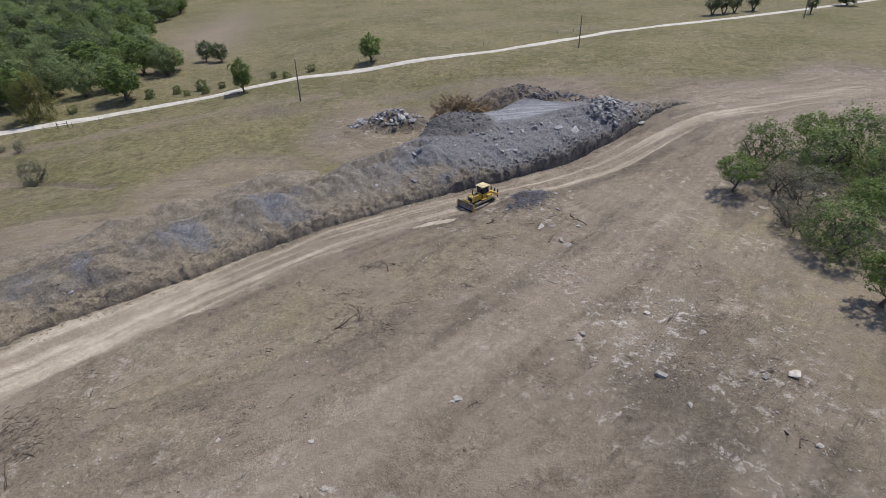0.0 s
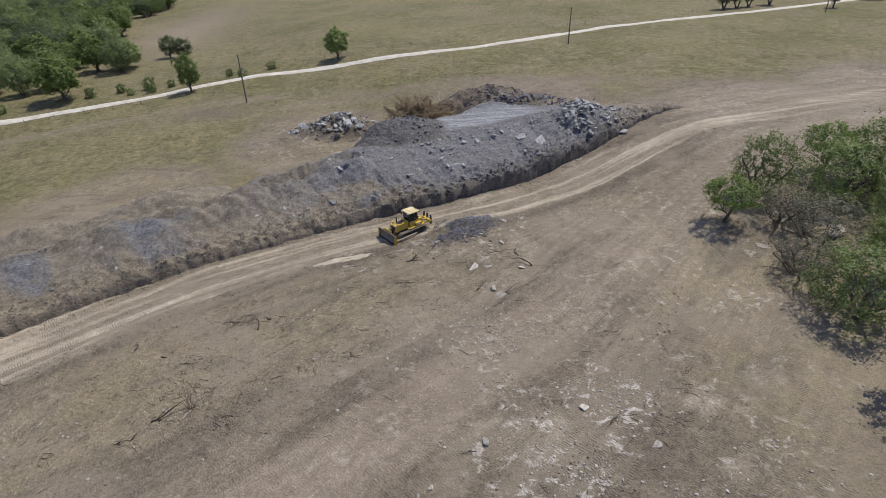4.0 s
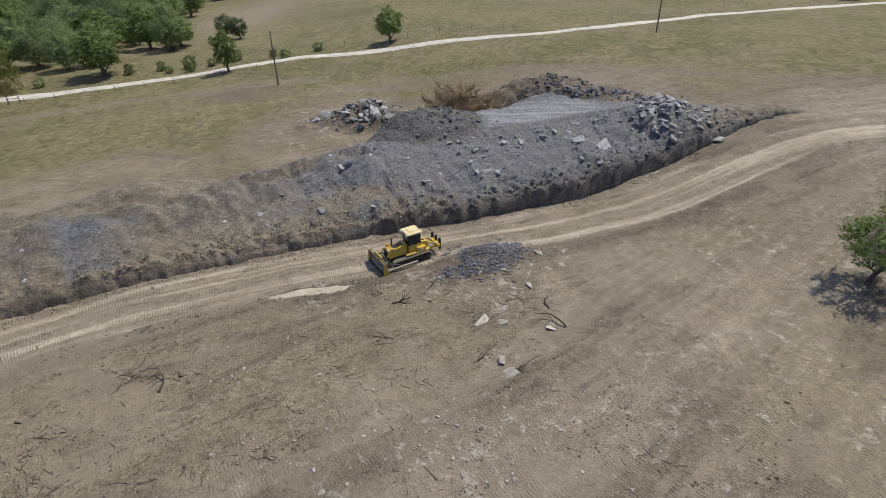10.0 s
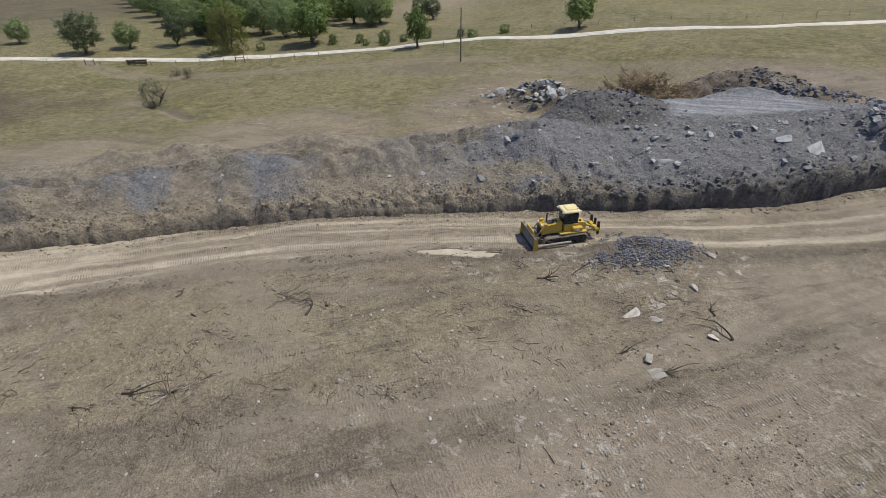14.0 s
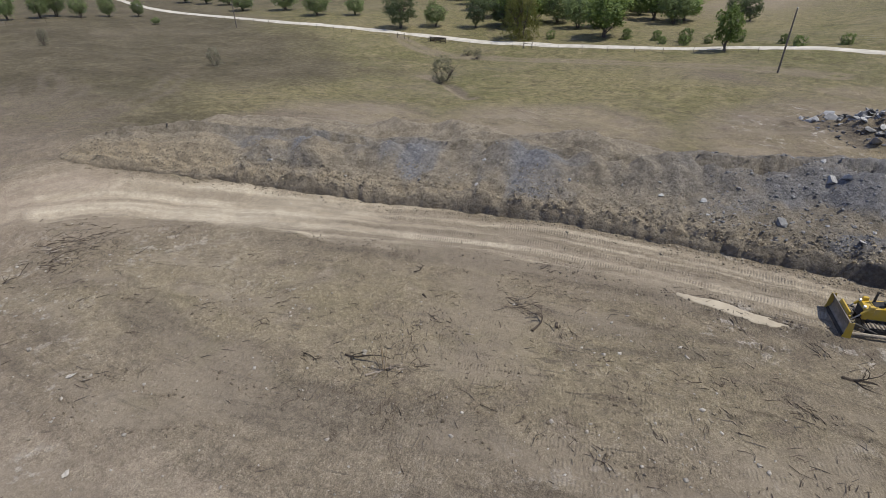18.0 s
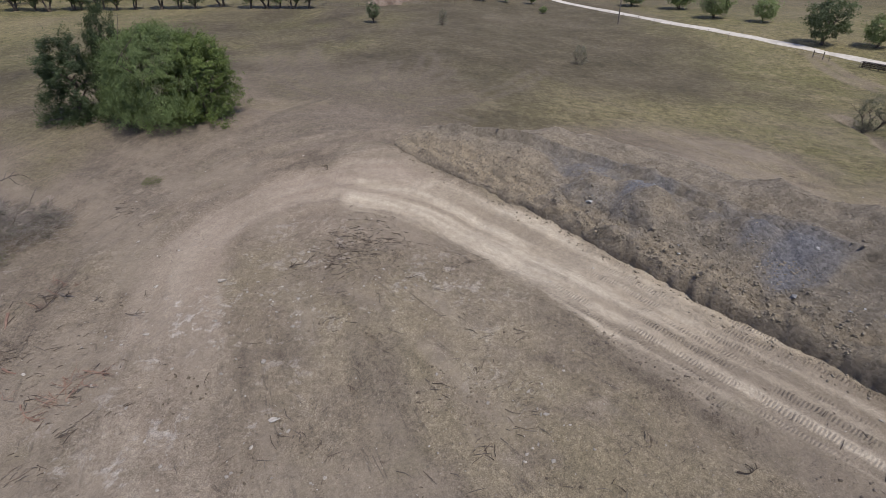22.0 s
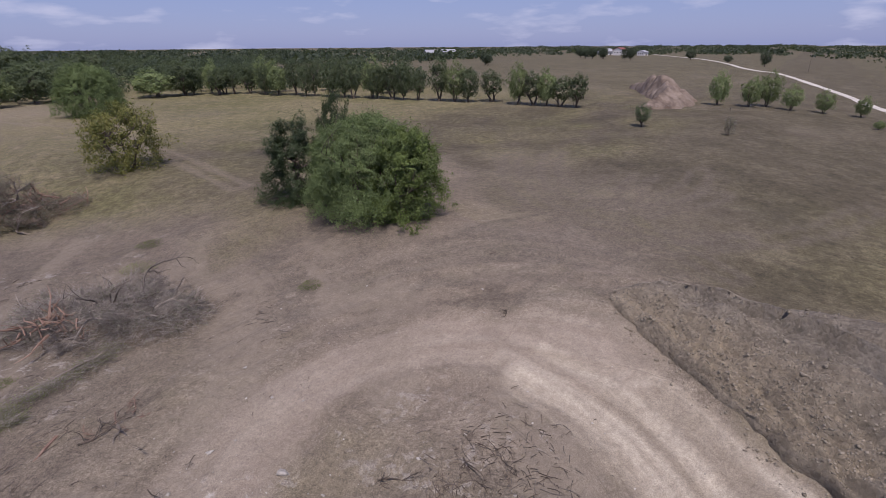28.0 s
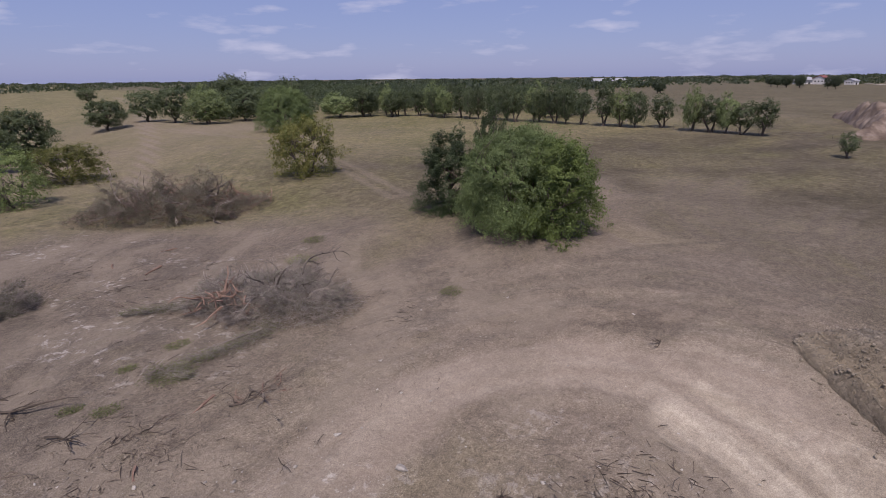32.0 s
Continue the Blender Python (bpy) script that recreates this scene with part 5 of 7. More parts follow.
def brace_gate(x, y, turn):
    ob = thing("fence_brace", pose(x, y, landz(x, y), 0, 0, turn), "dark wooden fence brace of two posts and a rail", "fence brace", "fence braces")
    for px in (-1.1, 1.1):
        part("post", Geo().tube([(px, 0, -0.3), (px, 0, 0.8), (px, 0, 1.5)], [0.12, 0.11, 0.10], 8), M_POST, ob)
    part("rail", Geo().tube([(-1.1, 0, 1.05), (0, 0, 1.02), (1.1, 0, 1.05)], 0.07, 7), M_POST, ob)
    part("brace_wire", Geo().tube([(-1.1, 0.06, 0.2), (1.1, 0.06, 1.2)], 0.012, 4), M_STEEL, ob)


for x, y, turn in ((-96.2, 131.0, 28), (-128.2, 112.0, 32)):
    brace_gate(x, y, turn)
M_RUST = plain("dark_rusty_steel", (0.035, 0.028, 0.024), (0.085, 0.062, 0.048), 4, 0.7, 0.01, metal=0.4)
guard = thing("culvert_rail", pose(-118.6, 118.2, landz(-118.6, 118.2), 0, 0, 30), "dark rusty culvert rail beside the gravel road", "guard rail")
for px in (-2.3, -0.8, 0.8, 2.3):
    part("post", Geo().box((0.16, 0.16, 1.5), pose(px, 0, 0.55), bevel=0.02), M_RUST, guard)
for pz in (0.45, 0.78, 1.1):
    part("rail", Geo().box((5.0, 0.08, 0.26), pose(0, -0.12, pz), bevel=0.02), M_RUST, guard)
part("plank", Geo().box((5.2, 0.5, 0.1), pose(0, 0.1, 1.3), bevel=0.02), M_RUST, guard)

# ---- far earth mound and farmsteads ----
M_MOUND = plain("red_brown_spoil", (0.110, 0.082, 0.064), (0.250, 0.200, 0.160), 0.35, 0.95, 0.15)
# a curved ridge round a dug hollow, its rows of x, y and height
RIDGE = spline([(-238, -16, 1.0), (-228, -9, 3.4), (-217, -3, 6.4), (-205, 2.0, 6.2), (-194, 6.0, 5.4), (-185, 7.5, 4.2), (-179, 6.0, 2.6), (-176.5, 3.5, 1.2)], 1.0)
mx, my = np.meshgrid(np.linspace(-252, -164, 180), np.linspace(-30, 26, 130))
rs2, rd2 = along(mx, my, RIDGE[:, :2])
crest2 = np.interp(rs2, np.r_[0, np.cumsum(np.hypot(*np.diff(RIDGE[:, :2], axis=0).T))], RIDGE[:, 2])
mh = np.maximum(0, crest2 * (1 + 0.22 * fbm(mx * 0.22, my * 0.22, 81, 3)) - np.abs(rd2 + 0.5 * fbm(mx * 0.4, my * 0.4, 83, 2)) * np.where(rd2 > 0, 0.62, 1.5)) + 0.30 * fbm(mx * 0.7, my * 0.7, 82, 3)
mz = land(mx, my) + np.where(mh < 0.5, mh - 0.9, mh)
mound = part("spoil_mound", sheet("spoil_mound", mx, my, mz), M_MOUND)
tagged(mound, "red-brown crescent mound of dug earth in a field", "mound")

M_WALL = plain("white_painted_boards", (0.62, 0.60, 0.56), (0.74, 0.72, 0.68), 0.5, 0.7, 0.0)
M_ROOFS = (plain("red_metal_roof", (0.20, 0.07, 0.06), (0.28, 0.11, 0.09), 0.4, 0.6, 0.0), plain("grey_metal_roof", (0.28, 0.29, 0.30), (0.38, 0.38, 0.39), 0.4, 0.5, 0.0))
M_DARKGLASS = plain("dark_window_glass", (0.02, 0.022, 0.026), (0.03, 0.033, 0.038), 1, 0.15, 0.0)


def farm_building(x, y, turn, w, d, h, roof, label):
    ob = thing("farm_building", pose(x, y, landz(x, y) - 0.3, 0, 0, turn), label, "building", "far farm buildings")
    part("wall", Geo().extrude([(-w / 2, 0), (w / 2, 0), (w / 2, h), (0, h + d * 0.22), (-w / 2, h)], d), M_WALL, ob)
    r = w * 0.57
    part("roof", Geo().extrude([(-r, h - w * 0.035), (0, h + d * 0.22 + 0.15), (r, h - w * 0.035), (r, h + 0.25), (0, h + d * 0.22 + 0.6), (-r, h + 0.25)], d * 1.08), M_ROOFS[roof], ob)
    for k in (-1, 0, 1):
        part("window", Geo().box((1.6, 0.16, 1.5), pose(k * w * 0.28, -d / 2, h * 0.55), bevel=0.02), M_DARKGLASS, ob)
    part("door", Geo().box((0.16, 2.6, 2.8), pose(w / 2, 0, 1.5), bevel=0.02), M_DARKGLASS, ob)


for x, y, turn, w, d, h, roof, label in ((-905, -232, 60, 20, 16, 6, 1, "white farmhouse with a pale roof far across the fields"), (-890, -206, 75, 16, 14, 8, 0, "white farm building with a red roof far off"),
                                         (-880, -170, 70, 12, 10, 5, 1, "small white shed far across the fields"), (-700, -395, 45, 34, 18, 6, 1, "long pale barn beyond the woods"), (-672, -405, 45, 22, 16, 6, 1, "pale barn beyond the woods")):
    farm_building(x, y, turn, w, d, h, roof, label)

# ---- rocks and clods ----
def rock_mesh(name, seed, flat=0.7, angular=True, material=None):
    """An angular stone about 1 m across."""
    rng = random.Random(seed)
    bm = bmesh.new()
    for k in range(15 if angular else 11):
        v = Vector((rng.gauss(0, 1), rng.gauss(0, 1), rng.gauss(0, 1))).normalized()
        c = 0.5 * rng.uniform(0.8, 1.05)
        if angular:
            v = Vector((max(-0.62, min(0.62, v.x)), max(-0.55, min(0.55, v.y)), max(-0.5, min(0.5, v.z)))) * 1.4
        bm.verts.new(v * c * Vector((1, 1, 1)).x).co.z *= flat
    bmesh.ops.convex_hull(bm, input=bm.verts)
    bmesh.ops.delete(bm, geom=[v for v in bm.verts if not v.link_faces], context="VERTS")
    me = bpy.data.meshes.new(name)
    bm.to_mesh(me)
    bm.free()
    if material:
        me.materials.append(material)
    return me


SLABS = {m.name: [rock_mesh("rock", 200 + k, (0.3, 0.45, 0.6, 0.75, 0.35)[k % 5], True, m) for k in range(7)] for m in (M_SHALE, M_BLUE, M_LIME)}


def scatter(name, places, material, label, category, seed, flat=0.75):
    """Many small stones or clods joined in one mesh. places: rows of x, y, z, size."""
    g = np.random.default_rng(seed)
    pool = []
    for k in range(6):
        t = rock_mesh("clod", seed * 10 + k, flat, True)
        co = np.empty(len(t.vertices) * 3, np.float32)
        t.vertices.foreach_get("co", co)
        pool.append((co.reshape(-1, 3), np.array([tuple(p.vertices) for p in t.polygons])))
        bpy.data.meshes.remove(t)
    places = np.array(places, float)
    pick = g.integers(0, 6, len(places))
    vs, fs_, n = [], [], 0
    for k, (co, tri) in enumerate(pool):
        p = places[pick == k]
        if not len(p):
            continue
        a, b = g.uniform(0, 2 * np.pi, len(p)), g.uniform(-0.5, 0.5, len(p))
        ca, sa, cb, sb = np.cos(a), np.sin(a), np.cos(b), np.sin(b)
        x, y, z = co[None, :, 0], co[None, :, 1], co[None, :, 2]
        y2, z2 = y * cb[:, None] - z * sb[:, None], y * sb[:, None] + z * cb[:, None]
        q = np.stack([x * ca[:, None] - y2 * sa[:, None], x * sa[:, None] + y2 * ca[:, None], z2], -1)
        q = q * p[:, None, 3:4] * g.uniform(0.7, 1.3, (len(p), 1, 3)) + p[:, None, :3]
        vs.append(q.reshape(-1, 3))
        fs_.append((tri[None] + (n + np.arange(len(p)) * len(co))[:, None, None]).reshape(-1, 3))
        n += len(p) * len(co)
    v, f = np.concatenate(vs), np.concatenate(fs_)
    me = bpy.data.meshes.new(name)
    me.vertices.add(len(v))
    me.vertices.foreach_set("co", v.astype(np.float32).ravel())
    me.loops.add(f.size)
    me.loops.foreach_set("vertex_index", f.ravel().astype(np.int32))
    me.polygons.add(len(f))
    me.polygons.foreach_set("loop_start", np.arange(0, f.size, 3))
    me.update(calc_edges=True)
    ob = part(name, me, material)
    return tagged(ob, label, category, kind="stuff")


def bank_places(g, n, u0, u1, dfun, size, power=4.5):
    u = g.uniform(u0, u1, n)
    d = dfun(u, g.random(n))
    x, y = bank_xy(u, d)
    z = base(x, y) + bank_height(u, d)
    s = size[0] + (size[1] - size[0]) * g.random(n) ** power
    keep = bank_height(u, d) > 0.25
    return np.stack([x, y, z + s * 0.02, s], 1)[keep]


g = np.random.default_rng(12)
# crumbled clay at the lip of the cut and on the slope above it
rows = [bank_places(g, 11000, -38, 10, lambda u, r: 0.5 + 6.2 * r ** 1.3, (0.03, 0.26), 2.6), bank_places(g, 12000, -57, -30, lambda u, r: 0.4 + 6 * r ** 1.4, (0.03, 0.22), 2.6), bank_places(g, 160, -54, -34, lambda u, r: 2.5 + 5 * r, (0.15, 0.5)),
        bank_places(g, 4200, -56, 10, lambda u, r: 1.0 + 9.5 * r, (0.03, 0.18), 3.0), bank_places(g, 900, -22, 8, lambda u, r: 0.8 + 5.5 * r, (0.12, 0.34))]
scatter("clay_clods", np.concatenate(rows) - np.array([0, 0, 0.03, 0]), M_CLOD, "crumbled tan and grey clay clods on the bank", "clods", 31)
rows = [bank_places(g, 4500, -55, -4, lambda u, r: 10 + 13 * r, (0.05, 0.30))]
scatter("spilled_clods", np.concatenate(rows), M_CLOD, "crumbled brown clods spilled behind the bank", "clods", 47)
rows = [bank_places(g, 2000, -44, 8, lambda u, r: 0.3 + 2.0 * r ** 1.5, (0.08, 0.34)), bank_places(g, 500, 4, 46, lambda u, r: 0.3 + 2.2 * r, (0.25, 0.8))]
M_LEDGE = plain("broken_clay_ledges", (0.245, 0.205, 0.142), (0.390, 0.335, 0.245), 2.2, 0.95, 0.10, island=0.22)
scatter("clay_ledges", rows[0] - np.array([0, 0, 0.08, 0]), M_LEDGE, "craggy broken clay along the lip of the cut", "clay ledges", 45, 0.8)
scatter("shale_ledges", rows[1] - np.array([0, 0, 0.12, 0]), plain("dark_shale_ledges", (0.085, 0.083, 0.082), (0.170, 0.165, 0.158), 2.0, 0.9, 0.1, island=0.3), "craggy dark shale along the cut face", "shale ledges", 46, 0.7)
u = g.uniform(-55, 50, 1500)
x, y = bank_xy(u, -np.abs(g.normal(0.0, 0.7, 1500)) - 0.05)
scatter("fallen_clods", [(a, b, landz(a, b) + 0.03, s) for a, b, s in zip(x, y, 0.05 + 0.24 * g.random(1500) ** 3)], M_CLOD, "small clods fallen at the foot of the cut", "clods", 32)
rows = [bank_places(g, 7500, -8, 44, lambda u, r: 1.5 + 14.0 * r, (0.05, 0.40)), bank_places(g, 1600, 6, 20, lambda u, r: 14 + 12 * r, (0.08, 0.40)), bank_places(g, 700, -46, -20, lambda u, r: 5 + 5 * r, (0.05, 0.2))]
rows = np.concatenate(rows)
scatter("shale_rubble", rows[~((rows[:, 0] > 5) & (rows[:, 0] < 25) & (rows[:, 1] > 103 + (rows[:, 0] - 8) * 0.2) & (rows[:, 1] < 116))] - np.array([0, 0, 0.03, 0]), M_RUBBLE, "loose blue-grey shale rubble", "rubble", 33, 0.55)
g2 = np.random.default_rng(13)
# banked heap beside the haul track
a, r = g2.uniform(0, 2 * np.pi, 5200), np.sqrt(g2.random(5200)) * (0.85 + 0.45 * g2.random(5200) ** 2)
hx, hy = a * 0, a * 0
ca, sa = math.cos(0.75), math.sin(0.75)
p, q = r * np.cos(a) * 3.0 * 1.7, r * np.sin(a) * 3.0
hx, hy = 11.4 + p * ca - q * sa, 76.6 + p * sa + q * ca
scatter("shale_heap_rubble", [(x, y, landz(x, y) + 0.02, s) for x, y, s in zip(hx, hy, 0.05 + 0.34 * g2.random(5200) ** 3.5) if float(fbm(np.array([x * 0.45]), np.array([y * 0.45]), 95, 2)[0]) > -0.12], M_BLUE, "heap of broken blue-grey shale beside the haul track", "rubble", 34, 0.5)
rows = []
for cx, cy, rr, n in ((24, 125, 7.0, 1100), (-12.5, 117.5, 8, 500), (15.5, 128.3, 8, 500)):
    for k in range(n):
        t, w = g2.uniform(0, 6.283), math.sqrt(g2.random()) * rr
        x, y = cx + math.cos(t) * w * 1.3, cy + math.sin(t) * w * 0.8
        rows.append((x, y, landz(x, y) + 0.03, 0.12 + 0.6 * g2.random() ** 3))
scatter("pile_rubble", rows, M_BLUE, "dark broken shale on the tipped heaps", "rubble", 35, 0.5)
# litter of clods over the driven ground
cx_, cy_ = g2.uniform(-56, 44, 26000), g2.uniform(4, 100, 26000)
ok = (cleared(cx_, cy_) > 0.5) & (along(cx_, cy_, HAUL)[1] < -2.6) & (np.abs(along(cx_, cy_, LOOP)[1]) > 1.6)
ok &= g2.random(26000) < np.clip(0.55 + 1.3 * fbm(cx_ * 0.12, cy_ * 0.12, 92, 3), 0.08, 1)
rows = [(x, y, landz(x, y) + 0.01, s) for x, y, s in zip(cx_[ok], cy_[ok], 0.04 + 0.14 * g2.random(26000) ** 3)]
scatter("soil_crumbs", rows, M_CLOD, "small clods and crumbs on the driven soil", "clods", 36)
# raised, broken edge of the haul track
i = g2.integers(5, len(HAUL) - 12, 1900)
t = np.gradient(HAUL, axis=0)
t /= np.linalg.norm(t, axis=1)[:, None]
off = -4.1 + g2.normal(0, 0.35, 1900)
jx, jy = HAUL[i, 0] - t[i, 1] * off + g2.uniform(-1.3, 1.3, 1900) * t[i, 0], HAUL[i, 1] + t[i, 0] * off + g2.uniform(-1.3, 1.3, 1900) * t[i, 1]
M_DARKCLOD = plain("dark_clods", (0.100, 0.083, 0.066), (0.185, 0.156, 0.125), 2.0, 0.95, 0.05, island=0.35)
scatter("track_edge_clods", [(x, y, landz(x, y) + 0.02, s) for x, y, s in zip(jx, jy, 0.04 + 0.20 * g2.random(1900) ** 3) if x > -40 and float(vnoise(np.array([x * 0.25]), np.array([y * 0.25]), 8)[0]) > 0.45], M_DARKCLOD, "dark clods pushed up beside the haul track", "clods", 37)

# grubbed-up clumps of dark soil and roots
rows = []
for k in range(95):
    cx, cy = g2.uniform(-34, 34), g2.uniform(24, 76)
    s_, d_ = along(np.array([cx]), np.array([cy]), HAUL)
    if d_[0] > -6:
        continue
    rr, turn = g2.uniform(0.5, 1.8), g2.normal(0.8, 0.3)
    for q in range(int(22 * rr + 14)):
        p, w = g2.normal(0, rr), g2.normal(0, rr * 0.28)
        x, y = cx + p * math.cos(turn) - w * math.sin(turn), cy + p * math.sin(turn) + w * math.cos(turn)
        rows.append((x, y, landz(x, y) + 0.02, 0.04 + 0.20 * g2.random() ** 3))
scatter("grubbed_clods", rows, plain("damp_brown_clods", (0.105, 0.085, 0.062), (0.190, 0.155, 0.115), 2.0, 0.95, 0.05, island=0.35), "dark clods grubbed up across the driven soil", "clods", 48, 0.6)

# pale chips in loose patches
rows = []
for x, y, s in zip(g2.uniform(-55, 42, 1500), g2.uniform(8, 78, 1500), 0.04 + 0.16 * g2.random(1500) ** 3.5):
    rows.append((x, y, landz(x, y) + 0.01, s))
for cx, cy, rr, n in ((24, 48, 4, 420), (19, 40, 4, 420), (27, 37, 4, 420), (14, 56, 4, 260), (30, 30, 7, 200), (4, 56, 5, 120), (22, 60, 7, 160), (-33, 36, 4, 90), (-21, 44, 4, 60), (-30, 28, 6, 90), (12, 46, 9, 160), (33, 44, 6, 120), (-15, 34, 12, 90), (-26, 20, 8, 80), (-2, 46, 12, 140), (-5, 60, 5, 70)):
    for k in range(n):
        x, y = g2.normal(cx, rr * 0.5), g2.normal(cy, rr * 0.5)
        rows.append((x, y, landz(x, y) + 0.01, 0.05 + 0.25 * g2.random() ** 4))
scatter("limestone_chips", rows, M_LIME, "pale limestone chips strewn on bare soil", "stones", 38, 0.6)

rng = random.Random(21)


def rock_pile(name, label, spots, material):
    """A pile whose single stones are parts. spots: rows of x, y, z, size."""
    cx, cy, cz = (sum(s[k] for s in spots) / len(spots) for k in range(3))
    low = min(s[2] for s in spots)
    ob = thing(name, Matrix.Translation((cx, cy, low)), label, "rock pile")
    for x, y, z, s in spots:
        r = part("rock", rng.choice(SLABS[material.name]), None, ob)
        r.matrix_basis = Matrix.Translation((x - cx, y - cy, z - low)) @ Euler((rng.gauss(0, 0.45), rng.gauss(0, 0.45), rng.uniform(0, 6.28))).to_matrix().to_4x4() @ Matrix.Diagonal((s * rng.uniform(0.8, 1.3), s * rng.uniform(0.7, 1.1), s * rng.uniform(0.7, 1.2), 1))
    return ob


spots = []
for k in range(170):
    u, d = 36.0 + rng.gauss(0, 2.6), 5.6 + rng.gauss(0, 2.2)
    p = bank_place(u, max(1.2, d))
    spots.append((p.x, p.y, p.z + rng.uniform(0.0, 0.45), rng.uniform(0.35, 0.8) + 1.1 * rng.random() ** 4))
rock_pile("rock_pile", "steep pile of large pale grey shale slabs", spots, M_SHALE)
spots = []
for k in range(130):
    x, y = -12.5 + rng.gauss(0, 3.4), 117.5 + rng.gauss(0, 2.2)
    spots.append((x, y, landz(x, y) + rng.uniform(0, 0.4), rng.uniform(0.4, 0.9) + 1.3 * rng.random() ** 4))
rock_pile("rock_pile", "heap of broken grey rock slabs behind the bank", spots, M_SHALE)
spots = []
for k in range(150):
    u, d = 12.8 + rng.gauss(0, 3.0), 19.5 + rng.gauss(0, 2.8)
    p = bank_place(u, d)
    spots.append((p.x, p.y, p.z + rng.uniform(-0.05, 0.2), rng.uniform(0.25, 0.7)))
rock_pile("shale_pile", "heap of dark blue-black broken shale", spots, M_BLUE)
spots = []
for k in range(110):
    x, y = 24 + rng.gauss(0, 4.5), 124.5 + rng.gauss(0, 1.6)
    spots.append((x, y, landz(x, y) + rng.uniform(0, 0.3), rng.uniform(0.3, 0.9)))
rock_pile("shale_pile", "long heap of dark broken shale behind the levelled top", spots, M_BLUE)
# stones lying on the slope of the bank
for k in range(230):
    u, d = rng.uniform(-4, 42), rng.uniform(1.2, 15)
    if u < 12 and rng.random() < 0.45:
        continue
    if u > 14 and d > 13.5 - (u - 14) * 0.2:
        continue
    s = 0.25 + 0.8 * rng.random() ** 2.4
    r = part("rock", rng.choice(SLABS[M_SHALE.name]), None, bank)
    r.matrix_basis = Matrix.Translation(bank_place(u, d) + Vector((0, 0, s * 0.05))) @ Euler((rng.gauss(0, 0.35) + 0.3, rng.gauss(0, 0.35), rng.uniform(0, 6.28))).to_matrix().to_4x4() @ Matrix.Diagonal((s * 1.15, s * 0.9, s, 1))
for k in range(40):
    u, d = rng.uniform(-44, -6), rng.uniform(1.5, 9)
    s = 0.2 + 0.5 * rng.random() ** 2.5
    r = part("rock", rng.choice(SLABS[M_SHALE.name]), None, bank)
    r.matrix_basis = Matrix.Translation(bank_place(u, d) + Vector((0, 0, s * 0.1))) @ Euler((rng.gauss(0, 0.4), rng.gauss(0, 0.4), rng.uniform(0, 6.28))).to_matrix().to_4x4() @ Matrix.Diagonal((s, s, s, 1))


def boulder(p, s, turn, tip, label, material=M_SHALE, shape=3, name="boulder"):
    ob = part(name, SLABS[material.name][shape], None)
    ob.matrix_basis = Matrix.Translation(p) @ Euler((radians(tip), radians(-12), radians(turn))).to_matrix().to_4x4() @ Matrix.Diagonal((s[0], s[1], s[2], 1))
    return tagged(ob, label, "boulder")


boulder((10.7, 91.0, 3.3), (2.2, 1.9, 1.5), 20, 40, "large pale grey angular boulder on the spoil slope", shape=2)
boulder((12.6, 91.6, 3.0), (1.9, 1.3, 1.0), 60, 25, "flat pale grey boulder on the spoil slope", shape=4)
boulder((24.1, 98.4, 4.6), (2.3, 2.1, 1.4), 50, 48, "large tilted pale grey slab on the spoil slope", shape=0)
boulder((21.0, 99.2, 5.2), (1.7, 1.4, 1.0), 10, 35, "tilted grey slab on the spoil slope", shape=1)
boulder((38.9, 106.2, landz(38.9, 106.2) + 0.4), (2.2, 1.4, 0.9), 30, 8, "pale slab at the foot of the rock pile", shape=4)
# stones on the open ground
boulder((13.0, 67.4, landz(13, 67.4) - 0.02), (1.8, 1.0, 0.9), 60, 14, "pale broken limestone slab on bare soil", M_LIME, 0, "stone_slab")
boulder((14.4, 67.6, landz(14.4, 67.6) - 0.03), (1.4, 1.0, 0.9), 20, 0, "pale broken limestone slab on bare soil", M_LIME, 4, "stone_slab")
boulder((15.4, 61.8, landz(15.4, 61.8) + 0.0), (1.7, 1.2, 0.6), 40, 5, "flat limestone slab half sunk in soil", M_LIME, 4, "stone_slab")
boulder((14.9, 63.0, landz(14.9, 63.0) + 0.1), (0.9, 0.7, 0.8), 80, 10, "small limestone slab in soil", M_LIME, 3, "stone_slab")
for x, y, s in ((0.3, 34.8, 0.95), (-0.2, 34.4, 0.5), (21.1, 46.7, 0.9), (13.3, 43.2, 0.75), (19.2, 37.2, 1.1), (31.2, 36.8, 1.5), (28.5, 36.5, 0.7), (20.4, 33.3, 0.7), (-10, 25.9, 0.7), (-11.9, 30.2, 0.5), (28.7, 28.8, 0.8), (14, 75.2, 0.6),
                (-32.4, 22.1, 0.75), (-31.3, 17.5, 0.5), (-19.8, 30.6, 0.6), (16.5, 73.0, 0.9), (18.3, 67.5, 0.8), (-22.5, 62.5, 0.25), (-24, 28.4, 0.4), (-12, 46.3, 0.5), (9.5, 39.5, 0.5), (25.5, 43, 0.8), (6, 51, 0.45), (-37.5, 12.4, 0.35), (17, 78.6, 0.9)):
    boulder((x, y, landz(x, y) + 0.08 * s), (s * 1.1, s * 0.9, s * 0.75), rng.uniform(0, 360), rng.uniform(-8, 8), "pale limestone lump on bare soil", M_LIME, rng.randrange(7), "stone")


boulder((54.0, 71.5, landz(54.0, 71.5) + 0.5), (2.4, 1.6, 1.6), 30, 20, "bright pale limestone boulder among brush", M_LIME, 1)


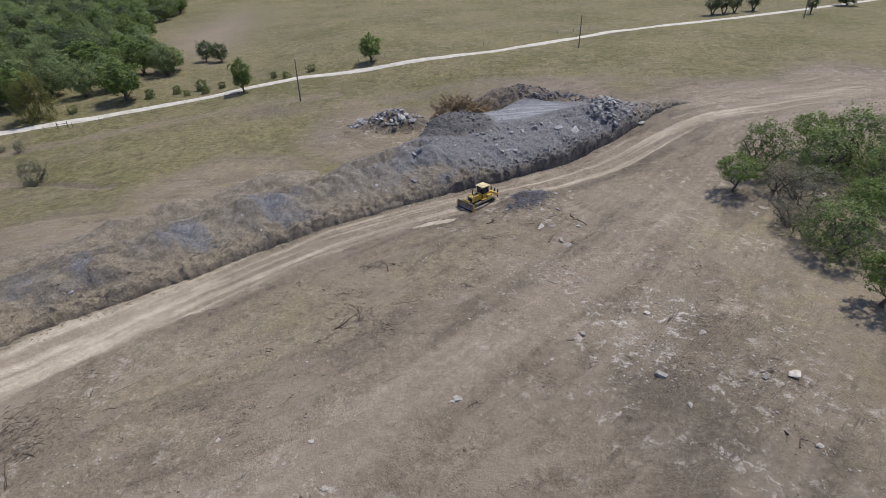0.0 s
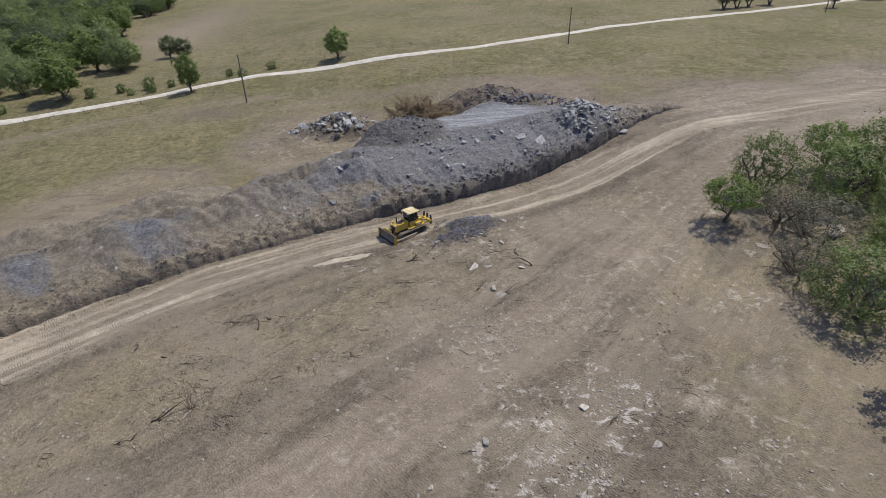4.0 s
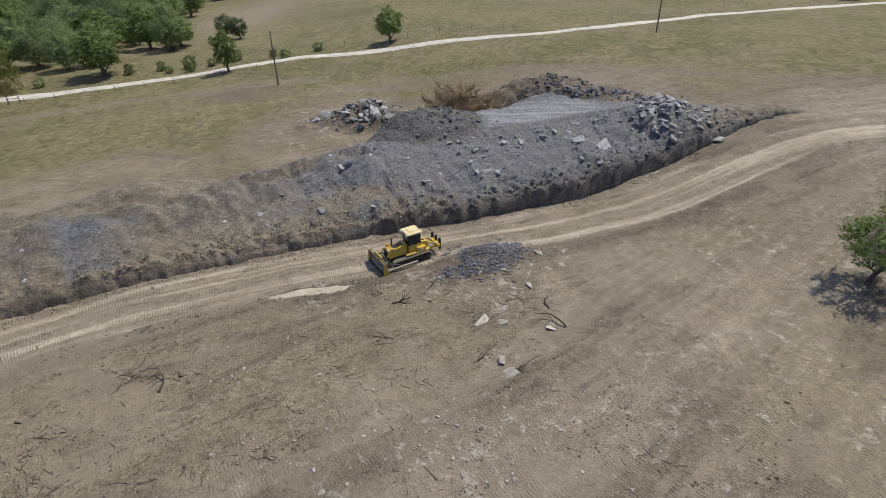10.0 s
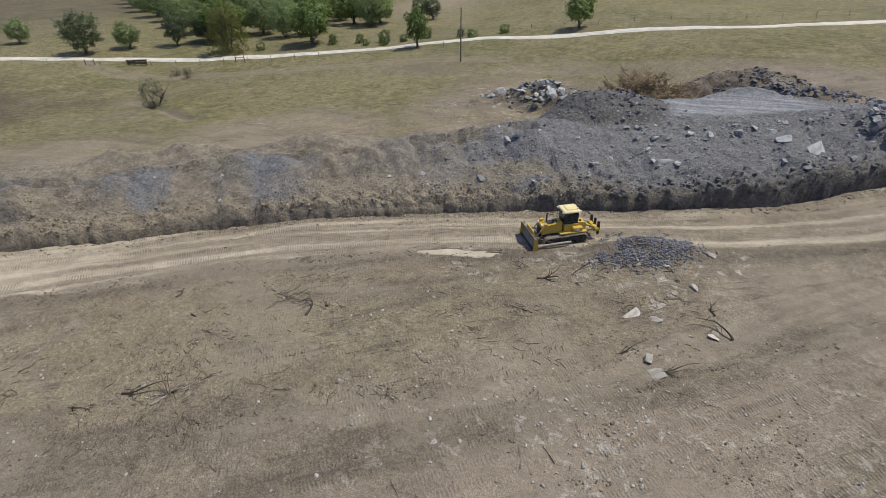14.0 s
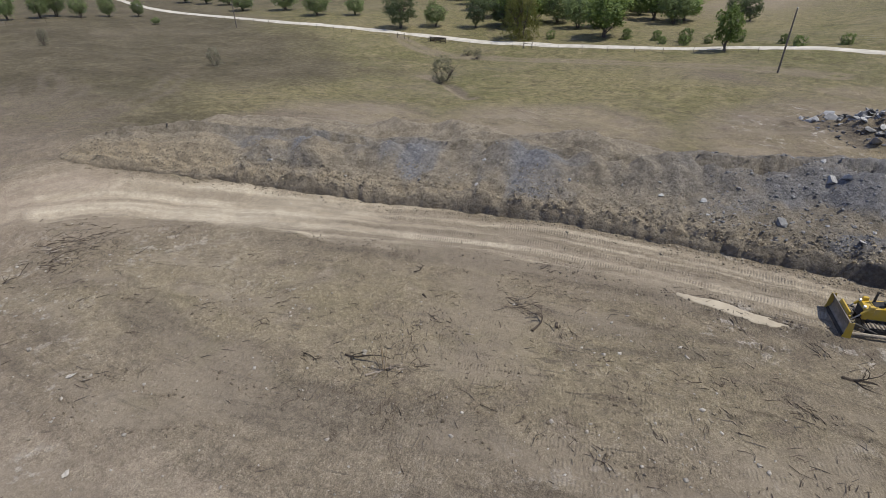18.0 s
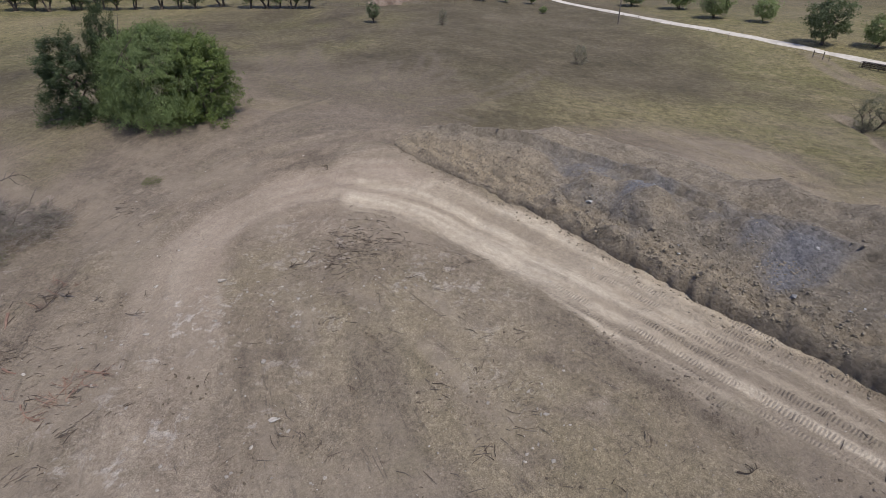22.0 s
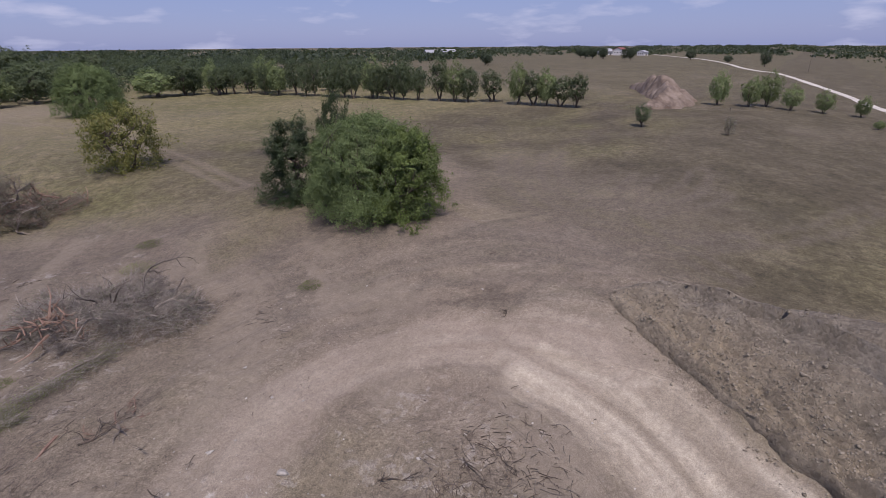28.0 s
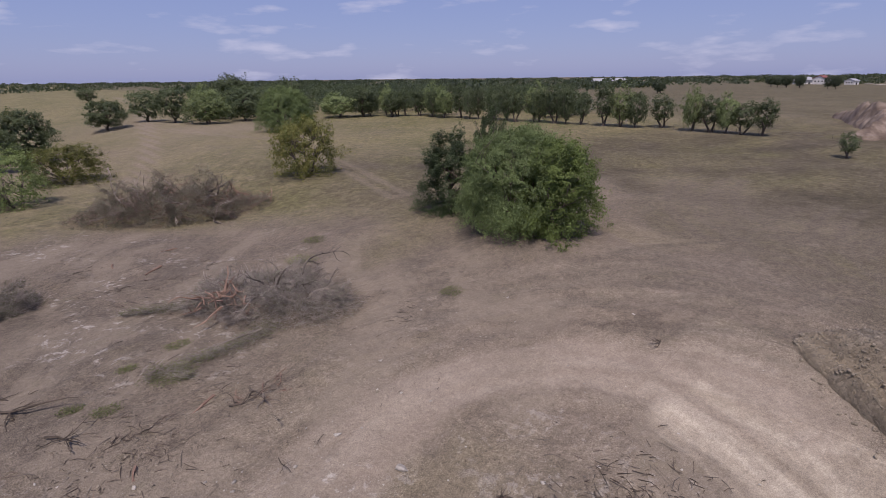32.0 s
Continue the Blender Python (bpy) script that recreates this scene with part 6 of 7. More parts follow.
# ---- branches ----
def stick_mesh(seed, length, r, forks, bend=0.12):
    rng = random.Random(seed)
    geo = Geo()

    def grow(p, d, ln, rad, level):
        pts = []
        for i in range(8):
            pts.append(p.copy())
            d = (d + Vector((rng.gauss(0, bend), rng.gauss(0, bend), rng.gauss(0, bend * 0.6)))).normalized()
            p = p + d * ln / 7
        geo.tube(pts, [rad * (1 - 0.11 * i) * rng.uniform(0.85, 1.15) for i in range(8)], 5)
        if level > 0:
            for k in range(forks):
                out = (d + Vector((rng.gauss(0, 0.7), rng.gauss(0, 0.7), rng.gauss(0.1, 0.3)))).normalized()
                grow(pts[rng.choice((1, 2, 3, 4, 5, 6))], out, ln * rng.uniform(0.35, 0.7), rad * 0.55, level - 1)

    grow(Vector((-length / 2, 0, 0)), Vector((1, 0, 0)), length, r, 2 if forks > 1 else 1)
    me = geo.mesh("branch")
    return me


BRANCH = [stick_mesh(300 + k, 1.0, 0.018 + 0.005 * (k % 3), (2, 3, 4)[k % 3], 0.16 + 0.05 * (k % 3)) for k in range(9)]
for me in BRANCH:
    me.materials.append(M_DEAD)
LOGS = [stick_mesh(330 + k, 1.0, 0.05 + 0.012 * (k % 3), 1, 0.09) for k in range(5)]
for me in LOGS:
    me.materials.append(M_REDWOOD)
M_BLACKWOOD = plain("charred_dark_wood", (0.035, 0.028, 0.022), (0.095, 0.075, 0.058), 3, 0.9, 0.02, random_value=0.3)
DARKSTICK = [stick_mesh(350 + k, 1.0, 0.042, 3, 0.26) for k in range(5)]
for me in DARKSTICK:
    me.materials.append(M_BLACKWOOD)


def blades(name, c, size, seed):
    """Small leaf blades at the places c, turned every way."""
    g = np.random.default_rng(seed)
    n = len(c)
    e1, e2 = g.normal(size=(n, 3)), g.normal(size=(n, 3))
    e1 /= np.linalg.norm(e1, axis=1)[:, None]
    e2 = np.cross(e1, e2)
    e2 /= np.linalg.norm(e2, axis=1)[:, None]
    s = (size * g.uniform(0.6, 1.4, n))[:, None]
    v = np.stack([c - e1 * s, c - e2 * s * 0.45, c + e1 * s, c + e2 * s * 0.45], 1).reshape(-1, 3)
    return quads(name, v, np.arange(n * 4).reshape(-1, 4))


def quads(name, v, f):
    me = bpy.data.meshes.new(name)
    me.vertices.add(len(v))
    me.vertices.foreach_set("co", v.astype(np.float32).ravel())
    me.loops.add(f.size)
    me.loops.foreach_set("vertex_index", f.ravel().astype(np.int32))
    me.polygons.add(len(f))
    me.polygons.foreach_set("loop_start", np.arange(0, f.size, 4))
    me.update(calc_edges=True)
    return me


def twig_mesh(c, d, ln, r, seed):
    """Bent three-sided twigs from the places c along d."""
    g = np.random.default_rng(seed)
    n = len(c)
    side = np.cross(d, g.normal(size=(n, 3)))
    side /= np.linalg.norm(side, axis=1)[:, None]
    oth = np.cross(d, side)
    bend = g.normal(size=(n, 3)) * 0.16 * ln
    rings = []
    for f, k in ((0.0, 1.0), (0.5, 0.75), (1.0, 0.3)):
        p = c + d * ln * f + bend * (f - f * f) * 4 * 0.6
        for t in range(3):
            q = 2 * math.pi * t / 3
            rings.append(p + (side * math.cos(q) + oth * math.sin(q)) * r * k)
    v = np.stack(rings, 1).reshape(-1, 3)
    v[:, 2] = np.maximum(v[:, 2], 0.02)
    loc = [(s * 3 + t, s * 3 + (t + 1) % 3, s * 3 + 3 + (t + 1) % 3, s * 3 + 3 + t) for s in range(2) for t in range(3)]
    return quads("twig_tangle", v, (np.array(loc)[None] + (np.arange(n) * 9)[:, None, None]).reshape(-1, 4))


def treetops(seed, tops, n, rx, ry, h, reach, rise):
    """Roots, ways and lengths of the twigs of felled treetops thrown on one heap; also each top's own stem."""
    g = np.random.default_rng(seed)
    az, w = g.uniform(0, 2 * np.pi, tops), np.sqrt(g.random(tops)) * 0.82
    foot = np.stack([np.cos(az) * w * rx, np.sin(az) * w * ry, h * (1 - w ** 1.6) * g.uniform(0.05, 0.75, tops) + 0.1], 1)
    out = az + g.normal(0, 0.9, tops)
    up = np.abs(g.normal(rise, 0.28, tops))
    axis = np.stack([np.cos(out) * np.cos(up), np.sin(out) * np.cos(up), np.sin(up)], 1)
    span_ = reach * g.uniform(0.55, 1.25, tops)
    foot[:, :2] -= axis[:, :2] * span_[:, None] * 0.35
    k = g.integers(0, tops, n)
    f = g.random(n) ** 0.8
    c = foot[k] + axis[k] * (span_[k] * f)[:, None] + g.normal(size=(n, 3)) * 0.10
    d = axis[k] * 0.55 + g.normal(size=(n, 3)) * np.array([0.62, 0.62, 0.45])
    d /= np.linalg.norm(d, axis=1)[:, None]
    ln = (span_[k] * (0.42 - 0.22 * f) * g.uniform(0.3, 1.2, n))[:, None]
    c[:, 2] = np.maximum(c[:, 2], 0.05)
    return c, d, ln, foot, axis, span_


def lay(mesh, name, parent, p, way, s, roll):
    """A branch mesh laid from p along way, s metres long."""
    b = part(name, mesh, None, parent)
    q = Vector(way).to_track_quat("X", "Z").to_matrix().to_4x4()
    b.matrix_basis = Matrix.Translation(Vector(p) + Vector(way) * s * 0.5) @ q @ Matrix.Rotation(roll, 4, "X") @ Matrix.Diagonal((s, s, s, 1))
    return b


def brush_pile(x, y, turn, rx, ry, h, label, tops, logs, twigs, leaves, seed, leaf="grey", wood=M_DEAD, thick=0.011, reach=3.6, rise=0.3, core=(0, 0), spread=0.62, bulk=0, fine=M_BRUSH):
    rng = random.Random(seed)
    ob = thing("brush_pile", pose(x, y, landz(x, y) - 0.1, 0, 0, turn), label, "brush pile")
    c, d, ln, foot, axis, span_ = treetops(seed, tops, twigs, rx, ry, h, reach, rise)
    if bulk:
        # fine twigs filling the body of the heap
        gb = np.random.default_rng(seed + 5)
        az, w = gb.uniform(0, 2 * np.pi, bulk), np.sqrt(gb.random(bulk)) * (0.82 + 0.22 * gb.random(bulk))
        px, py = np.cos(az) * w * rx, np.sin(az) * w * ry
        crest_ = h * np.clip(1 - w ** 2.2, 0.05, 1) * (0.72 + 0.38 * fbm(px * 0.45, py * 0.45, seed, 3))
        p3 = np.stack([px, py, 0.05 + crest_ * gb.random(bulk) ** 0.55], 1)
        d3 = np.stack([np.cos(az), np.sin(az), np.full(bulk, 0.35)], 1) * 0.5 + gb.normal(size=(bulk, 3)) * np.array([0.7, 0.7, 0.4])
        d3 /= np.linalg.norm(d3, axis=1)[:, None]
        c, d, ln = np.concatenate([c, p3]), np.concatenate([d, d3]), np.concatenate([ln, 0.35 + 1.1 * gb.random((bulk, 1)) ** 2])
    for p, a, s in zip(foot, axis, span_):
        lay(rng.choice(BRANCH if wood is M_DEAD else PALES), "branch", ob, p, a, float(s) * 1.15, rng.uniform(0, 6.28))
    for k in range(logs):
        a, w = rng.uniform(0, 6.283), math.sqrt(rng.random()) * spread
        p = (core[0] * rx + math.cos(a) * w * rx, core[1] * ry + math.sin(a) * w * ry, h * (1 - w) * rng.uniform(0.25, 0.85) + 0.1)
        t = Vector((rng.gauss(0, 1), rng.gauss(0, 1), rng.gauss(0.25, 0.55))).normalized()
        lay(rng.choice(LOGS), "log", ob, p, t, rng.uniform(0.7, 2.0), rng.uniform(0, 6.28))
    part("twig_tangle", twig_mesh(c, d, ln, thick, seed), fine if wood is M_DEAD else wood, ob)
    if leaves:
        g = np.random.default_rng(seed + 1)
        k = g.integers(0, len(c), leaves)
        q = c[k] + d[k] * ln[k] * g.uniform(0.3, 1.0, (leaves, 1)) + g.normal(size=(leaves, 3)) * 0.09
        q = q[solid(q / 1.1 + 30, seed, 2) > -0.12]
        q[:, 2] = np.maximum(q[:, 2], 0.05)
        part("withered_leaves", blades("withered_leaves", q, 0.07, seed), LEAF[leaf], ob)
    return ob


PALETWIG = plain("pale_dry_twigs", (0.23, 0.175, 0.11), (0.42, 0.33, 0.215), 2, 0.9, 0.0, island=0.3)
brush_pile(-38.8, -40.5, -25, 15.0, 6.4, 6.6, "long pile of torn reddish brush and stumps on bare soil", 60, 200, 9000, 110000, 41, core=(-0.15, -0.15), spread=0.75, bulk=13000, fine=plain("red_brown_brush_twigs", (0.120, 0.088, 0.070), (0.270, 0.212, 0.172), 2.0, 0.9, 0.0, island=0.35))
brush_pile(-35.8, -1.6, -52, 8.0, 5.0, 2.7, "pile of grey uprooted brush with a torn red stump", 26, 34, 6000, 16000, 42, core=(0.31, 0.6), spread=0.3, rise=0.17, bulk=9000)
brush_pile(-17.5, -15.5, 10, 3.2, 2.2, 1.2, "low heap of dark uprooted brush", 12, 5, 2600, 14000, 43, reach=2.6, bulk=3500)
PALES = [me.copy() for me in BRANCH]
for me in PALES:
    me.materials.clear()
    me.materials.append(PALETWIG)
brush_pile(3.0, 121.7, 15, 6.2, 3.6, 4.8, "tall pile of pale dry sticks and brush", 80, 0, 9000, 0, 44, thick=0.045, wood=PALETWIG, reach=4.2, rise=0.3, bulk=3000)
# felled saplings trailing from the brush pile
for x, y, turn, s, leaf in ((-29.6, -6.0, -18, 8.6, "weed"), (-30.2, 3.9, 15.5, 9.0, "weed"), (-25.6, 5.2, 150, 3.0, "weed")):
    ob = thing("felled_sapling", pose(x, y, landz(x, y) + 0.1, 0, 0, turn), "felled sapling with wilting green leaves lying on soil", "branch", "felled saplings")
    g = np.random.default_rng(int(s * 10 - x))
    n = int(110 * s)
    f = g.random(n)
    c = np.stack([(f - 0.5) * s, g.normal(0, 0.42, n) * (1.25 - 0.7 * f) + 0.35 * np.sin(f * 5), 0.05 + 0.42 * g.random(n) ** 2 * (1.2 - f)], 1)
    d = np.stack([g.normal(0.7, 0.3, n), g.normal(0, 0.55, n), g.normal(0.12, 0.22, n)], 1)
    d /= np.linalg.norm(d, axis=1)[:, None]
    ln = (0.25 + 0.75 * g.random(n))[:, None]
    lay(BRANCH[4], "branch", ob, (-s * 0.5, 0, 0.15), (1, 0, 0), s, 0.4).scale = (s, s * 0.35, s * 0.3)
    part("twig_tangle", twig_mesh(c, d, ln, 0.012, int(s * 3)), M_BRUSH, ob)
    k = g.integers(0, n, int(430 * s))
    q = c[k] + d[k] * ln[k] * g.uniform(0.3, 1.0, (len(k), 1)) + g.normal(size=(len(k), 3)) * 0.07
    q[:, 2] = np.maximum(q[:, 2], 0.03)
    part("leaves", blades("leaves", q, 0.045, int(s)), LEAF[leaf], ob)
# low weeds
for k, (x, y, r) in enumerate(((-26.0, 5.6, 1.1), (-22.0, 7.0, 0.6), (-24.0, 2.4, 0.5), (-20.4, 5.4, 0.5), (-27.5, 1.0, 0.7), (-43.0, -10.0, 1.6), (-46.5, -14.0, 1.3), (-48.0, 8.0, 1.0))):
    g = np.random.default_rng(60 + k)
    n = int(900 * r)
    a, w = g.uniform(0, 6.283, n), np.sqrt(g.random(n)) * r
    q = np.stack([np.cos(a) * w * 1.3 + g.normal(0, 0.15, n), np.sin(a) * w, 0.02 + 0.16 * g.random(n) ** 1.5], 1)
    tagged(part("weed_patch", blades("leaves", q, 0.05, k), LEAF["weed"]), "low green weeds on bare soil", "weeds", kind="stuff").matrix_basis = Matrix.Translation((x, y, landz(x, y)))

# branches lying about the clearing
DARKTWIG = [me.copy() for me in BRANCH]
for me in DARKTWIG:
    me.materials.clear()
    me.materials.append(M_BLACKWOOD)
for x, y, turn, s, pool in ((-8.6, 58.8, 150, 4.2, DARKSTICK), (-8.0, 57.6, 95, 3.0, DARKSTICK), (-14.5, 52.8, 20, 2.4, DARKSTICK), (-18.2, 54.0, 70, 1.5, DARKSTICK), (-9.2, 53.2, 35, 2.6, BRANCH), (-9.8, 46.6, 70, 3.2, BRANCH),
                            (-11.0, 45.8, 20, 4.5, BRANCH), (-13.5, 43.0, 0, 2.2, BRANCH), (8.9, 69.6, 15, 2.0, DARKSTICK), (7.0, 69.0, 12, 4.6, BRANCH), (14.5, 74.4, 0, 2.0, DARKSTICK), (18.9, 68.6, 120, 2.8, DARKSTICK), (17.6, 70.5, 130, 2.2, DARKSTICK), (-3.9, 50.2, 30, 2.0, BRANCH),
                            (17.0, 62.6, 20, 3.4, BRANCH), (14.0, 63.2, 30, 3.4, BRANCH), (-28.9, 12.7, 60, 4.0, BRANCH), (-27.8, 18.1, 75, 2.4, BRANCH), (-29.4, 27.1, 60, 1.6, BRANCH), (-37.2, 30.1, 45, 3.0, BRANCH), (-36.0, 28.2, 0, 2.4, BRANCH),
                            (-34.7, 27.1, 100, 3.0, BRANCH), (-38.6, 31.0, 20, 2.2, BRANCH), (-33.3, 36.4, 80, 2.2, BRANCH), (-31.5, 30.6, 60, 1.2, BRANCH), (-18.7, 4.8, 130, 6.0, BRANCH), (-28.6, 11.8, 140, 3.2, BRANCH), (-30.1, 17.3, 20, 1.6, BRANCH),
                            (-19.7, 8.9, 120, 3.6, BRANCH), (-51.4, 25.0, 20, 2.2, DARKSTICK), (-17.5, 1.5, 115, 4.0, BRANCH), (-23, 10.5, 20, 2.0, BRANCH), (1.8, 34.0, 20, 1.8, BRANCH), (23.0, 45.5, 60, 1.6, DARKSTICK), (26.5, 31.0, 100, 3.2, DARKSTICK), (27.6, 29.5, 60, 2.2, DARKSTICK),
                            (-16.2, 27.0, 20, 1.6, BRANCH), (-22.5, 25.5, 10, 1.8, BRANCH), (-26.5, 10.0, 40, 3.0, LOGS), (-30.0, -18.0, 30, 3.0, LOGS), (-33.0, -24.0, 10, 2.5, LOGS), (-27.0, -22.0, 70, 2.5, LOGS), (-35.5, -20.0, 55, 1.8, BRANCH), (-22, 14, 70, 2.2, LOGS), (19.5, 56.5, 40, 1.6, BRANCH)):
    s *= 0.76
    if pool is BRANCH and rng.random() < 0.55:
        pool = DARKTWIG
    ob = part("fallen_branch", rng.choice(pool), None)
    ob.matrix_basis = pose(x, y, landz(x, y) + 0.06 * s * 0.5, rng.uniform(-25, 25), rng.uniform(-4, 4), turn) @ Matrix.Diagonal((s, s, s * 0.75, 1))
    tagged(ob, {id(BRANCH): "bleached dead branch lying on bare soil", id(DARKSTICK): "dark twisted dead branch lying on bare soil", id(DARKTWIG): "thin dark forked branch lying on bare soil", id(LOGS): "torn reddish root wood lying on bare soil"}[id(pool)], "branch", "branches on the clearing")
# torn reddish root branches dropped beside the loop
REDS = [me.copy() for me in BRANCH]
for me in REDS:
    me.materials.clear()
    me.materials.append(M_REDWOOD)
for cx, cy, n in ((-29.8, 10.7, 7), (-20.5, 17.6, 12)):
    for k in range(n):
        x, y, s = cx + rng.gauss(0, 1.2), cy + rng.gauss(0, 1.2), rng.uniform(0.9, 2.4)
        ob = part("fallen_branch", rng.choice(REDS), None)
        ob.matrix_basis = pose(x, y, landz(x, y) + 0.03 * s, rng.uniform(-25, 25), rng.uniform(-3, 3), 35 + rng.gauss(0, 28)) @ Matrix.Diagonal((s, s * 0.9, s * 0.6, 1))
        tagged(ob, "torn reddish root branch lying on bare soil", "branch", "branches on the clearing")
# bleached stalks still standing among the torn brush
stalks = thing("dry_stalks", pose(-10.1, 46.6, landz(-10.1, 46.6)), "bleached dry stalks standing among torn brush", "dead shrub")
for k, (dx, dy, h, r) in enumerate(((0.0, 0.0, 2.1, 0.05), (0.25, 0.1, 1.7, 0.04), (-0.3, 0.15, 1.3, 0.035), (0.5, -0.2, 0.9, 0.03), (-0.15, -0.3, 1.5, 0.035))):
    lean = Vector((dx * 0.9, dy * 1.4, 0))
    part("stem", Geo().tube([(dx * 0.4, dy * 0.4, -0.1), Vector((dx * 0.5, dy * 0.5, h * 0.5)) + lean * 0.3, Vector((dx, dy, h)) + lean * 0.5], [r, r * 0.8, r * 0.35], 6), PALETWIG, stalks)
    part("twig", Geo().tube([Vector((dx * 0.5, dy * 0.5, h * 0.5)) + lean * 0.3, Vector((dx * 0.7 + 0.3 * (-1) ** k, dy + 0.2, h * 0.8))], [r * 0.5, r * 0.2], 5), PALETWIG, stalks)
# fine litter of twigs over the cleared ground
rows = []
g3 = np.random.default_rng(71)
lit, lit_dark = Geo(), Geo()
for cx, cy, rr, n, cl in ((-37, 30.5, 5, 420, 14), (-10, 47, 6, 260, 12), (-24, 34, 12, 130, 8), (8, 62, 12, 220, 12), (22, 42, 14, 200, 14), (-20, 14, 10, 260, 14), (-12, 58, 8, 200, 12), (14, 30, 14, 80, 6), (-25, 8, 7, 220, 10),
                          (12, 70, 5, 120, 8), (-20, 40, 12, 80, 8), (5, 54, 14, 120, 9), (-28, -16, 10, 260, 12), (-33, 38, 6, 60, 5), (0, 64, 9, 140, 8), (-40, 10, 7, 60, 5)):
    nests = [(g3.normal(cx, rr * 0.5), g3.normal(cy, rr * 0.5), g3.uniform(0.4, 1.5), g3.uniform(0, 3.14)) for q in range(cl)]
    for k in range(n):
        if g3.random() < 0.72:
            nx, ny, nr, na = nests[g3.integers(0, cl)]
            x, y, a = g3.normal(nx, nr), g3.normal(ny, nr * 0.6), na + g3.normal(0, 0.5)
        else:
            x, y, a = g3.normal(cx, rr * 0.6), g3.normal(cy, rr * 0.6), g3.uniform(0, 6.283)
        l = 0.2 + 1.0 * g3.random() ** 3
        z = landz(x, y)
        dx, dy = math.cos(a) * l / 2, math.sin(a) * l / 2
        b = g3.normal(0, 0.16) * l
        (lit if g3.random() < 0.45 else lit_dark).tube([(x - dx, y - dy, z + 0.02), (x - dy * b, y + dx * b, z + 0.06), (x + dx, y + dy, z + 0.03)], [0.024, 0.019, 0.009], 3, False)
tagged(part("twig_litter", lit_dark, plain("dark_brown_twigs", (0.060, 0.046, 0.036), (0.130, 0.100, 0.078), 3.0, 0.9, 0.0, island=0.35)), "dark brown torn twigs in loose drifts on soil", "twigs", kind="stuff")
tagged(part("twig_litter", lit, M_DEAD), "fine litter of dead twigs on cleared soil", "twigs", kind="stuff")

# ---- bulldozer ----
def yellow_paint():
    m = Mat("worn_yellow_paint", 0.45)
    dust = m.span(m.noise(1.3, 6, 0.65), 0.40, 0.70)
    scuff = m.span(m.noise(9, 4, 0.7), 0.62, 0.72)
    col = m.mix(m.math("MULTIPLY", dust, 0.6), (0.52, 0.345, 0.040), (0.36, 0.29, 0.17))
    col = m.mix(m.math("MULTIPLY", scuff, 0.6), col, (0.20, 0.15, 0.09))
    m.b.inputs["Specular IOR Level"].default_value = 0.4
    return m.done(col, m.bump(m.noise(14, 3), 0.004, 0.5))


M_YELLOW = yellow_paint()
M_CREAM = plain("sun_faded_roof_paint", (0.55, 0.46, 0.24), (0.66, 0.57, 0.33), 2, 0.6, 0.004)
M_TRACK = plain("dusty_track_steel", (0.24, 0.21, 0.17), (0.40, 0.355, 0.29), 5, 0.8, 0.01, metal=0.3)
M_BLADE = plain("scoured_blade_steel", (0.17, 0.15, 0.125), (0.30, 0.27, 0.23), 2.5, 0.6, 0.01, metal=0.4)
M_BLACK = plain("black_dusty_steel", (0.02, 0.019, 0.018), (0.06, 0.055, 0.05), 4, 0.6, 0.005)
M_GLASS = Mat("cab_glass", 0.05)
M_GLASS.b.inputs["Transmission Weight"].default_value = 0.75
M_GLASS = M_GLASS.done((0.10, 0.12, 0.13))
M_LAMP = plain("lamp_lens", (0.6, 0.6, 0.58), (0.7, 0.7, 0.68), 8, 0.2, 0.0)
M_SEAT = plain("black_seat_vinyl", (0.02, 0.02, 0.022), (0.035, 0.035, 0.037), 6, 0.5, 0.002)
M_WHITE = plain("white_tank_paint", (0.6, 0.6, 0.58), (0.72, 0.72, 0.70), 4, 0.5, 0.0)

DX, DY = 4.75, 76.05
dozer = thing("bulldozer", pose(DX, DY, landz(DX, DY) + 0.06, 0, 0, -139.0), "yellow crawler bulldozer with dusty blade on the haul track", "bulldozer")


def put(ob, m):
    ob.matrix_basis = m
    return ob


# running gear
def track_loop(n):
    """Even points round the track: idler ahead, sprocket behind; rows of x, z, angle."""
    front, rear, rf, rr = (1.55, 0.43), (-1.60, 0.47), 0.40, 0.44
    pts = []
    for k in range(40):
        a = -math.pi / 2 + math.pi * k / 39
        pts.append((front[0] + rf * math.cos(a), front[1] + rf * math.sin(a)))
    pts += [(0.8, 0.86), (0.0, 0.87), (-0.8, 0.90)]
    for k in range(40):
        a = math.pi / 2 + math.pi * k / 39
        pts.append((rear[0] + rr * math.cos(a), rear[1] + rr * math.sin(a)))
    pts.append(pts[0])
    p = np.array(pts)
    run = np.r_[0, np.cumsum(np.hypot(*np.diff(p, axis=0).T))]
    at = np.linspace(0, run[-1], n, endpoint=False)
    x, z = np.interp(at, run, p[:, 0]), np.interp(at, run, p[:, 1])
    x2, z2 = np.interp(at + 0.02, run, p[:, 0]), np.interp(at + 0.02, run, p[:, 1])
    return [(a, b, math.atan2(d - b, c - a)) for a, b, c, d in zip(x, z, x2, z2)]


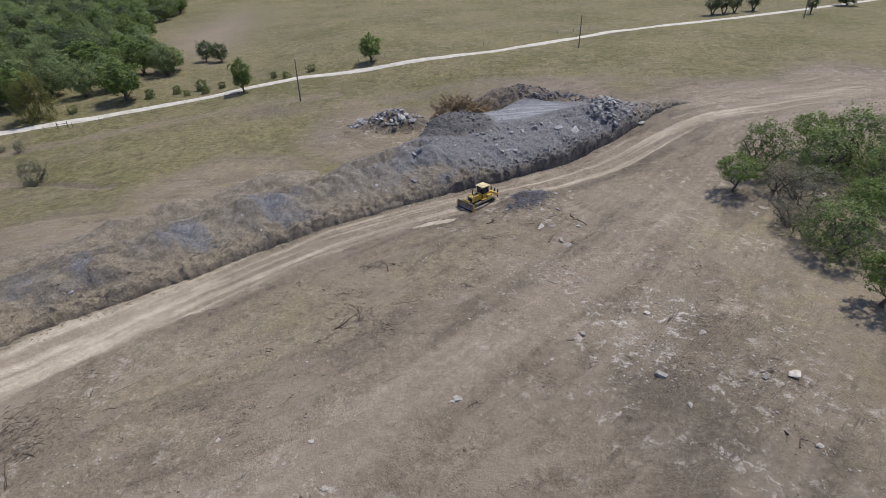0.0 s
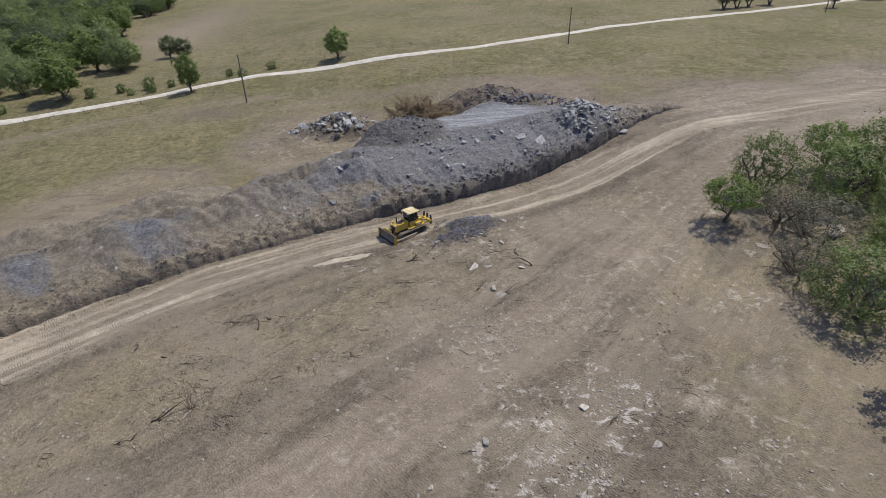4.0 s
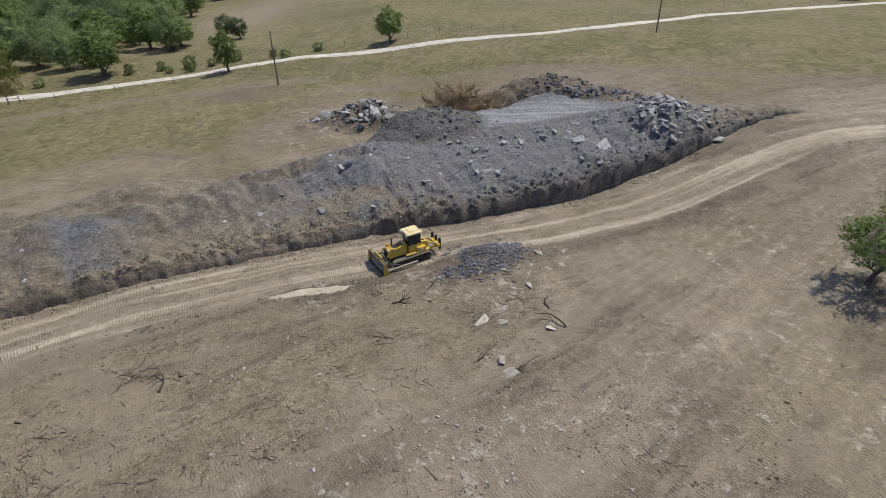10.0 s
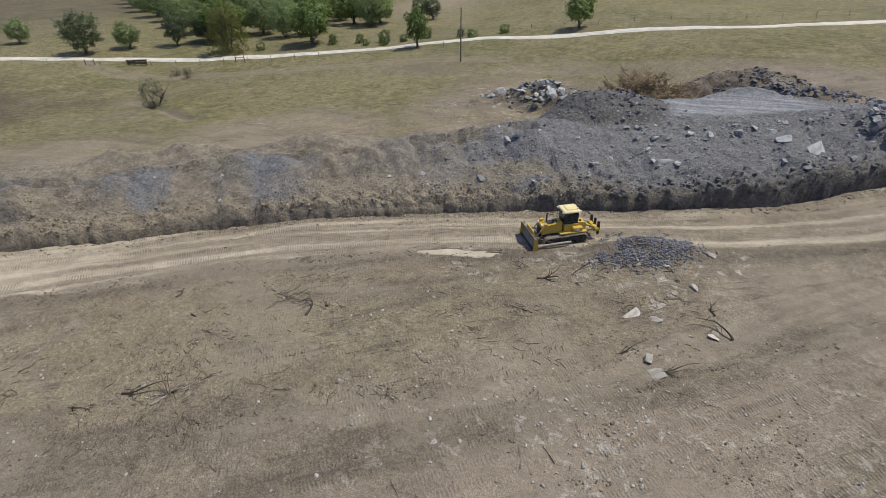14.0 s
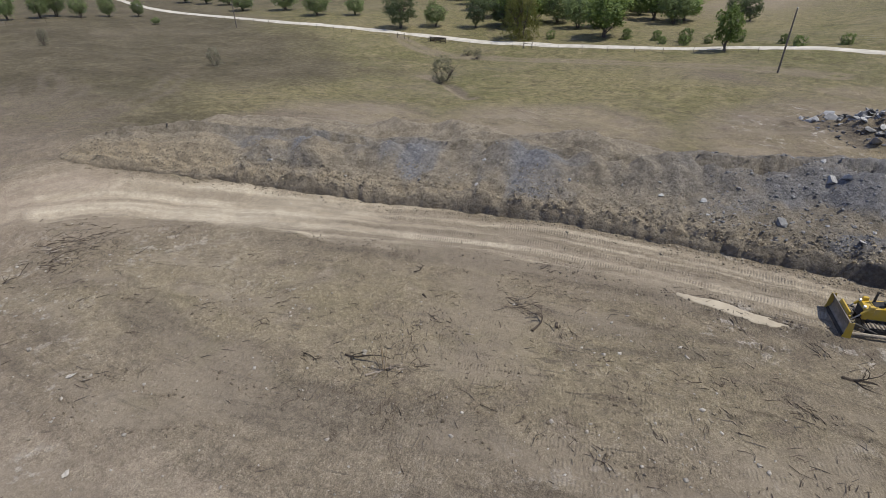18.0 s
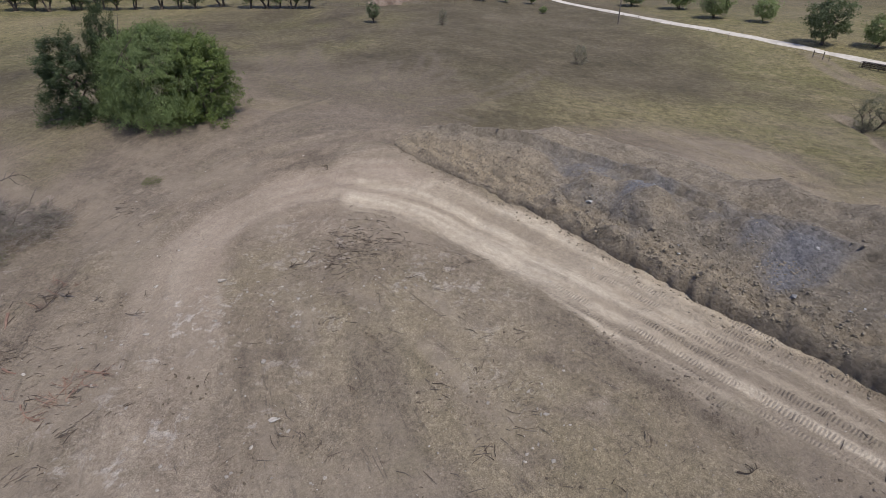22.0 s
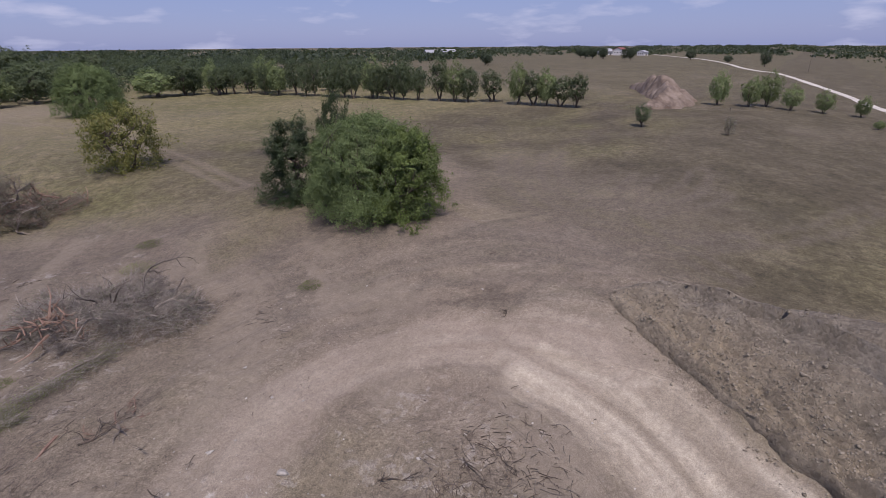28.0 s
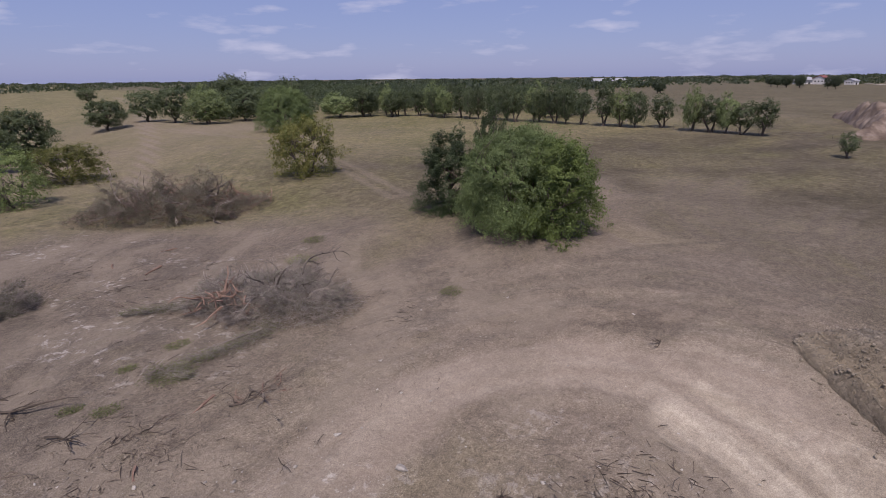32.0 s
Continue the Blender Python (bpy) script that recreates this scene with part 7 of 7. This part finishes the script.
shoe = Geo().box((0.175, 0.56, 0.035), Matrix(), bevel=0.008).box((0.03, 0.56, 0.075), pose(0.06, 0, -0.05), taper=(1.3, 1), bevel=0.006).mesh("track_shoe")
shoe.materials.append(M_TRACK)
for side in (-1, 1):
    y = side * 0.98
    tr = part("track_frame", Geo().box((2.9, 0.26, 0.34), pose(0, y, 0.46), bevel=0.04).box((1.2, 0.34, 0.16), pose(0, y, 0.66), bevel=0.03), M_BLACK, dozer)
    for x, z, a in track_loop(38):
        put(part("track_shoe", shoe, None, tr), Matrix.Translation((x, y, z)) @ Matrix.Rotation(-a, 4, "Y"))
    part("idler", Geo().tube([(1.55, y - 0.13, 0.43), (1.55, y + 0.13, 0.43)], 0.36, 18).tube([(1.55, y - 0.2, 0.43), (1.55, y + 0.2, 0.43)], 0.10, 10), M_BLACK, tr)
    sprocket = Geo().tube([(-1.60, y - 0.07, 0.47), (-1.60, y + 0.07, 0.47)], 0.37, 22).tube([(-1.60, y - 0.28, 0.47), (-1.60, y + 0.28, 0.47)], 0.20, 14)
    for k in range(11):
        a = 2 * math.pi * k / 11
        sprocket.box((0.09, 0.1, 0.10), Matrix.Translation((-1.60 + 0.39 * math.cos(a), y, 0.47 + 0.39 * math.sin(a))) @ Matrix.Rotation(-a, 4, "Y"), bevel=0.01)
    part("sprocket", sprocket, M_BLACK, tr)
    for k in range(6):
        x = -1.05 + 0.42 * k
        part("roller", Geo().tube([(x, y - 0.17, 0.20), (x, y - 0.1, 0.20), (x, y + 0.1, 0.20), (x, y + 0.17, 0.20)], [0.13, 0.10, 0.10, 0.13], 12), M_BLACK, tr)
# hull and hood
part("belly", Geo().box((3.7, 1.10, 0.55), pose(-0.1, 0, 0.75), bevel=0.06), M_BLACK, dozer)
hood = part("hood", Geo().extrude([(0.15, 1.0), (2.0, 0.92), (2.08, 1.45), (1.95, 1.72), (0.15, 1.95)], 1.04).box((1.2, 0.8, 0.06), pose(0.95, 0, 1.86, 0, 7, 0), bevel=0.02), M_YELLOW, dozer)
grille = part("grille", Geo().box((0.06, 0.86, 0.66), pose(2.08, 0, 1.25), bevel=0.015), M_BLACK, dozer)
for k in range(6):
    part("slat", Geo().box((0.04, 0.8, 0.035), pose(2.12, 0, 1.0 + 0.1 * k, 0, 25, 0), bevel=0.006), M_BLACK, grille)
part("hood_cover", Geo().box((0.95, 0.62, 0.05), pose(1.0, 0, 1.905, 0, 7, 0), bevel=0.015), M_BLACK, hood, "dark dusty engine hatch")
part("exhaust", Geo().tube([(1.35, -0.26, 1.8), (1.35, -0.26, 2.3), (1.33, -0.26, 2.55), (1.24, -0.26, 2.62)], [0.075, 0.075, 0.06, 0.055], 10), M_BLACK, dozer)
part("air_cleaner", Geo().tube([(0.95, 0.28, 1.86), (0.95, 0.28, 2.08), (0.95, 0.28, 2.12), (0.95, 0.28, 2.24)], [0.07, 0.07, 0.13, 0.12], 12), M_BLACK, dozer)
for s in (-1, 1):
    part("fender", Geo().box((2.5, 0.50, 0.08), pose(-0.75, s * 0.80, 1.06), bevel=0.02).box((0.9, 0.48, 0.44), pose(-1.15, s * 0.78, 1.30), bevel=0.05), M_YELLOW, dozer)
    part("step", Geo().box((0.42, 0.16, 0.05), pose(0.25, s * 1.05, 0.98), bevel=0.01), M_BLACK, dozer)
    part("grab_rail", Geo().tube([(0.1, s * 0.60, 1.25), (0.22, s * 0.66, 1.7), (0.2, s * 0.66, 2.1)], 0.022, 6), M_BLACK, dozer)
part("fuel_tank", Geo().extrude([(-2.0, 0.95), (-1.35, 0.95), (-1.30, 1.85), (-1.95, 1.75)], 1.25), M_YELLOW, dozer)
part("tank_cap", Geo().tube([(-1.6, 0.3, 1.78), (-1.6, 0.3, 1.92)], 0.10, 12), M_BLACK, dozer)
part("reservoir", Geo().tube([(-1.75, -0.42, 1.78), (-1.75, -0.42, 2.2), (-1.75, -0.42, 2.28)], [0.16, 0.16, 0.08], 12), M_WHITE, dozer)
part("badge", Geo().box((0.34, 0.012, 0.18), pose(-1.15, -1.03, 1.32), bevel=0.004), M_WHITE, dozer, "pale maker's plate without writing")
part("badge", Geo().box((0.34, 0.012, 0.18), pose(-1.15, 1.03, 1.32), bevel=0.004), M_WHITE, dozer, "pale maker's plate without writing")
# cab
cab = part("cab", Geo().box((1.30, 1.36, 0.75), pose(-0.62, 0, 1.42), bevel=0.05), M_YELLOW, dozer)
for px, py in ((-0.02, 0.60), (-0.02, -0.60), (-0.62, 0.64), (-0.62, -0.64), (-1.20, 0.60), (-1.20, -0.60)):
    part("pillar", Geo().box((0.10, 0.09, 1.15), pose(px, py, 2.30), bevel=0.02), M_BLACK, cab)
for px, py, sx, sy in ((0.02, 0, 0.02, 1.1), (-1.24, 0, 0.02, 1.1), (-0.32, 0.645, 0.5, 0.02), (-0.32, -0.645, 0.5, 0.02), (-0.91, 0.645, 0.5, 0.02), (-0.91, -0.645, 0.5, 0.02)):
    part("window", Geo().box((sx, sy, 1.02), pose(px, py, 2.30)), M_GLASS, cab)
part("seat", Geo().box((0.45, 0.5, 0.14), pose(-0.72, 0, 1.90), bevel=0.04).box((0.12, 0.48, 0.62), pose(-0.97, 0, 2.2, 0, -8, 0), bevel=0.04), M_SEAT, cab)
part("console", Geo().box((0.25, 0.9, 0.35), pose(-0.18, 0, 1.95), bevel=0.03), M_SEAT, cab)
roof = part("cab_roof", Geo().box((1.62, 1.66, 0.16), pose(-0.60, 0, 2.95), taper=(0.93, 0.93), bevel=0.05).box((0.9, 0.9, 0.08), pose(-0.66, 0, 3.05), bevel=0.03), M_CREAM, dozer, "sun-faded cream cab roof")
for px, py in ((0.22, 0.6), (0.22, -0.6), (-1.42, 0.55), (-1.42, -0.55)):
    part("work_lamp", Geo().box((0.1, 0.2, 0.14), pose(px, py, 2.90), bevel=0.02), M_LAMP, roof)
part("mirror", Geo().box((0.04, 0.18, 0.26), pose(0.1, -0.95, 2.45), bevel=0.01).tube([(0.0, -0.64, 2.6), (0.08, -0.95, 2.58)], 0.015, 5), M_BLACK, cab)
part("beacon", Geo().tube([(-1.2, 0.4, 3.02), (-1.2, 0.4, 3.14), (-1.2, 0.4, 3.2)], [0.06, 0.06, 0.03], 10), M_CREAM, roof)
# blade
blade = Geo()
prof = [(0.28, 0.0), (0.10, 0.30), (0.04, 0.62), (0.10, 0.95), (0.24, 1.22)]
rows_, w = [], 1.72
outer = [(x, z) for x, z in prof] + [(x - 0.09, z) for x, z in reversed(prof)]
blade.extrude(outer, 2 * w)
blade_part = part("blade", blade, M_BLADE, dozer, "scoured grey steel blade")
put(blade_part, pose(2.85, 0, 0.06))
part("cutting_edge", Geo().box((0.05, 2 * w + 0.04, 0.24), pose(0.27, 0, 0.06, 0, -24, 0), bevel=0.008), M_BLACK, blade_part)
for s in (-1, 1):
    part("end_plate", Geo().extrude([(-0.12, 0.0), (0.42, 0.0), (0.36, 0.35), (0.30, 1.24), (-0.02, 1.24)], 0.04, pose(0, s * w, 0)), M_YELLOW, blade_part)
    part("rib", Geo().box((0.16, 0.12, 1.0), pose(-0.08, s * 0.62, 0.6), bevel=0.02), M_YELLOW, blade_part)
    part("push_arm", Geo().tube([(-0.4, s * 1.42, 0.42), (1.2, s * 1.44, 0.40), (2.75, s * 1.40, 0.34)], [0.10, 0.11, 0.10], 8), M_TRACK, dozer)
    part("tilt_brace", Geo().tube([(1.3, s * 1.38, 0.52), (2.75, s * 1.10, 0.98)], 0.065, 8), M_BLACK, dozer)
    lift = part("lift_cylinder", Geo().tube([(1.75, s * 0.60, 1.92), (2.2, s * 0.62, 1.35)], 0.085, 10), M_YELLOW, dozer)
    part("rod", Geo().tube([(2.2, s * 0.62, 1.35), (2.72, s * 0.62, 0.75)], 0.045, 8), M_STEEL, lift)
    part("cylinder_yoke", Geo().box((0.34, 0.20, 0.42), pose(1.72, s * 0.56, 1.80), bevel=0.04), M_YELLOW, dozer)
    part("head_lamp", Geo().tube([(2.0, s * 0.40, 1.82), (2.12, s * 0.40, 1.82)], 0.10, 12), M_LAMP, dozer)
part("blade_top_guard", Geo().box((0.12, 1.5, 0.34), pose(2.90, 0, 1.36, 0, -10, 0), bevel=0.02), M_YELLOW, dozer)
# ripper
ripper = part("ripper_beam", Geo().box((0.38, 1.7, 0.34), pose(-3.05, 0, 0.98), bevel=0.05), M_YELLOW, dozer)
for s in (-1, 1):
    part("ripper_link", Geo().tube([(-1.95, s * 0.45, 0.80), (-3.0, s * 0.45, 0.90)], 0.10, 8), M_YELLOW, ripper)
    cyl = part("ripper_cylinder", Geo().tube([(-1.95, s * 0.5, 1.55), (-2.5, s * 0.5, 1.32)], 0.09, 10), M_YELLOW, ripper)
    part("rod", Geo().tube([(-2.5, s * 0.5, 1.32), (-3.0, s * 0.5, 1.10)], 0.05, 8), M_STEEL, cyl)
for y in (-0.7, 0, 0.7):
    part("shank", Geo().extrude([(-0.12, -0.62), (0.05, -0.70), (0.12, -0.3), (0.10, 0.62), (-0.12, 0.62), (-0.16, 0.0)], 0.09, pose(-3.2, y, 1.10)), M_BLACK, ripper)
part("ripper_frame", Geo().extrude([(-2.05, 0.6), (-1.85, 0.6), (-1.85, 1.7), (-2.05, 1.6)], 1.2), M_YELLOW, dozer)
# shallow pool of pale mud ahead of the blade
gxp, gyp = np.meshgrid(np.linspace(-1, 1, 40), np.linspace(-1, 1, 14))
px_ = -2.1 + gxp * 3.6 * 0.90 - gyp * 0.55 * 0.42
py_ = 69.3 + gxp * 3.6 * 0.42 + gyp * 0.55 * 0.90
M_MUD = plain("pale_dried_mud", (0.33, 0.285, 0.215), (0.41, 0.36, 0.28), 0.8, 0.9, 0.01)
edge_ = np.hypot(gxp, gyp) + 0.22 * fbm(gxp * 3, gyp * 2, 91, 3)
pzz = land(px_, py_) + 0.05 - 0.3 * ease(0.85, 1.15, edge_)
tagged(part("mud_patch", sheet("mud_patch", px_, py_, pzz), M_MUD), "strip of smooth pale mud beside the haul track", "mud patch")
